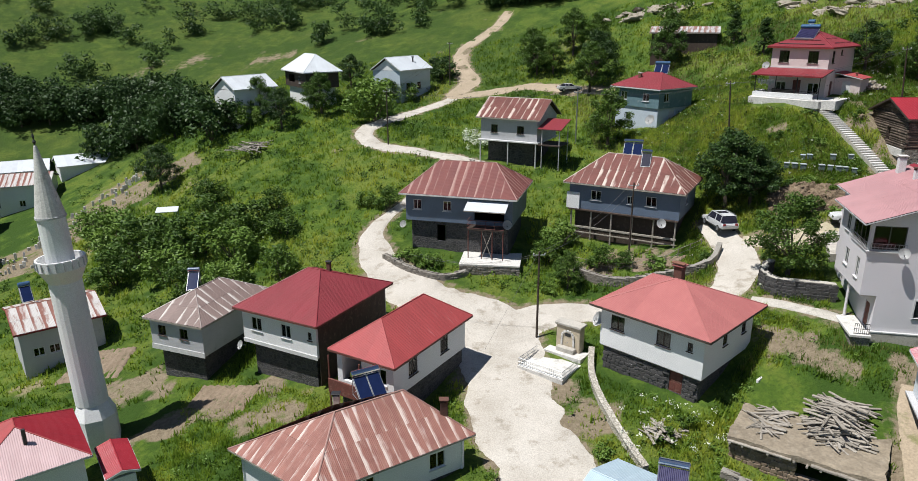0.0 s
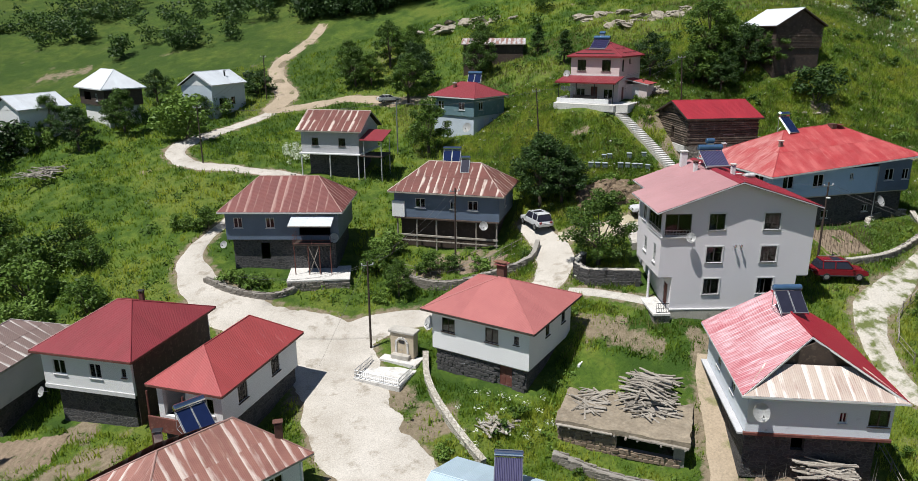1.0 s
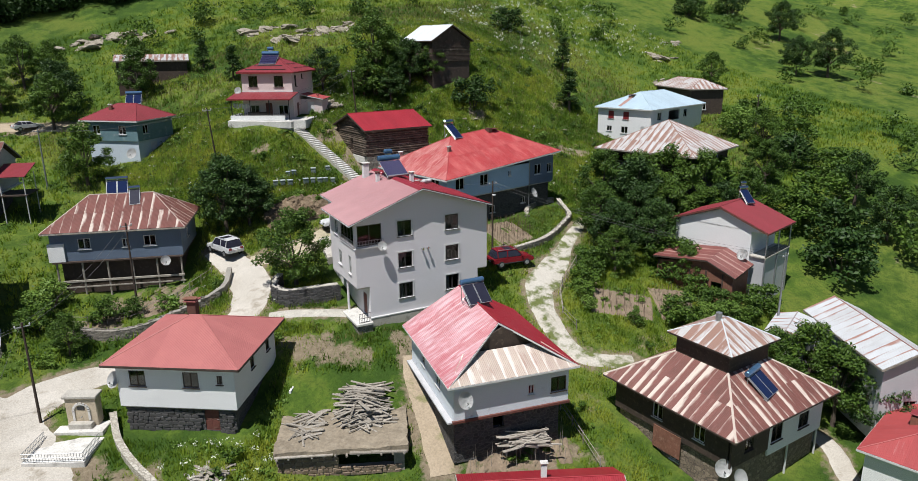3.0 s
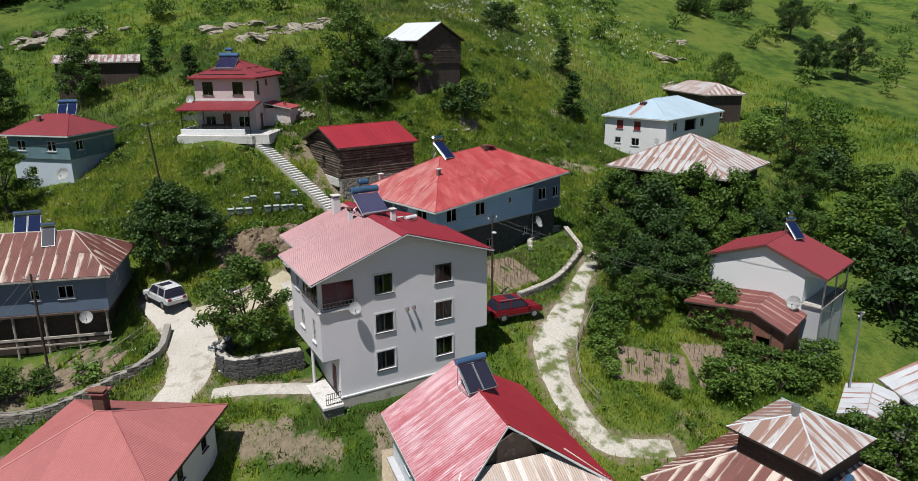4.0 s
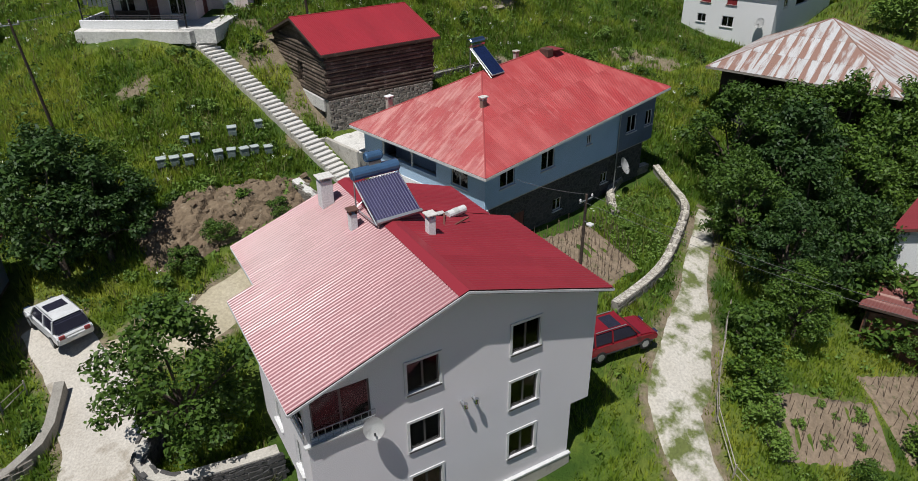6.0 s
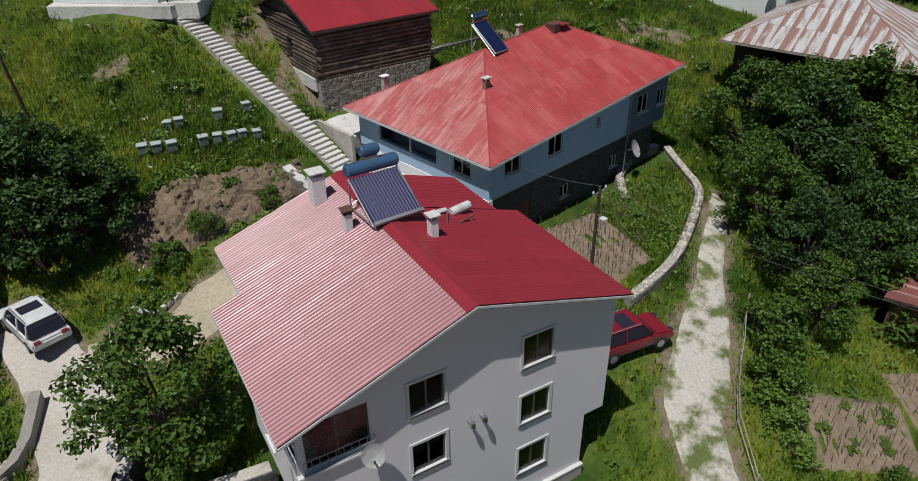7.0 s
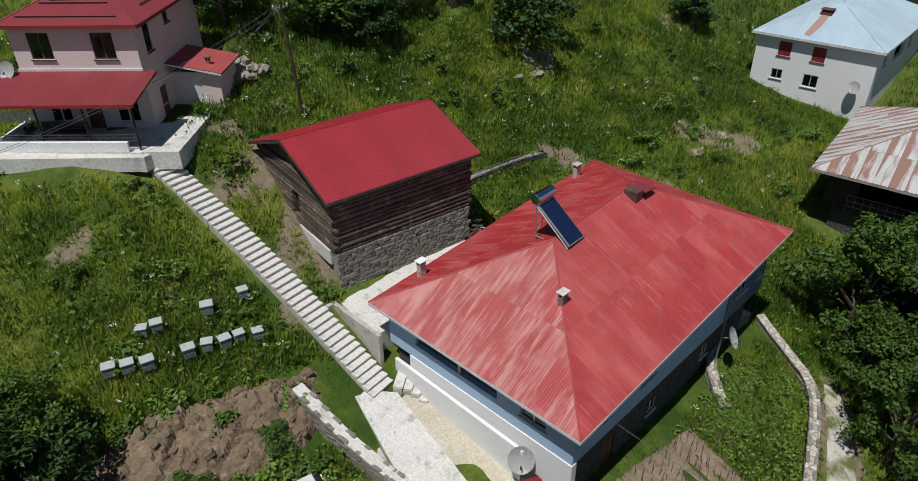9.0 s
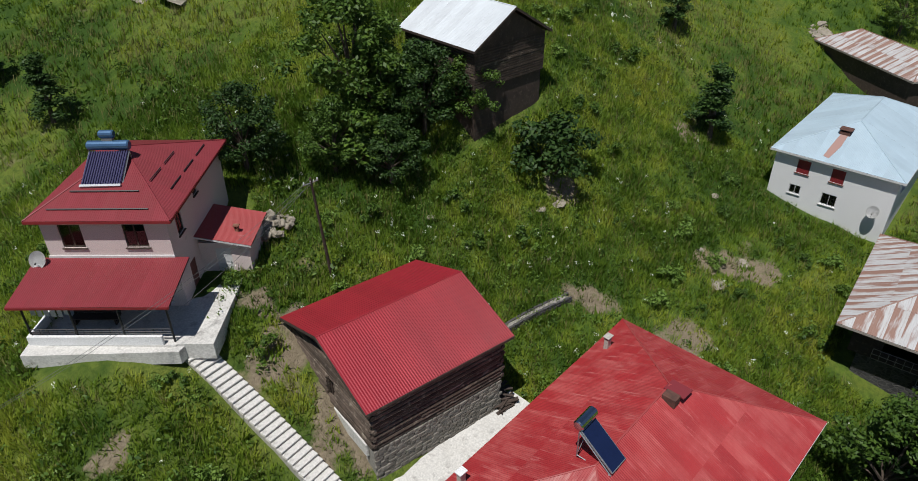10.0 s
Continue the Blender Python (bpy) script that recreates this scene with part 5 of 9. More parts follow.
# pink two-storey house at the head of the steps
def pink_house():
    root = house("pale pink two-storey house with red roof and front porch", 48.8, 98.1, 14.85, -45.0)
    w, d, he, rise = 8.3, 11.0, 6.45, 2.0
    roof(root, "hip_y", w, d, he, rise, 0.4, ROOF_DARK_RED, 1.0, 0, 9, label="dark red metal hipped roof with snow guards", edge=RED_PAINT)
    x, y = w / 2 - 0.5, d / 2 - 0.5
    storey(root, -x, -y, x, y, -1.5, 3.45, PINK, [("front", 1.0, 2.0, 1.3, 1.4), ("front", 3.2, 1.6, 1.0, 2.1, "door"), ("front", 5.1, 2.0, 1.4, 1.4), ("right", 1.6, 1.5, 1.0, 2.1, "door")])
    storey(root, -x, -y, x, y, 3.45, he - 0.04, PINK, [("front", 1.0, 0.95, 1.3, 1.55, "dark"), ("front", 4.7, 0.95, 1.3, 1.55, "dark"), ("right", 1.2, 0.95, 0.9, 1.6, "dark"), ("right", 4.4, 1.9, 0.7, 0.7, "dark"), ("left", 4, 1, 1.2, 1.4, "dark")])
    slab(root, -x + 0.1, -y + 0.1, x - 0.1, y - 0.1, 3.3, 3.44, CONCRETE)
    part("string_course", box(-x - 0.06, -y - 0.08, 3.62, x + 0.06, -y - 0.002, 3.86), WHITE_PAINT, root)
    for off, cut in ((0.75, 1.1), (2.0, 2.0)):
        part("snow_guard", rod((-w / 2 + cut, -d / 2 + off, he + 0.385 * off + 0.09), (w / 2 - cut - 0.3, -d / 2 + off, he + 0.385 * off + 0.09), 0.05, sides=5), DARK, root)
    for k in range(5):
        yy = -2.6 + (k % 3) * 2.3
        part("snow_guard", rod((3.3 - 1.1 * (k // 3), yy, he + 0.52 + 0.55 * (k // 3)), (3.3 - 1.1 * (k // 3), yy + 1.7, he + 0.52 + 0.55 * (k // 3)), 0.035, sides=5), DARK, root)
    # porch
    f = -8.4
    slab(root, -4.2, f - 0.3, 4.2, -y, -1.2, 0.12, PALE, "porch_floor")
    part("parapet", box(-4.2, f - 0.3, 0.12, 3.5, f - 0.1, 0.75, bevel=0.02), WHITE, root)
    part("parapet", box(-4.2, f - 0.1, 0.12, -4.0, -y, 0.75, bevel=0.02), WHITE, root)
    posts(root, [(-4.05, f), (-1.4, f), (1.3, f), (4.05, f)], 0.1, 2.95, 0.06, BLACK_IRON)
    zl, zh = 3.0, 3.7
    canopy = roof_body(root, [(((-4.5, f - 0.5, zl), (4.5, f - 0.5, zl), (4.5, -y - 0.02, zh), (-4.5, -y - 0.02, zh)), ROOF_DARK_RED)], 1.0, 0, 10, "dark red metal porch canopy", thick=0.08)
    part("fascia", board((-4.5, f - 0.5, zl), (4.5, f - 0.5, zl), 0.14), RED_PAINT, canopy)
    railing(root, (-4.0, f), (4.0, f), 0.72, 0.35, BLACK_IRON, 0.5)
    # annexe on the side, with its own little roof
    storey(root, x, -1.6, x + 3.2, 1.8, -1.5, 2.5, PINK, [("front", 1.0, 1.5, 1.0, 2.1, "white_door")], skip=("left",))
    little = roof_body(root, [(((x + 3.5, -2.0, 2.5), (x + 3.5, 2.2, 2.5), (x, 2.2, 3.2), (x, -2.0, 3.2)), ROOF_FADED)], 0.9, 0, 11, "faded red lean-to roof", thick=0.08)
    part("fascia", board((x + 3.5, -2.0, 2.5), (x, -2.0, 3.2), 0.12), WHITE_PAINT, little)
    chimney(root, x + 2.3, -0.6, 2.7, 0.25, 0.3, BRICK, BRICK, 0.2)
    solar_heater(on(root, -0.5, -3.1, he + 0.8, 2) @ Matrix.Scale(1.25, 4), "solar water heater with dark tubes and blue tank on red roof", tubes=True, high_tank=True, glass=COLLECTOR_DARK)
    satellite_dish(on(root, -x - 0.4, -y - 0.5, 3.9, 0), 0.5)
    bench = thing("porch_bench", "dark wooden bench standing on the porch", "bench", on(root, -1.2, -6.6, 0.12))
    part("seat", box(-1.4, -0.3, 0.4, 1.4, 0.3, 0.48, bevel=0.01), DARK_WOOD, bench)
    part("backrest", box(-1.4, 0.26, 0.5, 1.4, 0.32, 0.95, bevel=0.01), DARK_WOOD, bench)
    for bx in (-1.2, 1.2):
        part("leg", box(bx - 0.05, -0.25, 0.0, bx + 0.05, 0.25, 0.4), DARK_WOOD, bench)
    # washing on a line under the porch
    line = thing("washing_line", "washing hung to dry under the porch canopy", "laundry", on(root, -3.4, f + 0.4, 2.35))
    part("line", rod((-0.6, 0, 0), (3.0, 0, 0), 0.008, sides=4), WHITE_PAINT, line)
    rng = random.Random(3)
    for k in range(6):
        part("garment", box(-0.5 + k * 0.38, -0.02, -rng.uniform(0.5, 0.8), -0.22 + k * 0.38, 0.02, 0, bevel=0.01), CLOTH, line)
    slab_thing = tagged(part("terrace", box(3.66, -8.6, -1.0, 6.3, -1.62, 0.14, bevel=0.02), PALE, None), "pale concrete terrace beside the pink house", "terrace", kind="structure")
    slab_thing.matrix_world = root.matrix_world
    return root


PINK_HOUSE = pink_house()


# white house with salmon hipped roof and stone ground floor
def white_house():
    root = house("white house with salmon-red hipped roof and dark stone ground floor", 18.66, 54.55, -3.9, -45.6)
    w, d, he, rise = 10.9, 10.2, 5.6, 2.2
    roof(root, "hip_x", w, d, he, rise, 0.9, ROOF_SALMON, 1.0, 0, 13, label="salmon-red corrugated hipped roof", edge=DARK_WOOD)
    x, y = w / 2 - 0.75, d / 2 - 0.75
    storey(root, -x + 0.35, -y + 0.35, x - 0.35, y - 0.35, -1.5, 1.85, DARK_WALLING, [("front", 2.6, 2.4, 0.6, 0.5), ("front", 6.2, 1.3, 1.15, 1.9, "door")], 0.45)
    storey(root, -x, -y, x, y, 1.85, he - 0.03, WHITE, [("front", 1.0, 1.75, 1.3, 1.3, "dark"), ("front", 5.3, 1.75, 1.25, 1.3, "dark"), ("front", 8.0, 2.1, 0.45, 0.75, "dark"), ("right", 3.2, 1.8, 0.8, 1.0, "dark"), ("right", 6.6, 1.8, 0.8, 1.0, "dark")])
    slab(root, -x + 0.1, -y + 0.1, x - 0.1, y - 0.1, 1.72, 1.84, CONCRETE)
    part("ceiling", box(-x + 0.3, -y + 0.3, he - 0.2, x - 0.3, y - 0.3, he - 0.1), DARK_WOOD, root)
    stack = part("chimney", box(-0.75, 0.1, he + 1.6, 0.0, 0.75, he + 3.3, bevel=0.03), SOOT, root, "red-brown brick chimney with hood")
    part("chimney_cap", box(-0.9, -0.05, he + 3.3, 0.15, 0.9, he + 3.42, bevel=0.02), ROOF_SALMON, stack)
    bm = bmesh.new()
    add_box(bm, -0.95, -0.1, he + 3.55, 0.2, 0.42, he + 3.62, pose(0, 0, 0, 0, 0, 0))
    add_box(bm, -0.7, 0.15, he + 3.42, -0.05, 0.7, he + 3.56)
    part("chimney_hood", bm, BRICK, stack)
    satellite_dish(on(root, -x - 0.35, -y + 0.3, 3.9, -20), 0.62)
    # side terrace behind
    terrace = tagged(part("terrace", box(x + 0.05, 0.6, -1.5, x + 2.5, 3.6, 0.55, bevel=0.03), CONCRETE, None), "small concrete terrace against the white house", "terrace", kind="structure")
    terrace.matrix_world = root.matrix_world
    for a, b in (((x + 2.3, 0.6), (x + 2.5, 3.6)), ((x + 0.1, 3.4), (x + 2.3, 3.6))):
        part("parapet", box(*a, 0.55, *b, 0.95, bevel=0.03), WHITE, terrace)
    return root


WHITE_HOUSE = white_house()


# house with a pale streaked red gable roof and a half hip of pale sheets
def streaked_house():
    root = house("white house with pale streaked red gabled roof and pale lean hip", 36.5, 39.3, -4.3, -20.9)
    w, d, he, rise = 10.6, 12.5, 5.45, 3.0
    f, b = -d / 2, d / 2
    yr = f + 3.4
    c = [(-w / 2, f, he), (w / 2, f, he), (w / 2, b, he), (-w / 2, b, he)]
    r0, r1 = (0, yr, he + rise), (0, b, he + rise)
    low = 1.25
    h0, h1 = (-w / 2 * 0.62, f + 2.6, he + low * 0.98), (w / 2 * 0.62, f + 2.6, he + low * 0.98)
    # left slope: pale streaks, plus sheen put into the colour; right slope plain red
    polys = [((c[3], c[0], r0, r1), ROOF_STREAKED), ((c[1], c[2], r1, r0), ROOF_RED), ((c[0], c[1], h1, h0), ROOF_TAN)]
    body = roof_body(root, polys, 0.9, 0, 15, "pale streaked red gabled roof with a pale half hip")
    ridge_caps(body, [(r0, r1)], ROOF_RED)
    part("gable", make_prism([(-w / 2 * 0.66, he + 1.0), (w / 2 * 0.66, he + 1.0), (0, he + rise - 0.12)], f + 2.75, 0.12), DARK_WOOD, root, "dark boarded gable")
    for p, q in ((c[0], r0), (r0, c[1]), (c[1], c[2]), (c[3], c[0]), (c[0], c[1])):
        part("fascia", board(p, q, 0.14), WHITE_PAINT, body)
    x, y = w / 2 - 0.6, d / 2 - 0.6
    # shade below the overhang is put into the dark walling
    storey(root, -x + 0.3, -y + 0.9, x - 0.3, y - 0.3, -1.8, 2.35, DARK_WALLING, [("front", 3.2, 2.4, 0.9, 1.7, "hole")], 0.4)
    # these white walls carry the blue of shade in their colour
    storey(root, -x, -y, x, y, 2.35, he - 0.02, SHADE_WHITE, [("front", 6.0, 1.1, 0.5, 0.8), ("front", 7.9, 0.95, 1.3, 1.25, "dark"), ("left", 3.0, 1.1, 1.1, 1.2), ("left", 7.0, 1.1, 1.1, 1.2), ("right", 4.0, 1.1, 1.1, 1.2)])
    gable_wall(root, False, y - 0.2, x, he - 0.1, rise * x / (w / 2), PALE_GREY)
    part("ceiling", box(-x + 0.3, -y + 0.3, he - 0.2, x - 0.3, y - 0.3, he - 0.1), DARK_WOOD, root)
    part("sill_beam", box(-x - 0.12, -y - 0.14, 2.2, x + 0.12, -y + 0.1, 2.42, bevel=0.02), RED_WOOD, root, "red-brown painted beam")
    part("balcony_edge", box(-x - 0.5, -y, 2.2, -x - 0.005, y, 2.36, bevel=0.02), PALE_GREY, root)
    solar_heater(on(root, 0.3, 1.6, he + rise - 0.2, 8), "solar water heater with dark blue collector on roof ridge", panels=2, glass=COLLECTOR_DARK)
    satellite_dish(on(root, -x + 0.7, -y - 0.45, 4.2, 10), 0.6)
    return root


STREAKED_HOUSE = streaked_house()


# rusty-roofed house with a raised lantern storey
def lantern_house():
    root = house("house with rusty streaked hipped roof and raised dark lantern", 50.7, 26.4, -7.6, -7.0)
    w, d, he = 13.3, 12.9, 5.4
    x, y = w / 2 - 0.8, d / 2 - 0.8
    s = 2.5
    z = he + 2.55
    c = [(-w / 2, -d / 2, he), (w / 2, -d / 2, he), (w / 2, d / 2, he), (-w / 2, d / 2, he)]
    t = [(-s, -s, z), (s, -s, z), (s, s, z), (-s, s, z)]
    body = roof_body(root, [((c[i], c[(i + 1) % 4], t[(i + 1) % 4], t[i]), ROOF_RUST) for i in range(4)], 0.8, 2.4, 17, "rusty corrugated roof with pale streaks")
    ridge_caps(body, [(c[i], t[i]) for i in range(4)], ROOF_RUST)
    for i in range(4):
        part("fascia", board(c[i], c[(i + 1) % 4], 0.12), DARK_WOOD, body)
    storey(root, -s, -s, s, s, z - 0.5, z + 1.75, DARK_WOOD, [], 0.15, name="lantern_wall")
    e, top = s + 0.55, z + 1.7
    c = [(-e, -e, top), (e, -e, top), (e, e, top), (-e, e, top)]
    r = [(-0.4, 0, top + 1.45), (0.4, 0, top + 1.45)]
    upper = roof_body(root, [((c[0], c[1], r[1], r[0]), ROOF_MIXED), ((c[1], c[2], r[1]), ROOF_MIXED), ((c[2], c[3], r[0], r[1]), ROOF_MIXED), ((c[3], c[0], r[0]), ROOF_MIXED)], 0.8, 0, 19, "pale half-rusted lantern roof")
    ridge_caps(upper, [(c[0], r[0]), (c[1], r[1]), (c[2], r[1]), (c[3], r[0])], ROOF_ZINC, 0.06)
    part("flue", rod((-0.5, 0.2, top + 0.9), (-0.5, 0.2, top + 2.0), 0.25, sides=12), STEEL, root)
    storey(root, -x + 0.3, -y + 0.3, x - 0.3, y - 0.3, -1.5, 2.6, BROWN_WALLING, [("left", 5.5, 2.0, 0.9, 1.2)], 0.45)
    storey(root, -x, -y, x, y, 2.6, he - 0.03, DARK_WOOD, [("left", 4.0, 0.9, 1.0, 1.3), ("left", 8.0, 0.9, 1.0, 1.3)], skip=("front",))
    storey(root, -1.3, -y - 0.02, x, -y + 0.3, 2.05, he - 0.03, WHITE, [("front", 0.35, 0.95, 1.4, 1.4, "dark"), ("front", 3.9, 0.95, 1.4, 1.3, "dark")], 0.14, skip=("left", "right", "back"))
    storey(root, -x, -y - 0.02, -1.3, -y + 0.3, 2.6, he - 0.03, DARK_WOOD, [("front", 1.6, 0.8, 1.0, 1.2, "dark")], 0.14, skip=("left", "right", "back"))
    posts(root, [(1.6, -y + 0.1), (x - 0.2, -y + 0.1)], -1.5, 2.05, 0.09, WHITE_PAINT)
    part("ceiling", box(-x + 0.3, -y + 0.3, he - 0.2, x - 0.3, y - 0.3, he - 0.1), DARK_WOOD, root)
    part("brick_patch", box(-x - 0.05, -1.3, 1.0, -x - 0.003, 1.4, 2.9), BRICK, root, "patch of red brickwork")
    solar_heater(on(root, -0.2, -4.9, he + 1.0, 12), "solar water heater with blue flat collector on rusty roof", panels=2)
    satellite_dish(on(root, -x - 0.25, -y + 0.4, 2.6, -35), 0.62)
    satellite_dish(on(root, -x + 0.5, -y - 0.5, 2.0, -10), 0.6)
    return root


LANTERN = lantern_house()


# white house with an old brick wing
def brick_wing_house():
    root = house("white-walled house with dark red roof and brick wing", 75.1, 39.3, -2.2, -86.0)
    w, d, he, rise = 11.2, 7.4, 7.35, 2.1
    roof(root, "gable_y", w, d, he, rise, d, ROOF_DARK_RED, 0.95, 0, 21, label="dark red metal gabled roof", edge=RED_WOOD)
    x, y = w / 2 - 0.35, d / 2 - 0.4
    storey(root, -x, -y, x - 1.6, y, -1.5, he - 0.03, WHITE, [("back", 3.0, 5.0, 1.2, 1.3)])
    storey(root, x - 1.6, -y + 0.2, x, y, -1.5, 4.4, PALE_GREY, [], skip=("left",))
    gable_wall(root, False, -y, x, he - 0.16, rise * x / (w / 2), WHITE)
    gable_wall(root, False, y - 0.2, x, he - 0.16, rise * x / (w / 2), WHITE)
    slab(root, x - 1.6, -y, x + 0.2, y, 4.4, 4.55, CONCRETE, "balcony_floor")
    railing(root, (x + 0.15, -y), (x + 0.15, y), 4.55, 0.95, BLACK_IRON, 0.2)
    posts(root, [(x + 0.1, -y + 0.1), (x + 0.1, 0), (x + 0.1, y - 0.1)], -1.0, he - 0.1, 0.08, STEEL)
    solar_heater(on(root, 1.4, 1.2, he + 1.75, 60), "solar water heater with blue flat collector on dark red roof", panels=1, tank=CHROME, high_tank=True)
    satellite_dish(on(root, x - 2.1, -y - 0.5, 4.6, 0), 0.6)
    # the brick wing below, its roof against the white wall
    f = -y - 4.4
    q = [(-x - 0.2, f, 3.6), (1.0, f, 4.3), (x - 1.0, f, 3.0), (x - 1.0, -y - 0.02, 3.6), (1.0, -y - 0.02, 4.9), (-x - 0.2, -y - 0.02, 4.2)]
    wing = roof_body(root, [((q[5], q[0], q[1], q[4]), ROOF_MAROON), ((q[2], q[3], q[4], q[1]), ROOF_MAROON)], 0.85, 0, 22, "brown weathered lean-to roof")
    for a, b in ((q[0], q[1]), (q[1], q[2])):
        part("fascia", board(a, b, 0.14), DARK_WOOD, wing)
    storey(root, -x + 0.2, f + 0.4, x - 1.4, -y - 0.05, -1.5, 3.1, BRICK, [("front", 6.5, 1.6, 1.2, 1.9, "hole"), ("left", 1.5, 2.0, 1.0, 1.2)], 0.25, skip=("back",))
    part("gable", make_prism([(-x + 0.2, 3.1), (x - 1.4, 3.1), (1.0, 4.15)], f + 0.4, 0.2), BRICK, root)
    for k in range(5):
        part("stud", box(-x + 0.3 + k * 1.9, f + 0.33, -0.5, -x + 0.45 + k * 1.9, f + 0.398, 3.1), DARK_WOOD, root)
    return root


BRICK_WING = brick_wing_house()

# rusty pyramid roof over a dark timber house among the trees
RUST_PYRAMID = box_house("dark timber house with rusty pyramid roof among trees", 89.0, 57.7, 10.26, 14.6, 15.2, 7.3, 3.84, 0.0, "hip_x", 5.4, ROOF_MIXED,
                         [(-1.5, 2.3, DARK_WALLING, 0.6, [("left", 4, 2.4, 1.0, 1.1)]), (2.3, 4.7, DARK_WOOD, 0.0, [("left", 2, 0.7, 5.0, 1.3, "hole"), ("front", 3, 0.8, 1, 1.2), ("front", 8, 0.8, 1, 1.2)])], 1.1, 2.8, 23, edge=GREY_WOOD, roof_label="rusty pyramid roof of corrugated sheets")
railing(RUST_PYRAMID, (-6.3, -4.0), (-6.3, 5.0), 2.3, 0.9, GREY_WOOD, 0.5, "gallery_rail")

# pale blue roof
BLUE_ROOFED = box_house("white house with pale blue hipped roof and red shutters", 105.5, 72.05, 14.4, 11.0, 17.9, -86.0, 2.4, 7.5, "hip_y", 9.6, ROOF_BLUE,
                        [(-2.5, 2.0, WHITE, 0.0, [("front", 1.8, 3.4, 1.0, 0.85, "barred"), ("front", 4.6, 3.2, 1.3, 1.1, "barred")]),
                         (2.0, 4.77, WHITE, 0.0, [("front", 2.0, 1.0, 1.1, 1.25, "shutter"), ("front", 4.9, 1.0, 1.1, 1.25, "shutter"), ("right", 2.0, 0.9, 1.2, 1.3), ("right", 10.5, 0.9, 1.2, 1.3), ("right", 5.5, 0.7, 3.6, 1.6, "hole")])], 0.45, 0, 25, roof_label="pale blue metal hipped roof")
chimney(BLUE_ROOFED, -0.6, -5.4, 6.1, 0.9, 0.5, SOOT, SOOT, 0.5, "", 0.8)
run_pts = [(-0.9, -5.7), (-0.3, -5.7), (-0.35, -7.0), (-0.75, -8.5), (-1.25, -8.4), (-1.1, -7.0)]
link_mesh("rust_stained_sheet", [(px, py, 4.8 + 2.4 * (8.95 + py) / 5.2 + dz) for dz in (0.055, 0.04) for px, py in run_pts], [(0, 5, 4, 3, 2, 1), (6, 7, 8, 9, 10, 11)] + [(k, (k + 1) % 6, (k + 1) % 6 + 6, k + 6) for k in range(6)], ROOF_MAROON, BLUE_ROOFED, "rust-red stained sheet below the chimney", uv=run_pts * 2)
satellite_dish(on(BLUE_ROOFED, 3.9, -9.0, 1.6, 0), 0.5)

SHED_BEHIND = box_house("low shed with half-rusted corrugated roof", 124.1, 76.5, 16.47, 15.7, 7.4, -122.2, 1.7, 10.0, "hip_x", 13.2, ROOF_MIXED, [(-1.5, 3.2, DARK_WOOD, 0.0, [("right", 2, 1, 1.2, 1.2)])], 0.5, 2.0, 27, edge=GREY_WOOD)


# tall barn with a zinc roof on the hill
def hill_barn():
    root = thing("hill_barn", "dark plank barn with pale zinc gabled roof on hillside", "barn", pose(76.9, 95.6, 19.6, 0, 0, -93.0), "village houses")
    w, d, he, rise = 9.2, 8.6, 5.8, 2.5
    roof(root, "gable_x", w, d, he, rise, w, ROOF_ZINC, 0.9, 0, 29, label="pale zinc gabled roof", edge=DARK_WOOD)
    x, y = w / 2 - 0.4, d / 2 - 0.4
    storey(root, -x + 0.15, -y + 0.15, x - 0.15, y - 0.15, -2.0, he - 0.03, DARK_WOOD, [], 0.12)
    rng = random.Random(8)
    for side in ("front", "right", "left"):
        z = 2.6
        while z < he - 0.1:
            h = 0.2
            a, b = (-x, x) if side == "front" else (-y, y)
            if side == "front":
                bm = box(a, -y - rng.uniform(0, 0.03), z, b, -y + 0.1, z + h - 0.02)
            elif side == "right":
                bm = box(x - 0.1, a, z, x + rng.uniform(0, 0.03), b, z + h - 0.02)
            else:
                bm = box(-x - rng.uniform(0, 0.03), a, z, -x + 0.1, b, z + h - 0.02)
            part("plank", bm, LOG if 3.4 < z < 4.4 and side != "left" else DARK_WOOD, root)
            z += h + 0.015
    for s in (x - 0.12, -x):
        part("gable", make_side_gable(s, y, he - 0.1, rise * 0.92, 0.12), DARK_WOOD, root)
    return root


def make_side_gable(x, half, z, rise, thick):
    bm = bmesh.new()
    a = [bm.verts.new((x, p, q)) for p, q in ((-half, z), (half, z), (0, z + rise))]
    b = [bm.verts.new((x + thick, p, q)) for p, q in ((-half, z), (half, z), (0, z + rise))]
    bm.faces.new(a)
    bm.faces.new(b[::-1])
    for i in range(3):
        bm.faces.new((a[i], b[i], b[(i + 1) % 3], a[(i + 1) % 3]))
    return bm


HILL_BARN = hill_barn()


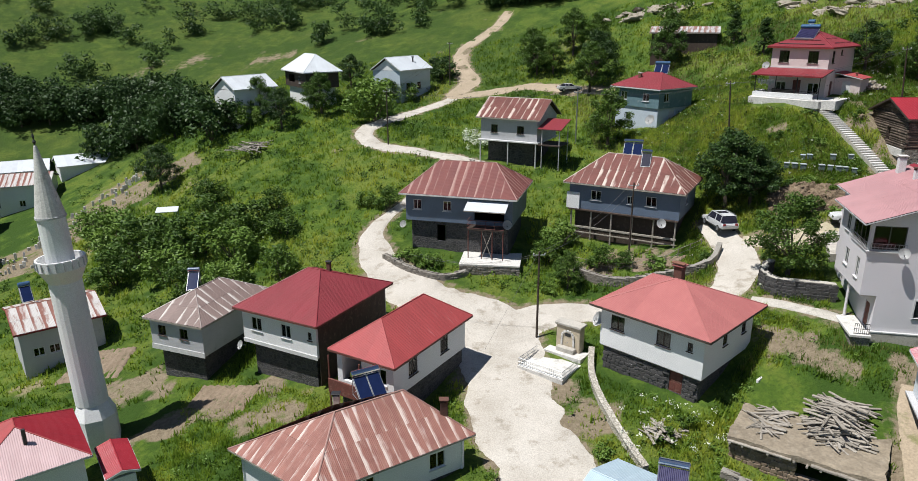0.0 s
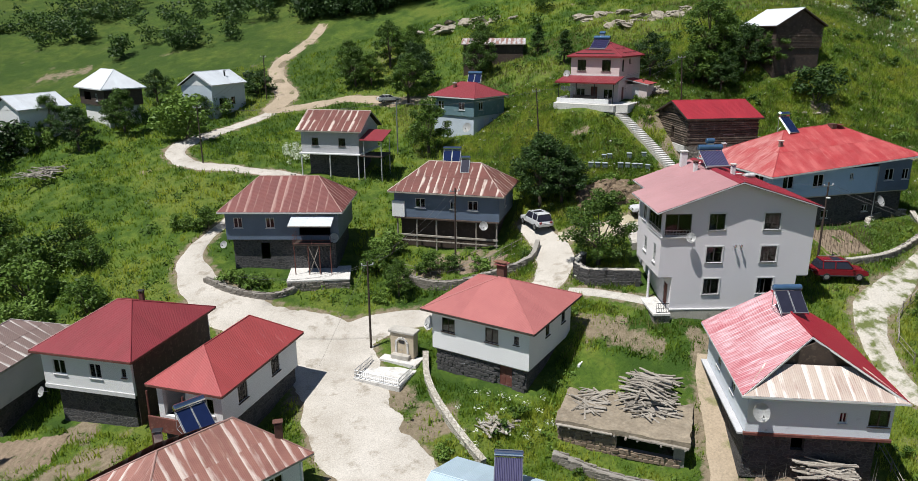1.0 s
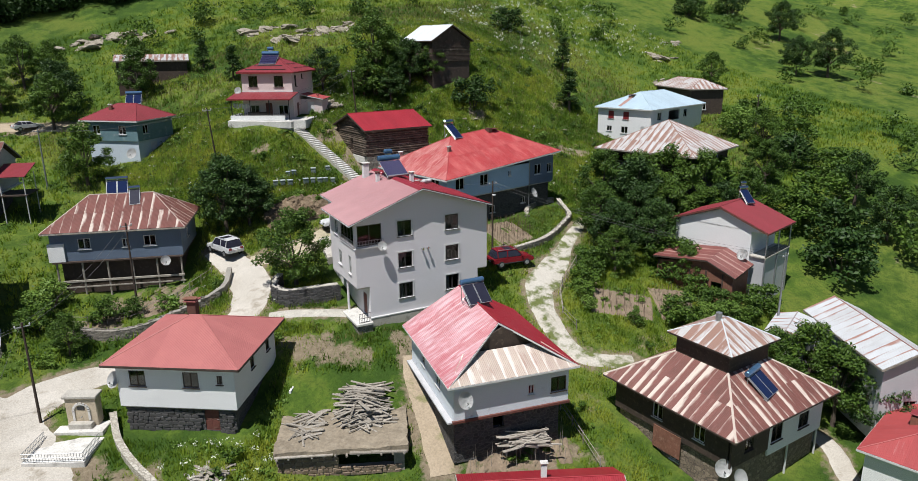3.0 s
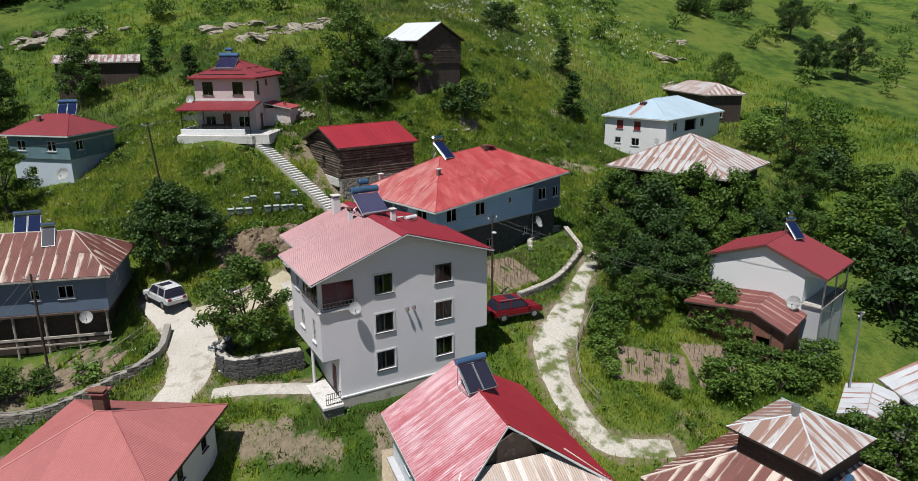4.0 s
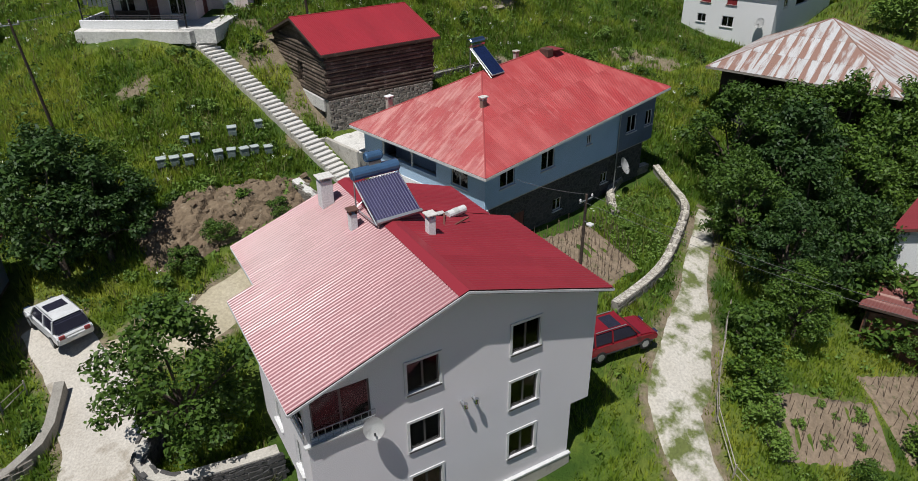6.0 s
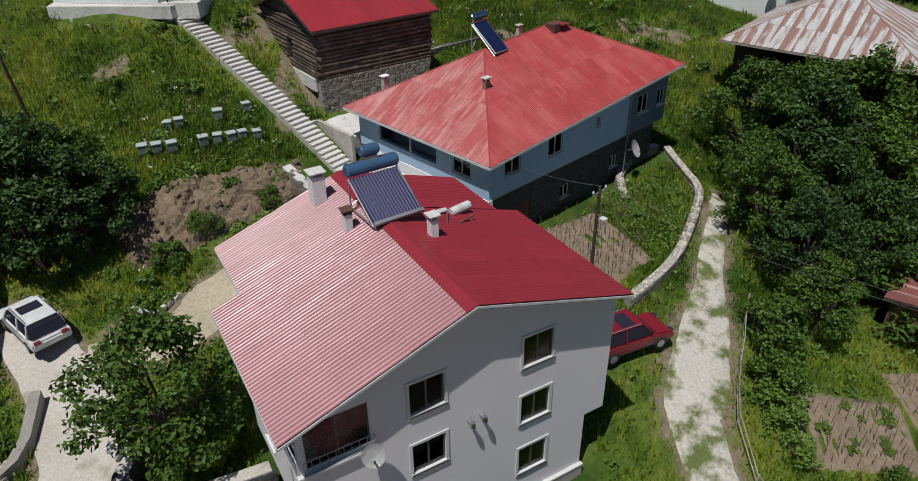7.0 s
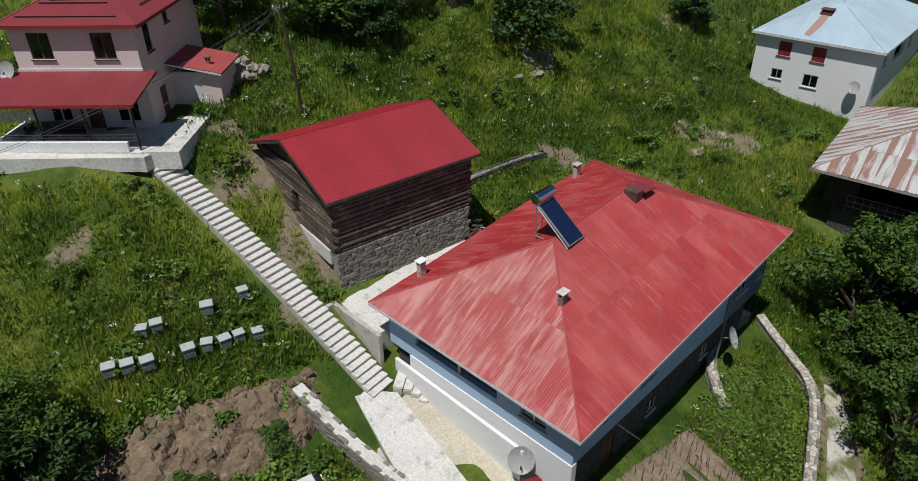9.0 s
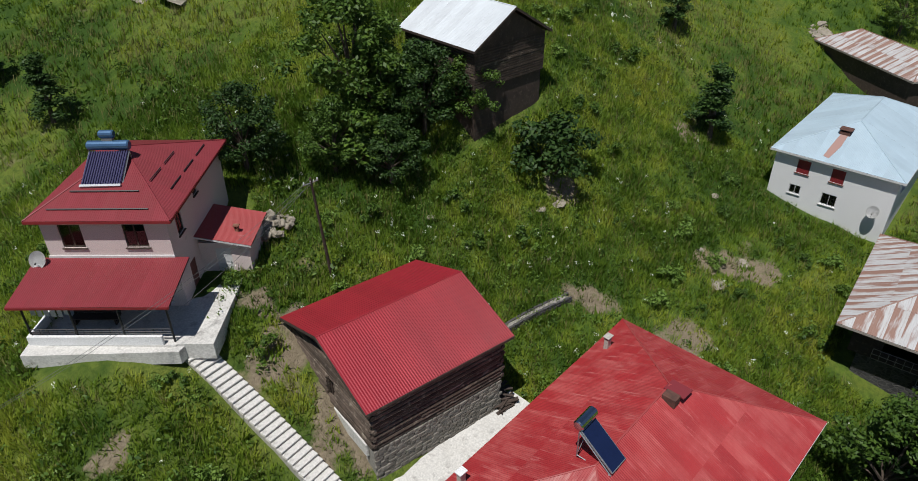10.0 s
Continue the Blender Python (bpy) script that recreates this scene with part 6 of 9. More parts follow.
# rusty-roofed house with slate-blue upper walls over an open timber ground floor
def timber_house():
    root = box_house("slate-blue walled house with rusty hipped roof and open timber undercroft", 20.5, 79.15, 7.0, 13.8, 9.4, -29.4, 2.87, 6.4, "hip_x", 0.6, ROOF_RUST,
                     [(-1.5, 3.3, DARK_WOOD, 0.6, []), (3.3, 6.35, SLATE, 0.0, [("front", 2.6, 1.2, 1.2, 1.1), ("front", 6.8, 1.2, 0.7, 0.9), ("front", 8.9, 1.2, 1.2, 1.1), ("left", 2.5, 1.1, 1.0, 1.1), ("right", 3, 1.1, 1, 1.1)])], 0.6, 2.4, 31, edge=GREY_WOOD, roof_label="rusty hipped roof with pale streaked sheets")
    slab(root, -6.3, -4.3, 6.3, 4.1, 3.1, 3.28, DARK_WOOD)
    posts(root, [(-6.0 + 2.4 * k, -4.0) for k in range(6)], -1.0, 3.1, 0.1, GREY_WOOD)
    part("beam", box(-6.2, -4.15, 1.0, 6.2, -4.0, 1.2), GREY_WOOD, root)
    part("beam", box(-6.2, -4.12, 0.4, 6.2, -4.02, 0.52), GREY_WOOD, root)
    part("bay", box(-6.55, -4.3, 3.3, -5.0, -4.105, 5.2), WHITE, root, "white plastered corner bay")
    solar_heater(on(root, -0.5, 0.2, 8.95, 10), "solar water heater with glaring steel tank on rusty roof", panels=2, tank=CHROME)
    solar_heater(on(root, 1.6, -1.6, 8.2, 10), "solar water heater with dark collector on rusty roof", panels=1, tank=CHROME, glass=COLLECTOR_DARK)
    satellite_dish(on(root, 4.6, -4.7, 2.9, 20), 0.5)
    return root


TIMBER = timber_house()


# slate-blue house with a maroon roof and a balcony on props
def balcony_house():
    root = box_house("slate-blue house with maroon hipped roof and propped balcony", 1.2, 79.0, 6.3, 13.5, 10.0, -15.6, 2.95, 6.7, "hip_x", 0.2, ROOF_MAROON,
                     [(-1.5, 2.9, DARK_WALLING, 0.5, [("front", 3.0, 2.0, 1.0, 1.9, "hole")]), (2.9, 6.05, SLATE, 0.0, [("front", 0.9, 1.3, 0.95, 1.15), ("front", 4.4, 1.3, 0.95, 1.15), ("front", 8.0, 0.5, 3.4, 2.1, "hole")])], 0.6, 0, 33, roof_label="maroon corrugated hipped roof")
    x0, x1, f = 1.5, 5.6, -6.2
    slab(root, x0, f, x1, -4.4, 2.75, 2.9, DARK_WOOD, "balcony_floor")
    railing(root, (x0, f), (x1, f), 2.9, 0.95, RED_WOOD, 1.0, "balcony_railing")
    railing(root, (x0, f), (x0, -4.5), 2.9, 0.95, RED_WOOD, 0.8, "balcony_railing")
    posts(root, [(x0 + 0.1, f + 0.1), (x0 + 1.6, f + 0.1), (x0 + 2.8, f + 0.1), (x1 - 0.1, f + 0.1)], -1.0, 2.8, 0.06, RED_WOOD, "prop")
    for a, b in ((x0 + 1.6, x0 + 2.8), (x0 + 2.8, x0 + 1.6)):
        part("brace", rod((a, f + 0.1, -0.5), (b, f + 0.1, 2.7), 0.045, sides=5), GREY_WOOD, root)
    awning = roof_body(root, [(((x0 - 0.3, f - 0.4, 5.0), (x1 + 0.2, f - 0.4, 5.0), (x1 + 0.2, -4.35, 5.75), (x0 - 0.3, -4.35, 5.75)), ROOF_ZINC)], 0.9, 0, 34, "pale sheet awning", thick=0.05)
    part("fascia", board((x0 - 0.3, f - 0.4, 5.0), (x1 + 0.2, f - 0.4, 5.0), 0.08), GREY_WOOD, awning)
    chimney(root, 0.2, 1.2, 8.3, 0.5, 0.6, BRICK, CONCRETE, 0.4)
    satellite_dish(on(root, x1 + 0.1, -4.9, 3.2, 10), 0.5)
    satellite_dish(on(root, -6.4, -4.7, 2.4, -10), 0.4)
    return root


BALCONY = balcony_house()

# pale-walled cottage on posts, upper lane
COTTAGE = box_house("pale blue-grey cottage with rusty gabled roof on white posts", 8.95, 101.05, 11.72, 9.7, 8.7, -27.7, 2.4, 9.7, "gable_x", 6.0, ROOF_RUST,
                    [(-1.5, 2.6, DARK_WALLING, 0.9, []), (2.6, 5.65, PALE_GREY, 0.1, [("front", 1.6, 1.0, 1.0, 1.1, "dark"), ("front", 5.6, 1.0, 1.0, 1.1, "dark")])], 0.45, 2.2, 35, edge=GREY_WOOD)
part("floor_edge", box(-4.6, -4.2, 2.4, 4.6, 3.9, 2.6, bevel=0.02), WHITE_PAINT, COTTAGE)
posts(COTTAGE, [(-4.3, -4.0), (0.0, -4.0), (4.2, -4.0)], -1.0, 2.4, 0.09, WHITE_PAINT)
side_roof = roof_body(COTTAGE, [(((4.6, -4.6, 4.6), (8.0, -4.6, 4.6), (8.0, -0.5, 5.6), (4.6, -0.5, 5.6)), ROOF_DARK_RED)], 0.85, 0, 36, "dark red porch roof", thick=0.06)
posts(COTTAGE, [(7.7, -4.3), (7.7, -0.8), (5.2, -4.3)], -1.0, 4.6, 0.06, WHITE_PAINT)
part("porch_floor", box(4.7, -4.4, 2.3, 7.9, -0.6, 2.45), DARK_WOOD, COTTAGE)

# blue-green house with red roof
TEAL_HOUSE = box_house("blue-green house with red hipped roof and brick chimney", 29.8, 107.3, 15.2, 9.4, 8.6, -54.6, 2.0, 3.0, "hip_x", 9.8, ROOF_DARK_RED,
                       [(-2.0, 2.6, PALE_BLUE, 0.2, [("front", 2.0, 2.6, 1.0, 1.0), ("right", 2.5, 2.4, 1.4, 1.8, "white_door")]), (2.6, 5.35, TEAL, 0.0, [("front", 1.2, 0.9, 1.2, 1.2), ("front", 5.4, 0.9, 1.2, 1.2), ("right", 1.2, 0.9, 1.1, 1.2)])], 0.5, 0, 37)
chimney(TEAL_HOUSE, -1.4, -1.6, 6.3, 0.5, 0.9, BRICK, PALE, 0.5)
solar_heater(on(TEAL_HOUSE, 0.6, 0.6, 7.1, 30), "solar water heater with blue collector on red roof", panels=2)
satellite_dish(on(TEAL_HOUSE, 3.6, -4.6, 1.0, 10), 0.7)

# zinc-roofed houses across the lane
ZINC_A = box_house("white plastered house with pale zinc gabled roof", -11.0, 141.9, 15.7, 10.9, 7.4, 57.3, 2.33, 10.9, "gable_x", 10.2, ROOF_ZINC,
                   [(-1.5, 5.45, PALE_BLUE, 0.0, [("front", 5.6, 3.2, 1.2, 1.3, "dark"), ("front", 2.0, 3.2, 1.2, 1.3, "dark")])], 0.4, 0, 39, gable=WHITE)
chimney(ZINC_A, 1.5, -1.6, 6.6, 0.3, 1.0, DARK, DARK, 0.5)
ZINC_B = box_house("pale house with large zinc roof and brown side roof", -27.7, 135.1, 15.9, 12.0, 7.6, -57.2, 3.0, 5.5, "hip_x", 10.2, ROOF_ZINC,
                   [(-1.5, 2.8, WHITE, 0.5, []), (2.8, 5.65, DARK_WOOD, 0.0, [("front", 2, 0.8, 3.0, 1.4, "hole"), ("front", 7, 0.8, 1.0, 1.2)])], 0.6, 0, 41)
ZINC_C = box_house("small white house with pale zinc gabled roof", -38.8, 129.4, 13.3, 9.8, 6.8, 52.9, 2.1, 9.8, "gable_x", 7.8, ROOF_ZINC, [(-1.5, 5.45, WHITE, 0.0, [("left", 2, 3.4, 1.1, 1.2), ("front", 3, 3.2, 1.0, 1.2)])], 0.4, 0, 43)

# the three joined roofs by the lane
# ground floor tone holds the shade of the overhanging white storey
RED_A = box_house("white house with dark red hipped roof beside the lane", -13.2, 59.9, 0.6, 9.4, 11.6, -28.0, 2.5, 1.4, "hip_x", -5.4, ROOF_DARK_RED,
                  [(-1.5, 2.7, DARK_WALLING, 0.6, []), (2.7, 5.95, WHITE, 0.0, [("front", 1.0, 1.25, 1.2, 1.25), ("front", 4.4, 1.25, 1.1, 1.25), ("front", 7.4, 1.6, 0.4, 0.75, "dark")])], 0.55, 0, 45, edge=RED_WOOD)
part("cladding", box(4.152, -5.0, 0.0, 4.2, 5.1, 5.9), DARK_WOOD, RED_A, "dark weathered board cladding")
part("floor_band", box(-4.2, -5.32, 2.6, 4.2, -5.253, 2.95), WHITE_PAINT, RED_A)
chimney(RED_A, 0.4, 1.6, 7.4, 0.4, 1.2, SOOT, DARK, 0.6)
satellite_dish(on(RED_A, -4.3, -5.6, 2.3, -20), 0.4)
RED_B = box_house("white house with faded red hipped roof and wooden porch", -4.6, 53.3, -0.1, 6.6, 11.6, -31.5, 2.3, 6.0, "hip_y", -5.0, ROOF_FADED,
                  [(-1.5, 1.9, DARK_WALLING, 0.2, []), (1.9, 4.85, WHITE, 0.0, [("right", 2.0, 1.0, 1.2, 1.4, "barred_dark"), ("right", 6.6, 1.0, 1.2, 1.4, "barred_dark"), ("front", 0.5, 0.3, 2.0, 2.2, "hole"), ("front", 3.6, 1.0, 1.3, 1.3)])], 0.5, 0, 47, edge=RED_WOOD)
part("porch_rail", box(-2.9, -6.4, 1.7, 0.4, -6.25, 2.7, bevel=0.02), RED_WOOD, RED_B)
part("porch_floor", box(-2.9, -6.4, 1.5, 0.4, -5.3, 1.7), RED_WOOD, RED_B)
posts(RED_B, [(-2.8, -6.3), (0.3, -6.3)], -1.5, 4.7, 0.07, RED_WOOD)
BROWN_A = box_house("pale grey house with brown weathered hipped roof", -24.0, 62.2, -1.1, 6.8, 10.2, -21.6, 1.95, 3.4, "hip_y", -6.4, ROOF_BROWN,
                    [(-1.5, 2.2, DARK_WALLING, 0.55, []), (2.2, 5.25, PALE_GREY, 0.0, [("front", 0.9, 1.4, 0.9, 1.0, "dark"), ("front", 3.4, 1.4, 0.9, 1.0, "dark")])], 0.4, 2.2, 49, edge=GREY_WOOD)
part("floor_band", box(-3.05, -4.76, 2.1, 3.05, -4.703, 2.6), WHITE_PAINT, BROWN_A)
solar_heater(on(BROWN_A, -0.5, -1.6, 6.9, 30), "solar water heater with blue collector on brown roof", panels=1, tank=CHROME)


# big rusty roof by the lane, its plan askew to follow the lane
def rust_house():
    root = house("white house with large rusty hipped roof", -7.3, 43.2, -8.8, 0.0)
    he, rise = 4.8, 2.85
    c = [Vector(q) for q in ((-9.0, -0.9, he), (-2.0, -6.1, he), (8.5, 0.8, he), (2.2, 4.6, he))]
    r0, r1 = Vector((-1.35, -0.75, he + rise)), Vector((3.17, 2.2, he + rise))
    body = roof_body(root, [((c[1], c[2], r1, r0), ROOF_LIGHT_RUST), ((c[0], c[1], r0), ROOF_LIGHT_RUST), ((c[2], c[3], r1), ROOF_LIGHT_RUST), ((c[3], c[0], r0, r1), ROOF_LIGHT_RUST)], 0.8, 2.6, 51, "large rusty corrugated hipped roof with pale streaks")
    ridge_caps(body, [(r0, r1), (c[0], r0), (c[1], r0), (c[2], r1), (c[3], r1)], ROOF_MAROON, 0.07)
    middle = (c[0] + c[1] + c[2] + c[3]) / 4
    inner = [p + (middle - p).normalized() * 0.85 for p in c]
    for i in range(4):
        a, b = inner[i], inner[(i + 1) % 4]
        part("fascia", board(c[i], c[(i + 1) % 4], 0.12), GREY_WOOD, body)
        length = (b - a).length
        m = pose(a.x, a.y, 0, 0, 0, math.degrees(math.atan2((b - a).y, (b - a).x)))
        holes = [(2.6, 2.9, 3.9, 4.2), (8.2, 2.9, 9.5, 4.2)] if i == 1 else []
        verts, faces = wall_panel(length, 2.7, 0.25, [(h[0], h[1] - 2.1, h[2], h[3] - 2.1) for h in holes])
        link_mesh("wall", verts, faces, WHITE, root, matrix=m @ pose(0, 0, 2.1))
        verts, faces = wall_panel(length, 3.6, 0.25, [])
        link_mesh("wall", verts, faces, DARK_WALLING, root, matrix=m @ pose(0, 0.05, -1.5))
        for h in holes:
            window(root, m @ pose(h[0], 0, h[1]), 1.3, 1.3)
    chimney(root, 6.2, 1.5, he + 1.0, 0.55, 1.3, SOOT, SOOT, 0.6, "dark red-brown chimney with hood")
    chimney(root, -1.6, 1.4, he + 1.8, 0.5, 1.1, CONCRETE, DARK, 0.6)
    solar_heater(on(root, 1.2, 1.3, he + rise - 0.35, 30), "solar water heater with bright blue flat collector on rusty roof", panels=2, tank=CHROME)
    return root


RUST_HOUSE = rust_house()

# low blue roof, red roof and grey roof at the foot of the slope
LOW_BLUE = box_house("low house with pale blue metal roof", 11.5, 37.5, -5.3, 7.0, 8.0, -40.0, 1.3, 7.0, "gable_x", -8.9, ROOF_BLUE, [(-1.5, 3.55, WHITE, 0, [("right", 2, 1.5, 1, 1.1)])], 0.4, 0, 53)
solar_heater(on(LOW_BLUE, 1.7, 1.0, 4.6, 20), "solar water heater with glaring steel tank on pale blue roof", tubes=True, tank=CHROME)
LOW_RED = box_house("low house with plain dark red gabled roof", 32.2, 28.8, -5.3, 11.6, 5.4, -36.6, 1.2, 11.6, "gable_x", -9.6, ROOF_RED, [(-1.5, 3.95, WHITE, 0, [("back", 2, 1.5, 1, 1.1)])], 0.4, 0, 55)
chimney(LOW_RED, 0.2, 0.3, 5.2, 0.4, 1.2, WHITE, PALE, 0.6)
GREY_ROOFED = box_house("long low house with pale weathered zinc gabled roof", 65.4, 20.4, -0.4, 13.0, 5.6, 50.0, 1.4, 13.0, "gable_x", -5.6, ROOF_WORN_ZINC, [(-1.5, 5.1, PALE_GREY, 0, [("left", 2, 2.5, 1.1, 1.2)])], 0.4, 2.4, 57, edge=GREY_WOOD)
GREY_WING = box_house("low wing with pale weathered zinc roof", 63.0, 26.3, -0.6, 5.6, 3.6, 14.0, 0.5, 5.6, "gable_x", -5.2, ROOF_WORN_ZINC, [(-1.5, 4.5, PALE_GREY, 0, [("front", 2, 2.5, 1.0, 1.1)])], 0.3, 2.0, 58, edge=GREY_WOOD)
LANE_HOUSE = box_house("white house with faded red hipped roof beside the footpath", 59.6, 12.2, -4.4, 13.0, 9.0, 4.0, 2.0, 5.0, "hip_x", -8.9, ROOF_FADED, [(-1.5, 4.4, WHITE, 0, [("left", 2.0, 2.2, 1.2, 1.2, "dark"), ("left", 5.5, 2.2, 1.2, 1.2, "dark")])], 0.5, 0, 60, edge=WHITE_PAINT)
chimney(LANE_HOUSE, -1.6, 2.0, 5.4, 0.9, 0.9, BRICK, ROOF_DARK_RED, 0.6, "broad brick chimney with red hood")
TRACK_SHED = box_house("low shed with pale corrugated roof under trees", 41.5, 131.5, 22.6, 12.0, 7.0, -20.0, 1.0, 12.0, "gable_x", 19.65, ROOF_MIXED, [(-3.0, 2.9, DARK_WOOD, 0, [("front", 4, 1, 1.4, 1.9, "hole")])], 0.4, 2.0, 59, edge=GREY_WOOD)

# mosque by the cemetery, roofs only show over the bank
# the lit slope's paleness is put into its own sheet colour (last)
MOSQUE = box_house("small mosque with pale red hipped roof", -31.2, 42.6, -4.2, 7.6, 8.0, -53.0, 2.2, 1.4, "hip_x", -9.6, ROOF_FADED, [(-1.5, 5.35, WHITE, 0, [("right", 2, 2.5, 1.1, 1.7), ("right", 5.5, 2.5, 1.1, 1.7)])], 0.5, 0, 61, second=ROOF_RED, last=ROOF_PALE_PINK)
part("flue", rod((1.9, 0.4, 6.0), (1.9, 0.4, 7.9), 0.13, sides=8), DARK, MOSQUE)
ENTRY = box_house("small entrance building with red lean roof", -25.2, 44.0, -5.9, 4.7, 2.3, -55.0, 0.35, 4.7, "gable_x", -9.6, ROOF_RED, [(-1.0, 3.35, WHITE, 0, [])], 0.3, 0, 62)
LONG_SHED = box_house("low house with pale and red sheet roof below the cemetery", -43.1, 68.3, -4.6, 8.4, 9.0, 38.0, 1.3, 8.4, "gable_x", -9.6, ROOF_PALE_RUST, [(-1.5, 4.9, PALE_GREY, 0, [("front", 1.0, 3.6, 1.0, 0.9), ("front", 2.4, 3.6, 1.0, 0.9), ("front", 3.8, 3.6, 1.0, 0.9), ("front", 5.2, 3.6, 1.0, 0.9), ("right", 4, 3.0, 1.1, 1.1)])], 0.4, 2.4, 63, edge=RED_PAINT)
solar_heater(on(LONG_SHED, -2.0, 0.5, 6.3, 0), "solar water heater with blue tank on pale roof", panels=1)
for i, (cx, cy, ze, w, d, yaw, mat, text) in enumerate([(-82, 127, -3.6, 12, 9, 20, ROOF_PALE_RUST, "pale pinkish sheet"), (-90, 138, -3.4, 14, 9, 25, ROOF_ZINC, "zinc sheet"), (-76, 140, -2.2, 11, 9, 35, ROOF_ZINC, "zinc sheet"), (-86, 114, -3.6, 10, 8, 10, ROOF_RED, "red sheet"), (-75, 96, -5.4, 9, 8, 15, ROOF_RED, "red sheet")]):
    box_house("distant low house with %s roof in the valley" % text, cx, cy, ze, w, d, yaw, 1.5, w, "gable_x", gz(cx, cy) - 0.5, mat, [(-2, ze - gz(cx, cy) + 0.45, WHITE, 0, [("front", 2, ze - gz(cx, cy) - 1.4, 1, 1.1), ("front", 6, ze - gz(cx, cy) - 1.4, 1, 1.1)])], 0.4, 0, 70 + i)


def minaret():
    """A plastered minaret with one balcony and a leaded cone."""
    zg = -8.6
    root = thing("minaret", "slender whitewashed minaret with one balcony and pointed cone", "minaret", pose(-30.3, 51.0, zg, 0, -2.0, 0))
    part("base", lathe([(1.7, -1.0), (1.7, 2.2), (1.25, 3.4)], 8), WHITE, root)
    part("shaft", lathe([(1.25, 3.4), (1.2, 14.0), (1.16, 14.2)], 20), WHITE, root)
    part("balcony", lathe([(1.16, 14.0), (1.35, 14.4), (1.7, 15.1), (1.75, 15.2), (1.75, 16.0), (1.62, 16.0), (1.62, 15.25), (1.05, 15.25)], 20), WHITE, root)
    bm = bmesh.new()
    for k in range(20):
        a = 2 * math.pi * k / 20
        add_box(bm, -0.05, -0.03, 0, 0.05, 0.03, 0.65, pose(1.78 * math.cos(a), 1.78 * math.sin(a), 15.3, 0, 0, math.degrees(a)))
    part("balcony_slots", bm, PALE_GREY, root)
    part("upper_shaft", lathe([(1.02, 15.2), (1.0, 19.2)], 20), WHITE, root)
    part("string_course", lathe([(1.1, 19.2), (1.1, 19.35)], 20), PALE_GREY, root)
    part("cone", lathe([(1.06, 19.35), (0.62, 21.8), (0.12, 24.6), (0.02, 24.8)], 20), PALE, root)
    part("finial", lathe([(0.03, 24.7), (0.14, 24.95), (0.03, 25.15), (0.1, 25.35), (0.02, 25.6), (0.01, 26.0)], 10), DARK, root)
    return root


MINARET = minaret()

# ---- walls, terraces and steps ----
def stone_meshes():
    rng = random.Random(11)
    made = []
    for k in range(6):
        bm = bmesh.new()
        bmesh.ops.create_cube(bm, size=1.0)
        for v in bm.verts:
            v.co += Vector((rng.uniform(-0.14, 0.14), rng.uniform(-0.12, 0.12), rng.uniform(-0.14, 0.14)))
        bmesh.ops.bevel(bm, geom=bm.edges[:], offset=0.13, segments=1, affect="EDGES")
        me = bpy.data.meshes.new("stone")
        bm.to_mesh(me)
        bm.free()
        made.append(me)
    return made


STONES = stone_meshes()
STONE_KINDS = {}


def stone_mesh(k, material):
    key = (k, material.name)
    if key not in STONE_KINDS:
        me = STONES[k].copy()
        me.materials.clear()
        me.materials.append(material)
        STONE_KINDS[key] = me
    return STONE_KINDS[key]


def lay_stones(parent, m, length, height, material, size=0.36, depth=0.16, holes=(), seed=1, limit=300):
    """Courses of single stones on the face of a wall: x along it, y out of it (minus), z up, in the frame m under its parent."""
    rng = random.Random(seed)
    z, count = 0.0, 0
    while z < height - 0.05:
        h = min(size * rng.uniform(0.6, 0.85), height - z)
        x = -rng.uniform(0, size * 0.4)
        while x < length:
            w = size * rng.uniform(0.7, 1.5)
            mid = x + w / 2
            if 0 < mid < length and not any(a < mid < c and b < z + h / 2 < d for a, b, c, d in holes) and count < limit:
                ob = new("stone", stone_mesh(rng.randrange(6), material))
                ob.parent = parent
                ob.matrix_local = m @ pose(mid, rng.uniform(-0.03, 0.03), z + h / 2, rng.uniform(-4, 4), rng.uniform(-5, 5), 0) @ Matrix.Diagonal((w * 0.97, depth, h * 0.96, 1))
                count += 1
            x += w
        z += h


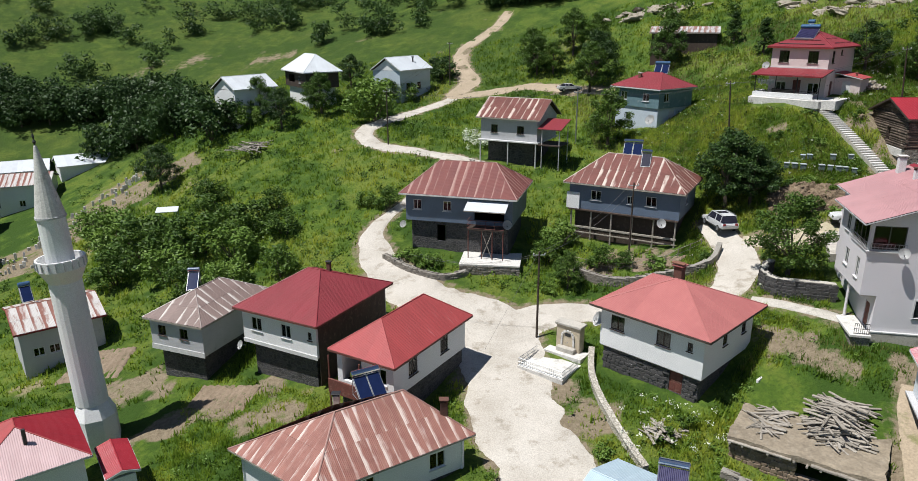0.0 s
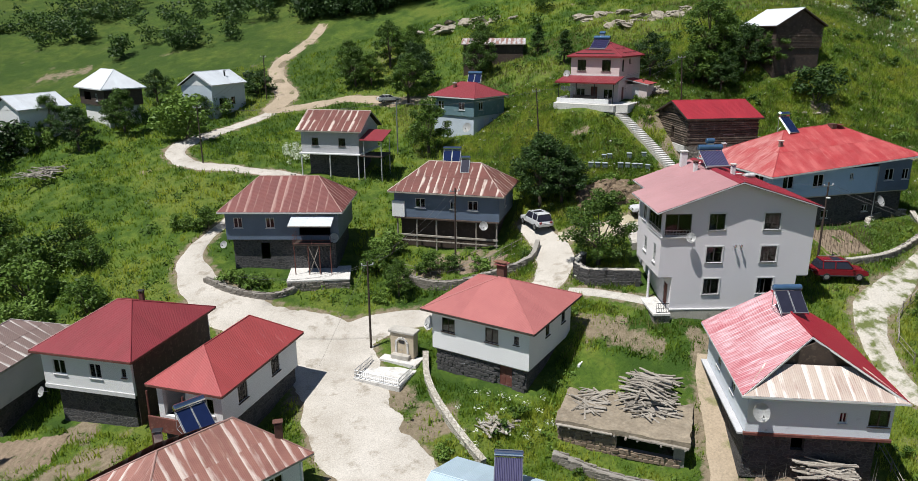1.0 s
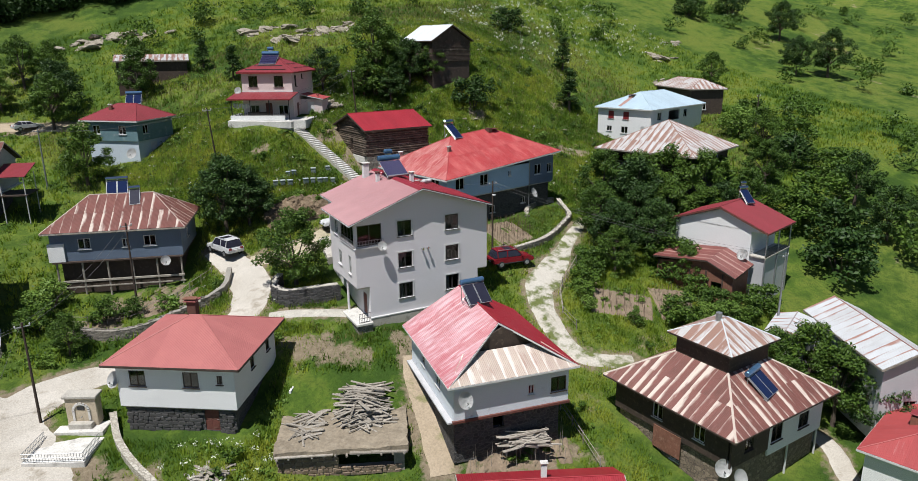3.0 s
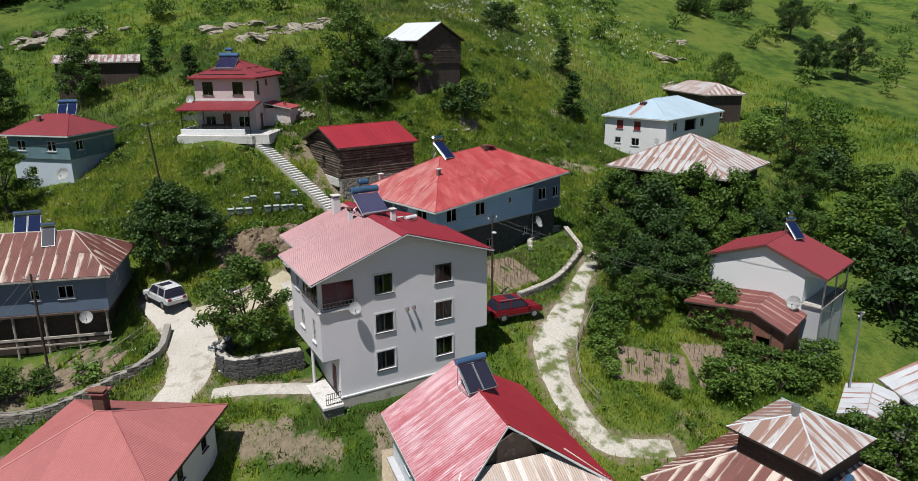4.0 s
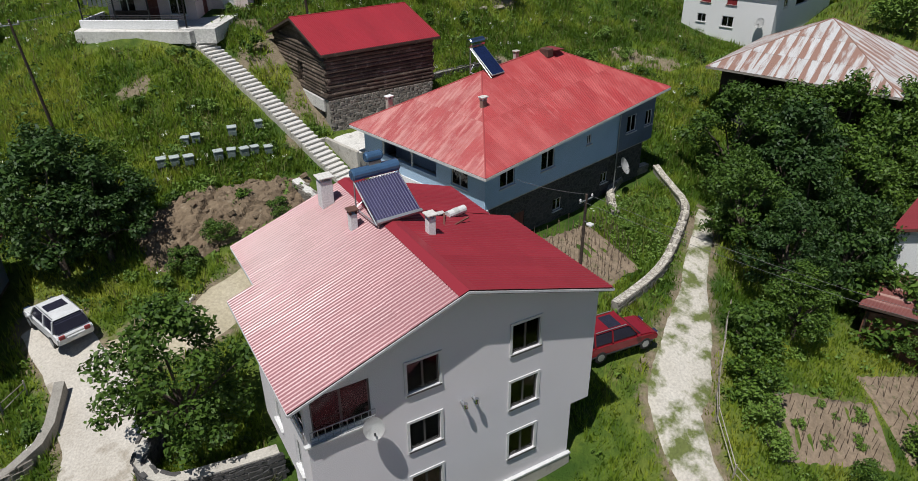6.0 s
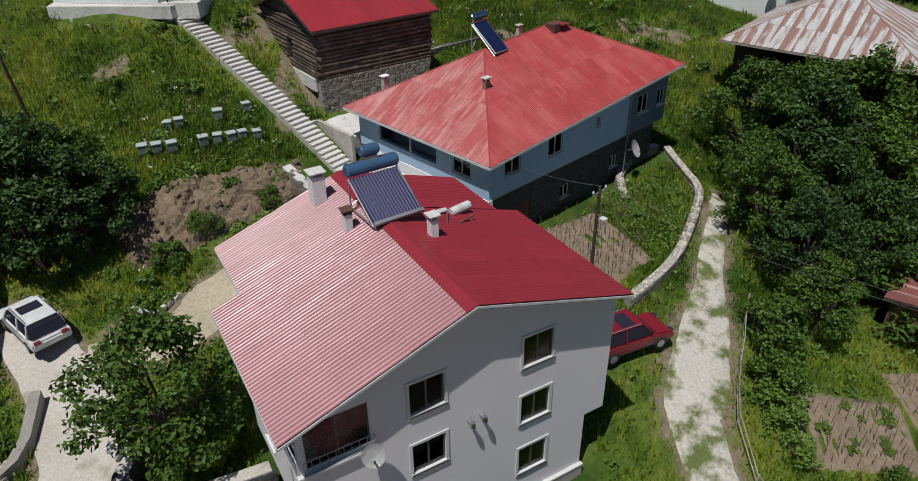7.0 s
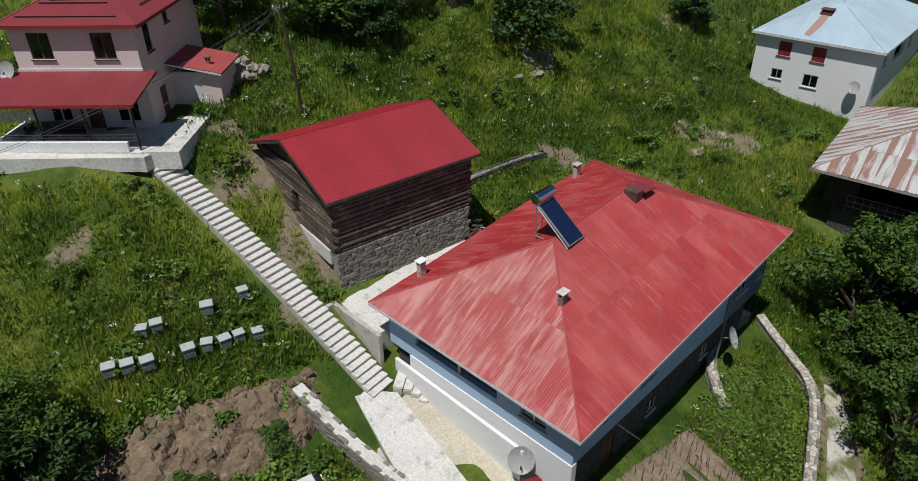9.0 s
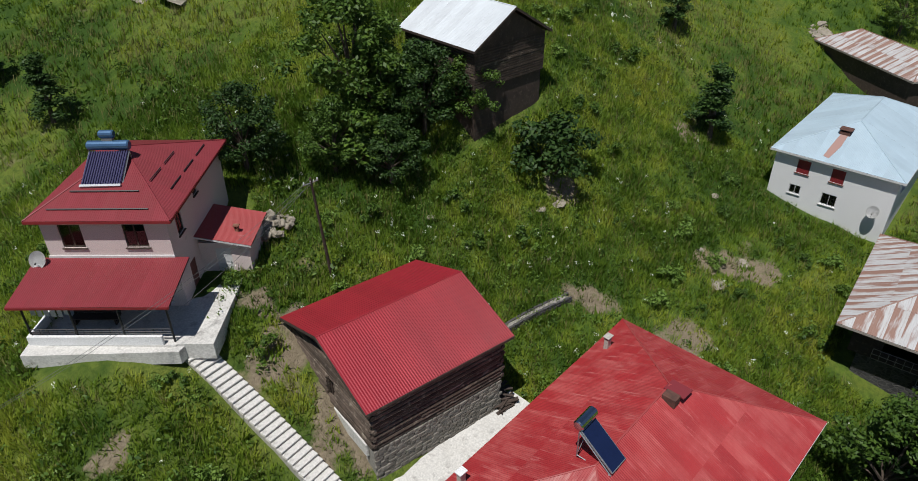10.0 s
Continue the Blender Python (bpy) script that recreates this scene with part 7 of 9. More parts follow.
def stone_wall(name, label, points, height, thick=0.45, material=STONE, core=MORTAR, size=0.44, stones=True, sink=0.8, coping=None, seed=3):
    """A low wall along points on the ground, its faces laid with stones."""
    root = thing(name, label, "wall", pose(points[0][0], points[0][1], gz(*points[0][:2])), kind="structure")
    inv = root.matrix_world.inverted()
    pts = along([(p[0], p[1], 0) for p in points], 0.9)
    verts, faces = [], []
    for i, p in enumerate(pts):
        a, b = pts[max(i - 1, 0)], pts[min(i + 1, len(pts) - 1)]
        side = Vector((-(b - a).y, (b - a).x, 0)).normalized() * thick / 2
        g = gz(p.x, p.y)
        wob = 0.14 * noise.noise((p.x * 1.3, p.y * 1.3, 1))
        for q, z in ((p - side * 1.1, g - sink), (p - side, g + height + wob), (p + side, g + height + wob), (p + side * 1.1, g - sink)):
            verts.append(inv @ Vector((q.x, q.y, z)))
    for i in range(len(pts) - 1):
        for j in range(3):
            faces.append((i * 4 + j, (i + 1) * 4 + j, (i + 1) * 4 + j + 1, i * 4 + j + 1))
    n = len(verts)
    faces += [(0, 1, 2, 3), (n - 1, n - 2, n - 3, n - 4)]
    link_mesh("core", verts, faces, core, root)
    if stones:
        rng = random.Random(seed)
        count = 0
        for i in range(len(pts) - 1):
            a, b = pts[i], pts[i + 1]
            length = (b - a).length
            turn = math.degrees(math.atan2((b - a).y, (b - a).x))
            g = gz((a.x + b.x) / 2, (a.y + b.y) / 2)
            for face in (-1, 1):
                z = -0.15
                while z < height and count < 300:
                    h = min(size * rng.uniform(0.55, 0.85), max(0.08, height - z - 0.02))
                    x = 0.0
                    while x < length:
                        w = size * rng.uniform(0.7, 1.4)
                        c = a.lerp(b, min(1, (x + w / 2) / length))
                        off = Vector((-(b - a).y, (b - a).x, 0)).normalized() * face * (thick / 2)
                        ob = new("stone", stone_mesh(rng.randrange(6), material))
                        ob.parent = root
                        ob.matrix_local = inv @ pose(c.x + off.x, c.y + off.y, g + z + h / 2, rng.uniform(-6, 6), rng.uniform(-6, 6), turn) @ Matrix.Diagonal((w, 0.2, h, 1))
                        count += 1
                        x += w
                    z += h
    if coping:
        cv, cf = [], []
        for i, p in enumerate(pts):
            a, b = pts[max(i - 1, 0)], pts[min(i + 1, len(pts) - 1)]
            side = Vector((-(b - a).y, (b - a).x, 0)).normalized() * (thick / 2 + 0.06)
            g = gz(p.x, p.y) + height
            for q, z in ((p - side, g - 0.03), (p - side, g + 0.09), (p + side, g + 0.09), (p + side, g - 0.03)):
                cv.append(inv @ Vector((q.x, q.y, z + 0.14 * noise.noise((p.x * 1.3, p.y * 1.3, 1)))))
        for i in range(len(pts) - 1):
            for j in range(4):
                cf.append((i * 4 + j, (i + 1) * 4 + j, (i + 1) * 4 + (j + 1) % 4, i * 4 + (j + 1) % 4))
        link_mesh("coping", cv, cf, coping, root)
    return root


def paving(name, label, corners, material, thick=1.6, lift=0.06, flat=None, cuts=6):
    """A paved slab over a four-cornered patch; follows the given corner heights."""
    c = [Vector(p) for p in corners]
    verts, faces = [], []
    for i in range(cuts + 1):
        for j in range(cuts + 1):
            u, v = i / cuts, j / cuts
            p = (c[0] * (1 - u) + c[1] * u) * (1 - v) + (c[3] * (1 - u) + c[2] * u) * v
            verts.append((p.x, p.y, p.z + lift))
    n = cuts + 1
    top = len(verts)
    verts += [(x, y, z - thick) for x, y, z in verts]
    for i in range(cuts):
        for j in range(cuts):
            faces.append((i * n + j, (i + 1) * n + j, (i + 1) * n + j + 1, i * n + j + 1))
    ring = [i * n for i in range(n)] + [cuts * n + j for j in range(1, n)] + [i * n + cuts for i in range(cuts - 1, -1, -1)] + [j for j in range(cuts - 1, 0, -1)]
    for a, b in zip(ring, ring[1:] + ring[:1]):
        faces.append((a, a + top, b + top, b))
    ob = link_mesh(name, verts, faces, material)
    return tagged(ob, label, "paving", kind="structure")


# yard beside the hip-roofed house, and the terrace between it and the log barn
paving("pavement_1", "worn grey concrete strip below the raised walk", [(45.7, 74.0, 5.55), (47.7, 73.4, 5.5), (45.9, 66.4, 4.35), (44.9, 68.2, 4.3)], CONCRETE)
paving("pavement_6", "pale raised concrete walk from the foot of the steps", [(47.72, 73.4, 5.78), (49.4, 71.6, 5.6), (48.2, 63.6, 4.5), (45.95, 66.3, 4.62)], PALE)
paving("pavement_7", "sandy stained concrete ramp along the white wall", [(49.43, 72.4, 5.5), (50.6, 72.4, 5.5), (50.5, 62.0, 4.4), (48.25, 63.6, 4.4)], STAINED)
paving("pavement_2", "pale concrete terrace between log barn and house", [(50.0, 74.0, 7.6), (61.8, 74.1, 7.9), (61.6, 77.4, 8.2), (50.4, 77.8, 7.75)], PALE, 4.0)
paving("pavement_4", "worn concrete yard behind the apartment house", [(36.0, 63.6, 3.0), (43.5, 62.6, 4.0), (45.3, 67.6, 4.4), (38.0, 69.0, 3.6)], CONCRETE, 0.8)
paving("pavement_5", "pale concrete apron in front of the pink house", [(39.0, 94.4, 14.65), (45.5, 88.5, 14.55), (46.9, 89.2, 14.5), (40.0, 95.4, 14.75)], PALE, 0.9, 0.3)
yard_walls = thing("yard_parapet", "low concrete parapet walls round the yard corner", "wall", pose(50, 73.4, 5.6), kind="structure")
part("parapet", box(-0.2, 0.0, 0, 0.05, 4.2, 2.5, bevel=0.02), CONCRETE, yard_walls)
part("parapet", box(-1.6, 4.0, 0, 0.0, 4.25, 2.5, bevel=0.02), CONCRETE, yard_walls)
part("white_wall", box(0.3, -9.6, -1.2, 0.5, -0.6, 1.1, bevel=0.02), WHITE, yard_walls, "whitewashed yard wall")


def steps(a, b, n, width, name, label):
    a, b = Vector(a), Vector(b)
    root = thing(name, label, "steps", pose(*a), kind="structure")
    flat = Vector(((b - a).x, (b - a).y, 0))
    turn = math.degrees(math.atan2(flat.y, flat.x)) - 90
    tread, rise = flat.length / n, (b.z - a.z) / n
    bm = box(-width / 2, 0, 0, width / 2, tread + 0.06, 0.11, bevel=0.012)
    me = bpy.data.meshes.new("step")
    bm.to_mesh(me)
    bm.free()
    me.materials.append(PALE)
    verts, faces = [], []
    turned = pose(0, 0, 0, 0, 0, turn)
    for i in range(n):
        bow = 0.35 * math.sin(math.pi * i / n)
        link_data("step", me, root, "", turned @ pose(bow, i * tread, i * rise + rise - 0.11, random.uniform(-0.6, 0.6), 0, random.uniform(-0.8, 0.8)))
        for x in (-width / 2 - 0.03, width / 2 + 0.03):
            for z in (-0.9, rise - 0.112):
                verts.append(turned @ Vector((x + bow, i * tread + 0.05, i * rise + z)))
                verts.append(turned @ Vector((x + bow, (i + 1) * tread + 0.05, i * rise + z)))
        k = i * 8
        faces += [(k, k + 1, k + 3, k + 2), (k + 4, k + 6, k + 7, k + 5), (k, k + 2, k + 6, k + 4), (k + 2, k + 3, k + 7, k + 6), (k + 1, k + 5, k + 7, k + 3)]
    link_mesh("stair_body", verts, faces, CONCRETE, root)
    return root


steps((49.0, 72.2, 5.65), (46.5, 89.4, 14.1), 43, 1.5, "steps", "long straight flight of pale concrete steps up the hillside")
steps((51.0, 70.7, 5.3), (49.9, 72.2, 6.0), 4, 1.9, "steps", "short pale concrete steps at the foot of the long flight")

stone_wall("garden_wall", "pale rubble wall round the vegetable garden", [(54.2, 53.7), (57.5, 53.9), (60.7, 54.4), (65.2, 56.0), (67.4, 57.2), (69.0, 59.4), (70.3, 61.7)], 0.6, 0.4, STONE, MORTAR, coping=LIME)
stone_wall("garden_wall", "low pale rubble wall between garden and house", [(70.0, 62.4), (67.0, 62.6), (64.2, 61.6), (62.4, 59.8)], 0.5, 0.4, STONE, MORTAR, coping=LIME, seed=4)
stone_wall("terrace_wall", "rubble retaining wall beside the yard", [(45.2, 74.2), (45.5, 70.5), (46.0, 66.2)], 1.0, 0.5, STONE, MORTAR, coping=PALE, seed=5)
stone_wall("garden_wall", "dry rubble wall round the bare vegetable plot", [(12.5, 70.4), (16.4, 67.4), (22.0, 66.6), (25.6, 66.8), (27.6, 69.6)], 0.8, 0.5, STONE, MORTAR, seed=6)
stone_wall("terrace_wall", "curved dark rubble wall round a tree bed", [(30.0, 62.6), (28.6, 61.2), (29.2, 59.4), (31.6, 58.2), (33.6, 57.6)], 1.5, 0.5, DARK_STONE, MORTAR, coping=CONCRETE, seed=7)
stone_wall("garden_wall", "low stone wall below the balcony house", [(-8.4, 74.8), (-5.4, 71.8), (-1.6, 69.8), (0.8, 70.6)], 0.5, 0.4, STONE, MORTAR, seed=8)
stone_wall("boundary_wall", "limewashed rubble boundary wall beside the lane", [(12.0, 56.8), (11.4, 53.5), (11.5, 50.0), (12.3, 46.0), (13.4, 42.6)], 0.6, 0.42, STONE, LIME, stones=False, coping=LIME)
stone_wall("terrace_wall", "rubble wall behind the log barn", [(63.0, 80.9), (65.4, 80.8), (67.8, 80.5), (70.7, 79.9)], 0.32, 0.5, DARK_STONE, MORTAR, seed=9)
stone_wall("terrace_wall", "rubble retaining wall by the ruined barn", [(18.8, 42.4), (23.6, 38.6), (28.6, 35.4)], 0.6, 0.5, STONE, MORTAR, seed=12)
# stone faces of the barn's and the white house's ground floors
lay_stones(BARN, pose(-4.6, -4.68, -0.3), 9.2, 2.5, STONE, 0.34, 0.18, [(4.8, 2.5, 6.1, 3.0)], 21)
lay_stones(WHITE_HOUSE, pose(-4.35, -4.08, -0.4), 8.7, 2.2, DARK_STONE, 0.42, 0.14, [(6.0, -1, 7.6, 2.0)], 22, 160)

slab_d = thing("terrace", "white concrete terrace on rubble stone walls", "terrace", pose(3.6, 72.3, -1.4, 0, 0, -8), kind="structure")
part("top", box(-3.3, -2.0, 0.9, 3.3, 2.4, 1.08, bevel=0.02), PALE, slab_d)
part("wall", box(-3.2, -1.9, -1.5, 3.2, 2.3, 0.9), MORTAR, slab_d)
lay_stones(slab_d, pose(-3.2, -1.98, -0.6), 6.4, 1.5, STONE, 0.36, 0.16, (), 23, 90)


# ---- beehives, rocks, gardens ----
def beehive():
    root = thing("beehive", "weathered grey-green wooden beehive with metal lid on the grass", "beehive", pose(38.7, 80.4, gz(38.7, 80.4), 0, 0, -20) @ Matrix.Scale(0.95, 4), "beehives")
    bm = bmesh.new()
    for x in (-0.2, 0.2):
        for y in (-0.18, 0.18):
            add_box(bm, x - 0.03, y - 0.03, -0.1, x + 0.03, y + 0.03, 0.16)
    part("stand", bm, GREY_WOOD, root)
    body = part("brood_box", box(-0.3, -0.26, 0.14, 0.3, 0.26, 0.5, bevel=0.012), HIVE_BLUE, root)
    part("entrance", box(-0.15, -0.28, 0.16, 0.15, -0.262, 0.2), DARK, body)
    part("super_box", box(-0.3, -0.26, 0.505, 0.3, 0.26, 0.74, bevel=0.012), HIVE_BLUE, root)
    part("lid", box(-0.35, -0.31, 0.745, 0.35, 0.31, 0.84, bevel=0.02), HIVE_LID, root, "pale painted lid")
    return root


hive = beehive()
hive_rng = random.Random(5)
HIVES = [(39.45, 80.0), (40.25, 79.55), (42.1, 78.95), (43.0, 78.75), (43.8, 78.45), (44.55, 78.35), (45.4, 77.95), (41.5, 80.85), (40.8, 81.05), (44.0, 80.35), (46.0, 80.2)]
for hx, hy in HIVES:
    copy_thing(hive, pose(hx, hy, gz(hx, hy), 0, 0, hive_rng.uniform(-30, -8)) @ Matrix.Scale(hive_rng.uniform(0.86, 1.02), 4))


def rock_mesh(name, label, x, y, size, material, seed, flat=0.6, kind="", squash=(1, 1), z=None):
    bm = bmesh.new()
    bmesh.ops.create_icosphere(bm, subdivisions=4 if size > 2 else 3, radius=1.0)
    for v in bm.verts:
        p = v.co.copy()
        k = 1 + 0.35 * noise.noise(p * 1.3 + Vector((seed, 0, 0))) + 0.22 * noise.noise(p * 3.1 + Vector((0, seed, 0))) + 0.1 * noise.noise(p * 7 + Vector((0, 0, seed)))
        v.co = Vector((p.x * squash[0], p.y * squash[1], p.z * flat)) * k * size
    me = bpy.data.meshes.new(name)
    bm.to_mesh(me)
    bm.free()
    me.materials.append(material)
    ob = new(name, me)
    ob.matrix_world = pose(x, y, (gz(x, y) if z is None else z) - size * flat * 0.25, 0, 0, seed * 37)
    return tagged(ob, label, "rock", kind=kind)


def outcrop():
    """The broken brown bank below the beehives."""
    verts, faces = [], []
    nu, nv = 150, 60
    top = along([(34.2, 77.2, 0), (37.2, 78.4, 0), (40.0, 78.1, 0), (42.0, 77.2, 0), (44.6, 76.3, 0), (47.8, 75.1, 0)], 0.2)
    low = along([(34.4, 74.2, 0), (35.4, 73.0, 0), (37.4, 72.7, 0), (40.4, 72.5, 0), (43.3, 71.9, 0), (45.4, 72.6, 0)], 0.2)
    for i in range(nu + 1):
        a, b = top[int(i / nu * (len(top) - 1))], low[int(i / nu * (len(low) - 1))]
        for j in range(nv + 1):
            f = j / nv
            p = a.lerp(b, f)
            g = gz(p.x, p.y)
            edge = min(1, 6 * f, 6 * (1 - f), 8 * i / nu, 8 * (1 - i / nu))
            hump = math.sin(math.pi * f) ** 0.7 * 0.9
            crag = noise.turbulence_vector((p.x * 0.55, p.y * 0.55, 1), 4, False)
            s, t = p.x * 0.5 - p.y * 0.87, p.x * 0.87 + p.y * 0.5
            cell = noise.voronoi((s * 1.3 + crag.x * 0.6, t * 0.8 + crag.y * 0.6, 0.5))
            fine = noise.voronoi((s * 3.0 + crag.y * 0.5, t * 2.0, 2.5))
            d = 0.55 + 0.75 * noise.noise(cell[1][0] * 2.3) + 0.4 * noise.noise(fine[1][0] * 1.7) - 0.25 * max(0.0, 0.3 - (cell[0][1] - cell[0][0])) + 0.12 * noise.noise((p.x * 4, p.y * 4, 2))
            verts.append((p.x + crag.x * 0.2 * edge, p.y - 0.3 * hump * edge + crag.y * 0.2 * edge, g - 0.25 + edge * (hump * 0.55 + d * 0.62)))
    for i in range(nu):
        for j in range(nv):
            k = i * (nv + 1) + j
            faces.append((k, k + 1, k + nv + 2, k + nv + 1))
    root = thing("rock_outcrop", "broken brown rocky bank below the beehives", "rock", pose(40, 75, 0))
    link_mesh("bank", [(x - 40, y - 75, z) for x, y, z in verts], faces, ROCK, root)
    rng = random.Random(14)
    for k in range(60):
        x, y, z = verts[rng.randrange(6, nu - 6) * (nv + 1) + rng.randrange(6, nv - 4)]
        ob = new("boulder", stone_mesh(rng.randrange(6), ROCK))
        ob.parent = root
        s = 0.16 + 0.36 * rng.random() ** 2
        ob.matrix_local = pose(x - 40, y - 75, z + s * 0.08, rng.uniform(-30, 30), rng.uniform(-30, 30), rng.uniform(0, 90)) @ Matrix.Diagonal((s * rng.uniform(1, 1.6), s, s * 0.6, 1))
    return root


outcrop()
for i, (rx, ry, rs) in enumerate([(76.5, 85.6, 1.3), (74.6, 85.9, 0.9), (82.3, 73.6, 1.5), (86.1, 73.4, 1.1), (84.2, 76.4, 0.8), (66.5, 90.2, 0.7), (72.0, 83.0, 0.6), (91.0, 79.0, 0.9)]):
    rock_mesh("rock", "pale weathered rock showing through the grass", rx, ry, rs * 0.5, PALE_ROCK, 3 + i, 0.35)


def crag(x, y, wide, deep, turn, n, seed):
    """A scar of broken pale rock on the hillside: many ledges of several sizes, half sunk."""
    rng = random.Random(seed)
    root = thing("rock_outcrop", "broken pale rock scar on the grassy hillside", "rock", pose(x, y, gz(x, y)))
    shapes = []
    for k in range(5):
        bm = bmesh.new()
        bmesh.ops.create_icosphere(bm, subdivisions=2, radius=1.0)
        for v in bm.verts:
            p = v.co.copy()
            v.co = p * (1 + 0.45 * noise.noise(p * 1.4 + Vector((seed + k, 0, 0))) + 0.3 * noise.noise(p * 3.3 + Vector((0, seed + k, 0))))
        me = bpy.data.meshes.new("ledge")
        bm.to_mesh(me)
        bm.free()
        me.materials.append(PALE_ROCK)
        shapes.append(me)
    c, q = math.cos(radians(turn)), math.sin(radians(turn))
    for k in range(n):
        u, v = rng.gauss(0, wide * 0.4), rng.gauss(0, deep * 0.4)
        dx, dy = u * c - v * q, u * q + v * c
        size = 0.35 + 1.5 * rng.random() ** 2.5
        ob = link_data("ledge", shapes[rng.randrange(5)], root, "", pose(dx, dy, gz(x + dx, y + dy) - gz(x, y) - size * 0.12, rng.uniform(-20, 20), rng.uniform(-20, 20), rng.uniform(0, 360)) @ Matrix.Diagonal((size * rng.uniform(0.9, 1.7), size, size * 0.34, 1)))


for i, (rx, ry, wide, deep, turn, n) in enumerate([(40, 157, 9, 4, -20, 34), (47, 154, 7, 3, -30, 26), (66, 124, 6, 3, -35, 28), (73, 121, 6, 3, -35, 28), (63, 134, 6, 2, -30, 14), (139, 94, 5, 2, -20, 12), (150, 98, 3, 2, 0, 10), (128, 86, 3, 1.5, 0, 10)]):
    crag(rx, ry, wide, deep, turn, n, 40 + i)
heap = thing("rubble_heap", "heap of pale broken stone behind the annexe", "rubble", pose(55.6, 95.2, gz(55.6, 95.2)))
heap_rng = random.Random(2)
for i in range(70):
    r, a = heap_rng.random() ** 0.6 * 1.7, heap_rng.uniform(0, 6.3)
    ob = new("stone", stone_mesh(heap_rng.randrange(6), PALE_ROCK))
    ob.parent = heap
    ob.matrix_local = pose(r * math.cos(a), r * math.sin(a), 0.1 + (1.7 - r) * 0.55 * heap_rng.random() + 0.1, heap_rng.uniform(0, 90), heap_rng.uniform(0, 90), heap_rng.uniform(0, 90)) @ Matrix.Scale(heap_rng.uniform(0.25, 0.6), 4)


def soil_bed(label, corners, furrows=0.7, lift=0.1):
    """A dug bed with furrows, draped on the ground."""
    c = [Vector((x, y, 0)) for x, y in corners]
    verts, faces = [], []
    nu, nv = int((c[1] - c[0]).length / 0.2), int((c[3] - c[0]).length / 0.35)
    for i in range(nu + 1):
        for j in range(nv + 1):
            u, v = i / nu, j / nv
            p = (c[0] * (1 - u) + c[1] * u) * (1 - v) + (c[3] * (1 - u) + c[2] * u) * v
            inside = 1 if 0 < i < nu and 0 < j < nv else 0
            ridge = 0.07 * math.sin(2 * math.pi * u * (c[1] - c[0]).length / furrows)
            ragged = Vector((noise.noise((p.x * 0.6, p.y * 0.6, 1)), noise.noise((p.x * 0.6, p.y * 0.6, 9)), 0)) * 0.7 * (1 - inside)
            p = p + ragged
            verts.append((p.x, p.y, gz(p.x, p.y) + (lift + ridge + 0.05 * noise.noise((p.x * 2, p.y * 2, 0)) if inside else -0.25)))
    for i in range(nu):
        for j in range(nv):
            k = i * (nv + 1) + j
            faces.append((k, k + nv + 1, k + nv + 2, k + 1))
    ob = link_mesh("garden_bed", verts, faces, SOIL, smooth_it=True)
    return tagged(ob, label, "garden bed", kind="structure")


BEDS = {
    "furrowed vegetable bed beside the apartment house": [(53.4, 54.8), (59.2, 55.4), (60.2, 60.6), (54.0, 61.4)],
    "furrowed garden bed below the trees": [(53.8, 42.4), (58.8, 38.0), (62.4, 41.0), (57.8, 45.2)],
    "dug garden bed beside the brick wing": [(59.6, 37.6), (64.6, 36.8), (67.4, 40.0), (63.6, 42.6)],
    "bare garden bed in front of the streaked-roof house": [(30.4, 35.0), (38.2, 30.6), (40.2, 33.4), (32.4, 36.8)],
    "dug vegetable plot below the timber house": [(14.2, 70.8), (22.0, 68.2), (24.8, 70.2), (16.4, 73.6)],
    "dark dug plot by the brown roof": [(-24.0, 53.6), (-18.4, 52.0), (-17.4, 55.6), (-23.4, 57.0)],
    "dug plot below the long shed": [(-40.0, 60.6), (-33.0, 60.0), (-33.2, 65.6), (-39.0, 66.4)],
}
for bed_label, bed_corners in BEDS.items():
    soil_bed(bed_label, bed_corners)


BROWN_STAKE = surface("brown_stake", (0.2, 0.14, 0.1), (0.13, 0.09, 0.065), 2.0, None, 12.0, 0.9)


def bean_poles(label, corners, n, tall, seed, material=GREY_WOOD):
    rng = random.Random(seed)
    root = thing("bean_poles", label, "garden stakes", pose(corners[0][0], corners[0][1], gz(*corners[0])))
    c = [Vector((x, y, 0)) for x, y in corners]
    inv = root.matrix_world.inverted()
    rows = 7
    for i in range(n):
        u, v = (i % rows + rng.uniform(0.3, 0.7)) / rows, (i // rows + rng.uniform(0.2, 0.8)) / (n / rows)
        p = (c[0] * (1 - u) + c[1] * u) * (1 - v) + (c[3] * (1 - u) + c[2] * u) * v
        g = gz(p.x, p.y)
        h = tall * rng.uniform(0.7, 1.15)
        part("stake", rod(inv @ Vector((p.x, p.y, g - 0.1)), inv @ Vector((p.x + rng.uniform(-0.12, 0.12), p.y + rng.uniform(-0.12, 0.12), g + h)), 0.022, 0.014, 5), material, root)


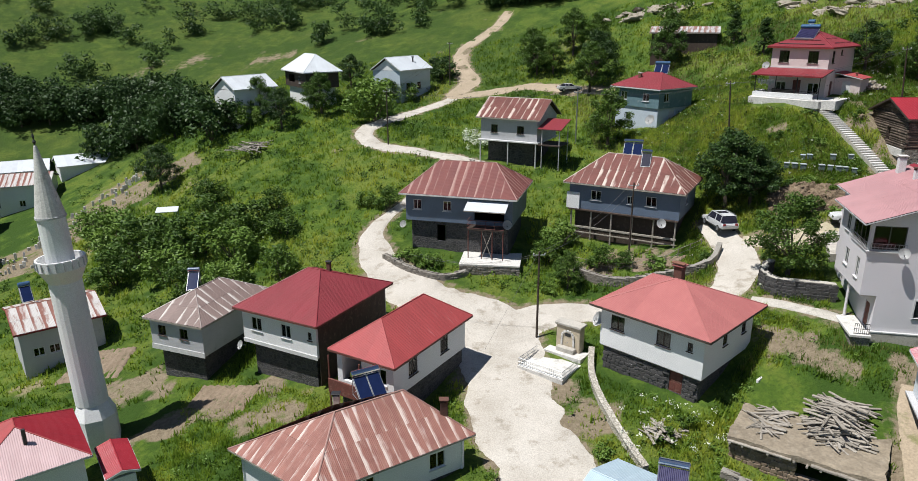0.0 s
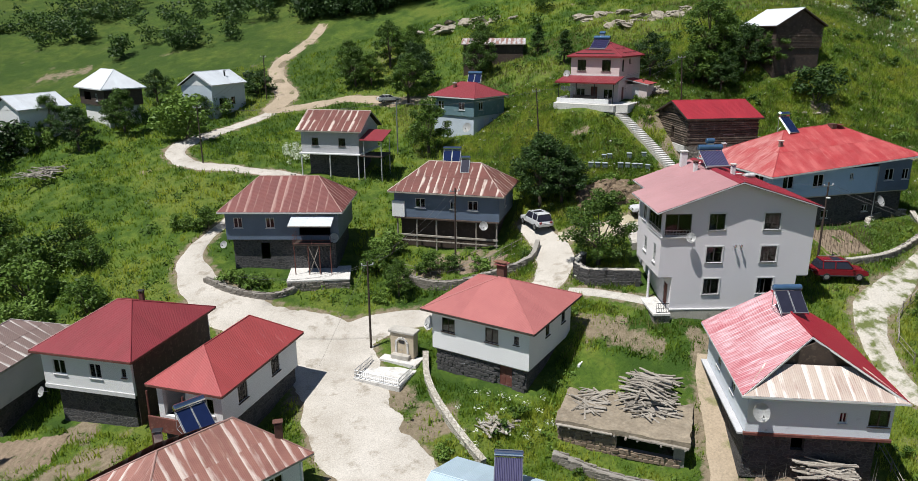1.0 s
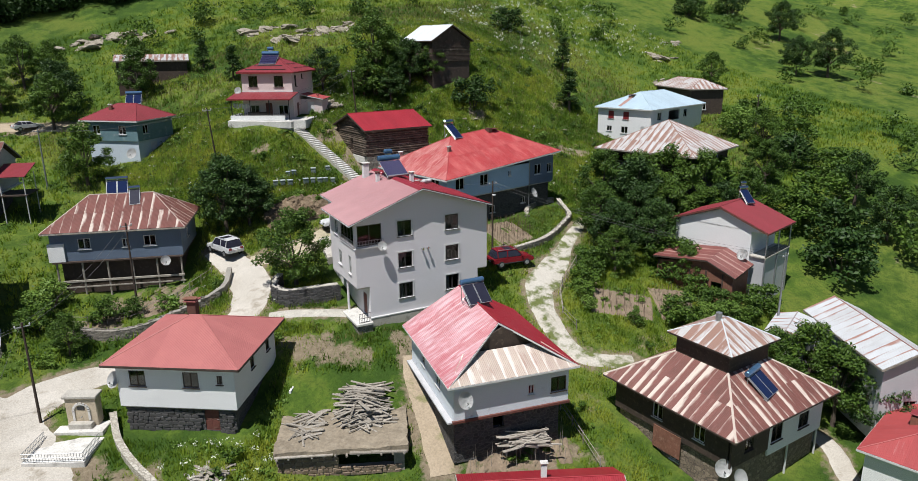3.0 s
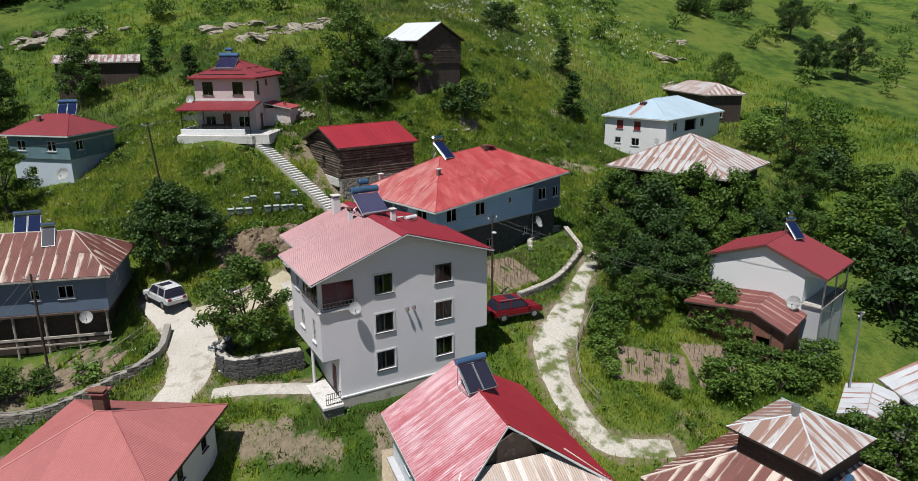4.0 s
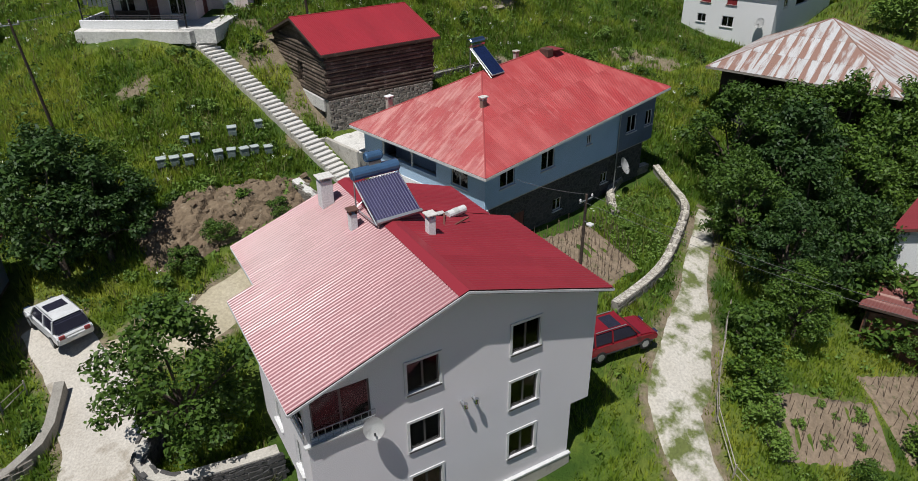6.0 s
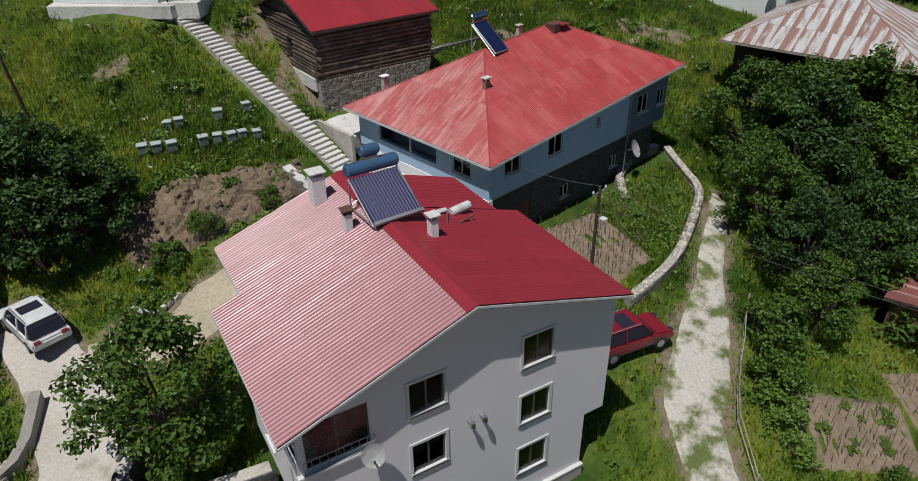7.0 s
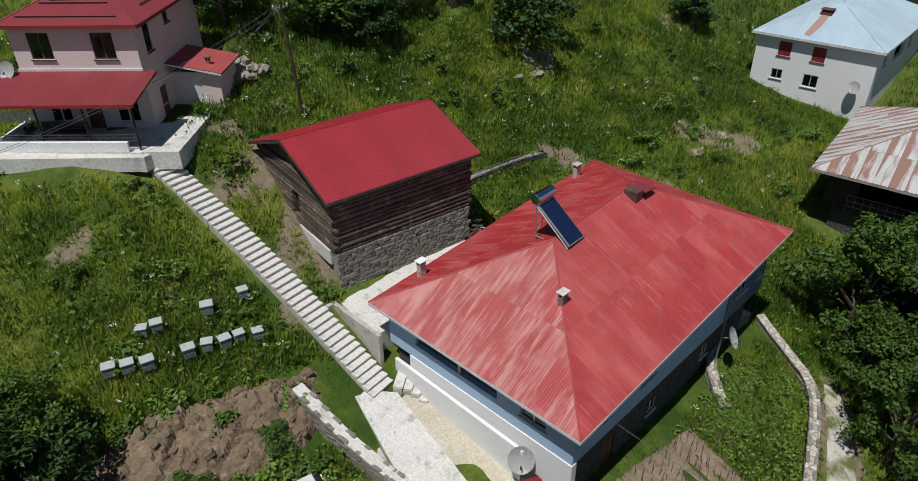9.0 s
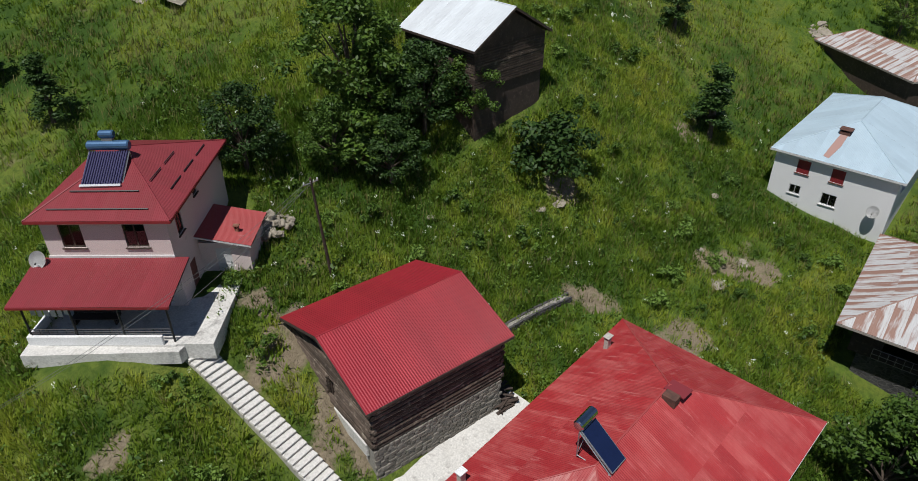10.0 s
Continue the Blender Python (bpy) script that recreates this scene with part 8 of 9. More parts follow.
bean_poles("thin bean stakes standing in rows in the vegetable bed", [(53.8, 55.2), (60.0, 56.0), (61.8, 60.4), (54.6, 61.2)], 126, 1.2, 1, BROWN_STAKE)
bean_poles("thin wooden stakes in the bed below the trees", [(54.8, 41.8), (58.4, 38.6), (61.6, 41.0), (57.6, 44.2)], 56, 1.1, 2, BROWN_STAKE)
bean_poles("thin stakes in the bed before the streaked-roof house", [(30.6, 35.2), (38.0, 31.0), (40.0, 33.4), (32.6, 36.6)], 42, 1.5, 3)
bean_poles("thin stakes in the bed beside the brick wing", [(60.0, 37.8), (64.4, 37.0), (67.0, 40.0), (63.6, 42.2)], 42, 1.1, 4, BROWN_STAKE)


def wood_pile(label, x, y, z, yaw, n, length, wide, high, seed, material=GREY_WOOD, spread_=25):
    rng = random.Random(seed)
    root = thing("wood_pile", label, "firewood", pose(x, y, z, 0, 0, yaw))
    for i in range(n):
        l = length * rng.uniform(0.35, 1.0)
        f = rng.random()
        px, py = rng.uniform(-wide / 2, wide / 2), rng.uniform(-length * 0.2, length * 0.2)
        pz = high * (1 - (2 * abs(px) / wide) ** 2) * f + 0.08
        m = pose(px, py, pz, rng.uniform(-9, 9), rng.uniform(-9, 9), rng.gauss(0, spread_))
        if rng.random() < 0.5:
            bm = box(-rng.uniform(0.06, 0.16), -l / 2, -0.03, rng.uniform(0.06, 0.16), l / 2, 0.03)
        else:
            bm = rod((0, -l / 2, 0), (0, l / 2, 0), rng.uniform(0.05, 0.1), rng.uniform(0.04, 0.08), 6)
        part("timber", bm, material, root, matrix=m)
    return root


def ruin():
    """A roofless old stone and timber barn, its flat earth roof heaped with timber."""
    root = thing("ruined_barn", "half-collapsed stone and timber barn with earth roof", "ruin", pose(26.3, 45.0, -6.0, 0, 0, -34.6), "village houses")
    w, d = 9.4, 8.8
    storey(root, -w / 2, -d / 2, w / 2, d / 2, -1.4, 1.45, MORTAR, [("front", 4.4, 1.5, 4.2, 1.35, "hole")], 0.5)
    part("earth_roof", rough_plate(-w / 2 - 0.3, -d / 2 - 0.3, w / 2 + 0.3, d / 2 + 0.2, 1.45, 0.4), EARTH, root, "earth roof with rubble")
    rng = random.Random(6)
    for k in range(12):
        x = -w / 2 + k * w / 11
        part("roof_beam", rod((x, -d / 2 - rng.uniform(0.3, 0.7), 1.42), (x + rng.uniform(-0.2, 0.2), -d / 2 + 2.5, 1.42), 0.09, 0.08, 6), GREY_WOOD, root)
    part("eave_plank", box(-w / 2 - 0.2, -d / 2 - 0.5, 1.5, -0.6, -d / 2 - 0.25, 1.58), GREY_WOOD, root)
    part("eave_plank", box(0.6, -d / 2 - 0.55, 1.55, w / 2 + 0.2, -d / 2 - 0.2, 1.66, pose(0, 0, 0, 0, 1.5, 0)), GREY_WOOD, root)
    lay_stones(root, pose(-w / 2, -d / 2 - 0.03, -0.5), 4.3, 1.9, BROWN_STONE, 0.42, 0.2, (), 24, 70)
    lay_stones(root, pose(-w / 2 + 4.3, -d / 2 - 0.03, -0.5), 5.0, 0.7, BROWN_STONE, 0.42, 0.2, (), 25, 50)
    lay_stones(root, pose(-w / 2 - 0.03, d / 2, -0.3, 0, 0, -90), d, 1.7, BROWN_STONE, 0.42, 0.2, (), 26, 90)
    return root


def rough_plate(x0, y0, x1, y1, z, thick):
    bm = bmesh.new()
    nx, ny = 26, 24
    for level in (0, 1):
        for i in range(nx + 1):
            for j in range(ny + 1):
                x, y = x0 + (x1 - x0) * i / nx, y0 + (y1 - y0) * j / ny
                r = 0.2 * noise.noise((x * 0.9, y * 0.9, 2)) + 0.1 * noise.noise((x * 2.6, y * 2.6, 5))
                bm.verts.new((x + 0.15 * noise.noise((y, x, 3)), y + 0.15 * noise.noise((x, y, 7)), z + (thick + r if level else -0.03)))
    bm.verts.ensure_lookup_table()
    n, off = ny + 1, (nx + 1) * (ny + 1)
    for i in range(nx):
        for j in range(ny):
            k = i * n + j
            bm.faces.new([bm.verts[q + off] for q in (k, k + n, k + n + 1, k + 1)])
            bm.faces.new([bm.verts[q] for q in (k + 1, k + n + 1, k + n, k)])
    ring = [i * n for i in range(nx)] + [nx * n + j for j in range(ny)] + [i * n + ny for i in range(nx, 0, -1)] + [j for j in range(ny, 0, -1)]
    for a, b in zip(ring, ring[1:] + ring[:1]):
        bm.faces.new([bm.verts[q] for q in (a, b, b + off, a + off)])
    return bm


ruin()
wood_pile("large tangled heap of bleached beams and planks", 28.4, 45.4, -4.15, 58, 235, 4.2, 6.4, 1.5, 1, spread_=33)
wood_pile("loose planks lying on the earth roof", 23.6, 46.2, -4.2, 54, 34, 3.4, 5.0, 0.12, 8, spread_=40)
wood_pile("stack of bleached firewood poles against the house", 35.6, 33.6, -4.9, 60, 60, 4.0, 1.6, 0.8, 2, spread_=12)
wood_pile("scattered bleached planks in the grass", 15.4, 46.2, gz(15.4, 46.2), 20, 26, 3.0, 2.2, 0.35, 3, spread_=30)
wood_pile("stacked dark firewood beside the log barn", 60.4, 77.6, 8.1, 85, 60, 1.8, 2.2, 1.0, 4, DARK_WOOD, 20)
wood_pile("long heap of pale timber and sheets in the meadow", -33.0, 115.0, gz(-33, 115), 70, 60, 6.0, 9.0, 0.5, 5, spread_=60)


# ---- fountain, fences, poles and wires ----
def fountain():
    root = thing("fountain", "pale stone village fountain with arched niche and trough", "fountain", pose(10.2, 57.9, gz(10.2, 57.9) - 0.1, 0, 0, -38))
    bm = box(-1.2, -0.4, 0, 1.2, 0.5, 2.5, bevel=0.04)
    part("body", bm, surface("fountain_stone", (0.62, 0.52, 0.38), (0.52, 0.43, 0.31), 1.0, (0.4, 0.33, 0.25), 10.0, 0.85), root)
    part("cornice", box(-1.35, -0.55, 2.5, 1.35, 0.65, 2.75, bevel=0.05), CONCRETE, root)
    bm = bmesh.new()
    for k in range(9):
        a = math.pi * k / 8
        add_box(bm, -0.09, -0.05, -0.1, 0.09, 0.05, 0.1, pose(0.6 * math.cos(a), -0.44, 1.45 + 0.6 * math.sin(a), 0, -math.degrees(a) + 90, 0))
    for x in (-0.6, 0.6):
        add_box(bm, x - 0.09, -0.49, 0.6, x + 0.09, -0.39, 1.45)
    part("arch", bm, PALE, root)
    part("trough", box(-0.9, -1.0, 0, 0.9, -0.42, 0.55, bevel=0.03), CONCRETE, root)
    part("spout", rod((0, -0.4, 0.95), (0, -0.62, 0.9), 0.03, sides=6), STEEL, root)
    part("plinth", box(-1.9, -1.4, -0.5, 1.9, 0.8, 0.12, bevel=0.03), PALE, root)
    part("plaque", box(-0.28, -0.43, 1.5, 0.28, -0.405, 1.8), DARK, root, "small dark plaque")
    return root


fountain()
flower_bed = thing("flower_bed", "small flower bed edged with pale stones", "flower bed", pose(34.5, 71.1, gz(34.5, 71.1)))
bed_rng = random.Random(12)
for k in range(16):
    side, along_it = k // 4, (k % 4 + 0.5) / 4 * 2 - 1
    fx, fy = ((along_it, -0.8), (0.95, along_it * 0.8), (along_it, 0.8), (-0.95, along_it * 0.8))[side]
    ob = new("stone", stone_mesh(bed_rng.randrange(6), PALE))
    ob.parent = flower_bed
    ob.matrix_local = pose(0, 0, 0, 0, 0, 20) @ pose(fx, fy, 0.1, 0, 0, 90 * side) @ Matrix.Diagonal((0.42, 0.2, 0.3, 1))
court = thing("paved_court", "pale paved court with iron railing before the fountain", "terrace", pose(8.3, 55.6, gz(8.3, 55.6) - 0.25, 0, 0, -38), kind="structure")
part("paving", box(-2.4, -2.0, -0.6, 2.2, 1.4, 0.42, bevel=0.03), PALE, court)
railing(court, (-2.3, -1.9), (2.1, -1.9), 0.42, 0.7, STEEL, 0.2)
railing(court, (-2.3, -1.9), (-2.3, 1.2), 0.42, 0.7, STEEL, 0.2)
railing(court, (2.1, -1.9), (2.1, 0.8), 0.42, 0.7, STEEL, 0.2)


def fence(label, points, h=1.1, step=1.5, material=GREY_WOOD, rails=(0.4, 0.9), seed=1):
    rng = random.Random(seed)
    root = thing("fence", label, "fence", pose(points[0][0], points[0][1], gz(*points[0])))
    inv = root.matrix_world.inverted()
    pts = along([(x, y, 0) for x, y in points], step)
    tops = []
    for p in pts:
        g = gz(p.x, p.y)
        base, tip = inv @ Vector((p.x, p.y, g - 0.3)), inv @ Vector((p.x + rng.uniform(-0.08, 0.08), p.y + rng.uniform(-0.08, 0.08), g + h * rng.uniform(0.85, 1.2)))
        part("post", rod(base, tip, 0.055, 0.045, 6), material, root)
        tops.append((inv @ Vector((p.x, p.y, g)), tip))
    for (a, ta), (b, tb) in zip(tops, tops[1:]):
        for f in rails:
            part("rail", rod(a.lerp(ta, f), b.lerp(tb, f + rng.uniform(-0.06, 0.06)), 0.028, sides=5), material, root)


fence("leaning weathered wooden fence along the rutted path", [(60.9, 49.6), (55.9, 47.4), (53.0, 45.8), (51.0, 43.6), (50.6, 41.4)], seed=2)
fence("rough wooden fence beside the garden bed", [(41.6, 35.4), (40.6, 32.0), (39.6, 29.4)], seed=3)
fence("rough wooden fence below the timber house", [(12.6, 72.6), (17.0, 70.2), (22.0, 69.8), (26.2, 71.2)], 1.0, 1.4, seed=4)
fence("thin wire fence beside the lane", [(-14.5, 67.2), (-9.5, 63.4), (-5.5, 61.4)], 0.9, 1.6, STEEL, seed=5)


def pole(x, y, h, label="dark wooden utility pole with insulators", lean=(0, 0), base=None, material=DARK_WOOD):
    g = gz(x, y) if base is None else base
    root = thing("utility_pole", label, "utility pole", pose(x, y, g), "utility poles")
    top = Vector((lean[0], lean[1], h))
    part("shaft", rod((0, 0, -1.0), top, 0.12, 0.075, 8), material, root)
    arm = part("crossarm", rod(top + Vector((-0.55, 0, -0.35)), top + Vector((0.55, 0, -0.35)), 0.045, sides=6), STEEL, root)
    for dx in (-0.5, 0.0, 0.5):
        part("insulator", lathe([(0.03, 0), (0.06, 0.05), (0.05, 0.14), (0.02, 0.18)], 8), WHITE_PAINT, arm, matrix=pose(top.x + dx, top.y, top.z - 0.3))
    return Vector((x, y, g)) + top


P1 = pole(-11.0, 109.6, 8.6)
P2 = pole(-1.5, 146.0, 8.5)
P3 = pole(7.4, 60.0, 8.6)
P4 = pole(18.8, 72.4, 8.6)
P5 = pole(34.5, 87.6, 8.2, lean=(-0.9, -0.4))
P6 = pole(57.1, 90.0, 7.8, lean=(-0.9, -0.3))
P7 = pole(51.5, 54.5, 8.2, "dark wooden utility pole with street lamp and insulators", base=2.4)
P8 = pole(64.4, 28.2, 8.0, "galvanised steel lattice pole beside the brick wing", base=-2.2, material=STEEL)
P9 = pole(113.0, 56.8, 6.5)
P10 = pole(17.6, 103.0, 8.0, base=gz(17.6, 103.0), material=STEEL)
lamp = thing("street_lamp", "small white street lamp on a pole", "street lamp", pose(P7.x, P7.y, P7.z - 1.6))
part("arm", rod((0, 0, 0), (-0.5, -0.7, 0.25), 0.03, sides=6), STEEL, lamp)
part("head", box(-0.7, -0.95, 0.2, -0.4, -0.6, 0.34, bevel=0.04), WHITE_PAINT, lamp)


def wire(a, b, sag=0.6, shift=(0, 0, 0)):
    cu = bpy.data.curves.new("cable", "CURVE")
    cu.dimensions, cu.bevel_depth, cu.bevel_resolution = "3D", 0.01, 1
    sp = cu.splines.new("POLY")
    sp.points.add(16)
    for i in range(17):
        f = i / 16
        p = Vector(a).lerp(Vector(b), f) + Vector(shift) - Vector((0, 0, sag * 4 * f * (1 - f)))
        sp.points[i].co = (*p, 1)
    cu.materials.append(WIRE)
    return tagged(new("power_cable", cu), "thin dark power cable hanging between poles", "cable", "power cables")


WIRE = plain("cable_sheath", (0.16, 0.16, 0.16), 0.7)
for pair in ((P7, P8), (P3, P4), (P5, P10), (P1, P10), (P5, P6), (P1, P2), (P3, Vector((-4, 62, 4)))):
    for k in (-0.45, 0.45):
        wire(pair[0], pair[1], 0.9, (k, 0, -0.25))
wire(P6, Vector((52.0, 92.4, 17.0)), 0.2)
wire(P6, Vector((46.6, 89.8, 16.9)), 0.3, (0.3, 0, -0.2))
wire(P7, Vector((52.6, 60.6, 9.2)), 0.15)
wire(P3, Vector((2.4, 58.2, gz(2.4, 58.2))), 0.0)


# ---- vehicles ----
def car(label, x, y, yaw, paint, kind="suv"):
    """A car, nose along local +x."""
    root = thing("car", label, "car", pose(x, y, gz(x, y) + 0.08, 0, 0, yaw) @ Matrix.Scale(1.1 if kind == "suv" else 1.0, 4), "parked cars")
    tall = 1.68 if kind == "suv" else 1.42
    profile = [(-2.2, 0.45), (-2.24, 0.85), (-2.1, 1.02), (-1.1, 1.04), (0.95, 1.0), (1.9, 0.9), (2.2, 0.74), (2.22, 0.42)]
    def shell(outline, half, top_half, z_mid):
        bm = bmesh.new()
        rows = []
        for s in (-1, 1):
            rows.append([bm.verts.new((px, s * (half if pz < z_mid else top_half), pz)) for px, pz in outline])
        bm.faces.new(rows[0])
        bm.faces.new(rows[1][::-1])
        n = len(outline)
        for i in range(n):
            j = (i + 1) % n
            bm.faces.new((rows[0][i], rows[1][i], rows[1][j], rows[0][j]))
        bmesh.ops.recalc_face_normals(bm, faces=bm.faces)
        bmesh.ops.bevel(bm, geom=bm.edges[:], offset=0.07, segments=2, affect="EDGES")
        return bm
    body = part("body", shell(profile, 0.9, 0.88, 0.6), paint, root)
    part("sill_trim", box(-1.9, -0.915, 0.38, 1.9, 0.915, 0.5, bevel=0.03), DARK, root)
    if kind == "suv":
        cabin = [(-2.1, 1.0), (-1.85, tall - 0.1), (-1.5, tall), (0.15, tall), (0.45, tall - 0.06), (1.15, 1.0)]
    elif kind == "estate":
        cabin = [(-2.1, 1.0), (-1.8, tall - 0.06), (-1.5, tall), (0.0, tall), (0.25, tall - 0.05), (0.95, 1.0)]
    else:
        cabin = [(-1.75, 1.0), (-1.1, tall - 0.04), (-0.9, tall), (0.1, tall), (0.3, tall - 0.05), (1.05, 1.0)]
    glass = part("greenhouse", shell(cabin, 0.84, 0.7, 1.2), COLLECTOR_DARK, root, "dark tinted windows")
    top = [p for p in cabin if p[1] > tall - 0.2]
    a, b = top[0][0] + 0.12, top[-1][0] - 0.05
    part("roof", box(a, -0.69, tall - 0.02, b, 0.69, tall + 0.035, bevel=0.03), paint, root)
    if kind == "suv":
        part("sunroof", box(-0.75, -0.5, tall + 0.03, 0.0, 0.5, tall + 0.042), COLLECTOR_DARK, root)
        for s in (-0.66, 0.66):
            part("roof_rail", rod((a + 0.1, s, tall + 0.09), (b - 0.2, s, tall + 0.09), 0.025, sides=6), STEEL, root)
    for px in (a + 0.02, (a + b) / 2, b + 0.3):
        for s in (-1, 1):
            part("pillar", rod((px + (0.25 if px > b else 0), s * 0.86, 1.02), (min(px, b), s * 0.71, tall - 0.02), 0.045, sides=6), paint, root)
    for wx in (-1.35, 1.4):
        for s in (-1, 1):
            wheel = part("wheel", lathe([(0.24, -0.1), (0.34, -0.08), (0.34, 0.08), (0.24, 0.1)], 18), RUBBER, root, matrix=pose(wx, s * 0.82, 0.34, 90, 0, 0))
            part("rim", lathe([(0.05, -0.115), (0.21, -0.108), (0.21, 0.108), (0.05, 0.115)], 12), STEEL, wheel)
    for s in (-0.62, 0.62):
        part("headlight", box(2.12, s - 0.18, 0.68, 2.24, s + 0.18, 0.82, bevel=0.02), CHROME, root)
        part("tail_light", box(-2.27, s - 0.12, 0.8, -2.15, s + 0.16, 1.0, bevel=0.02), RED_PAINT, root)
        part("door_mirror", box(0.75, s * 1.55 - 0.08, 1.0, 0.95, s * 1.55 + 0.08, 1.13, bevel=0.03), paint, root)
    part("number_plate", box(2.225, -0.25, 0.5, 2.235, 0.25, 0.6), WHITE_PAINT, root)
    part("number_plate", box(-2.262, -0.25, 0.6, -2.25, 0.25, 0.7), WHITE_PAINT, root)
    return root


car("white sport utility car with dark roof glass parked on the drive", 29.0, 73.9, 97, CAR_WHITE, "suv")
car("white hatchback car parked behind the apartment house", 41.4, 69.9, 169, CAR_WHITE, "estate")
car("dark red van parked beside the apartment house", 51.9, 52.1, -18, CAR_RED, "suv")
car("white saloon car on the upper lane", 20.8, 131.2, 10, CAR_WHITE, "saloon")

# small shelter and tombstones on the cemetery slope
shelter = thing("picnic_shelter", "small open shelter with pale flat roof on slope", "shelter", pose(-41.8, 96.6, gz(-41.8, 96.6), 0, 0, 15))
part("roof", box(-1.5, -1.1, 2.1, 1.5, 1.1, 2.2, pose(0, 0, 0, 6, 0, 0), 0.02), ROOF_ZINC, shelter)
for sx in (-1.3, 1.3):
    for sy in (-0.9, 0.9):
        part("post", rod((sx, sy, -0.5), (sx, sy, 2.1), 0.06, sides=6), TEAL, shelter)
part("bench", box(-1.2, -0.3, 0.4, 1.2, 0.3, 0.48), GREY_WOOD, shelter)


def tombstone(m):
    bm = box(-0.3, -0.07, -0.3, 0.3, 0.07, 0.95, bevel=0.05)
    ob = part("tombstone", bm, PALE, None)
    ob.matrix_world = m
    return tagged(ob, "weathered pale stone grave marker on bare slope", "tombstone", "tombstones")


grave_rng = random.Random(9)
stone0 = tombstone(pose(-58, 108, gz(-58, 108)))
for i in range(90):
    f = grave_rng.random()
    gx_, gy_ = -57 - 9 * f + grave_rng.uniform(-4, 4), 121 - 26 * f + grave_rng.uniform(-3, 3)
    copy_thing(stone0, pose(gx_, gy_, gz(gx_, gy_) - 0.1, grave_rng.uniform(-8, 8), grave_rng.uniform(-8, 8), 30 + grave_rng.uniform(-15, 15)) @ Matrix.Diagonal((grave_rng.uniform(0.5, 0.9), 1.0, grave_rng.uniform(0.6, 1.2), 1)))

# ---- trees and shrubs ----
def leaf_cloud(centres, per, spread_, size, seed, squash=0.8):
    """Many small bent leaves round the given centres, as arrays of vertices and faces."""
    rng = np.random.RandomState(seed)
    c = np.repeat(np.array(centres, float), per, axis=0)
    n = len(c)
    d = rng.normal(size=(n, 3))
    d /= np.linalg.norm(d, axis=1)[:, None]
    r = spread_ * rng.random_sample(n) ** 0.4
    p = c + d * r[:, None] * np.array([1, 1, squash])
    nrm = d * 0.7 + rng.normal(size=(n, 3)) * 0.6 + np.array([0, 0, 0.5])
    nrm /= np.linalg.norm(nrm, axis=1)[:, None]
    t = np.cross(nrm, rng.normal(size=(n, 3)))
    t /= np.linalg.norm(t, axis=1)[:, None]
    b = np.cross(nrm, t)
    s = size * rng.uniform(0.6, 1.3, n)[:, None]
    droop = nrm * s * 0.25
    quad = np.stack([p - t * s, p - b * s * 0.5 + droop, p + t * s, p + b * s * 0.5 + droop], axis=1)
    return quad.reshape(-1, 3)


def quads_mesh(name, verts, material, sides=4):
    me = bpy.data.meshes.new(name)
    n = len(verts) // sides
    me.vertices.add(len(verts))
    me.vertices.foreach_set("co", np.asarray(verts, np.float32).ravel())
    me.loops.add(len(verts))
    me.loops.foreach_set("vertex_index", np.arange(len(verts), dtype=np.int32))
    me.polygons.add(n)
    me.polygons.foreach_set("loop_start", np.arange(n, dtype=np.int32) * sides)
    me.update(calc_edges=True)
    me.materials.append(material)
    return me


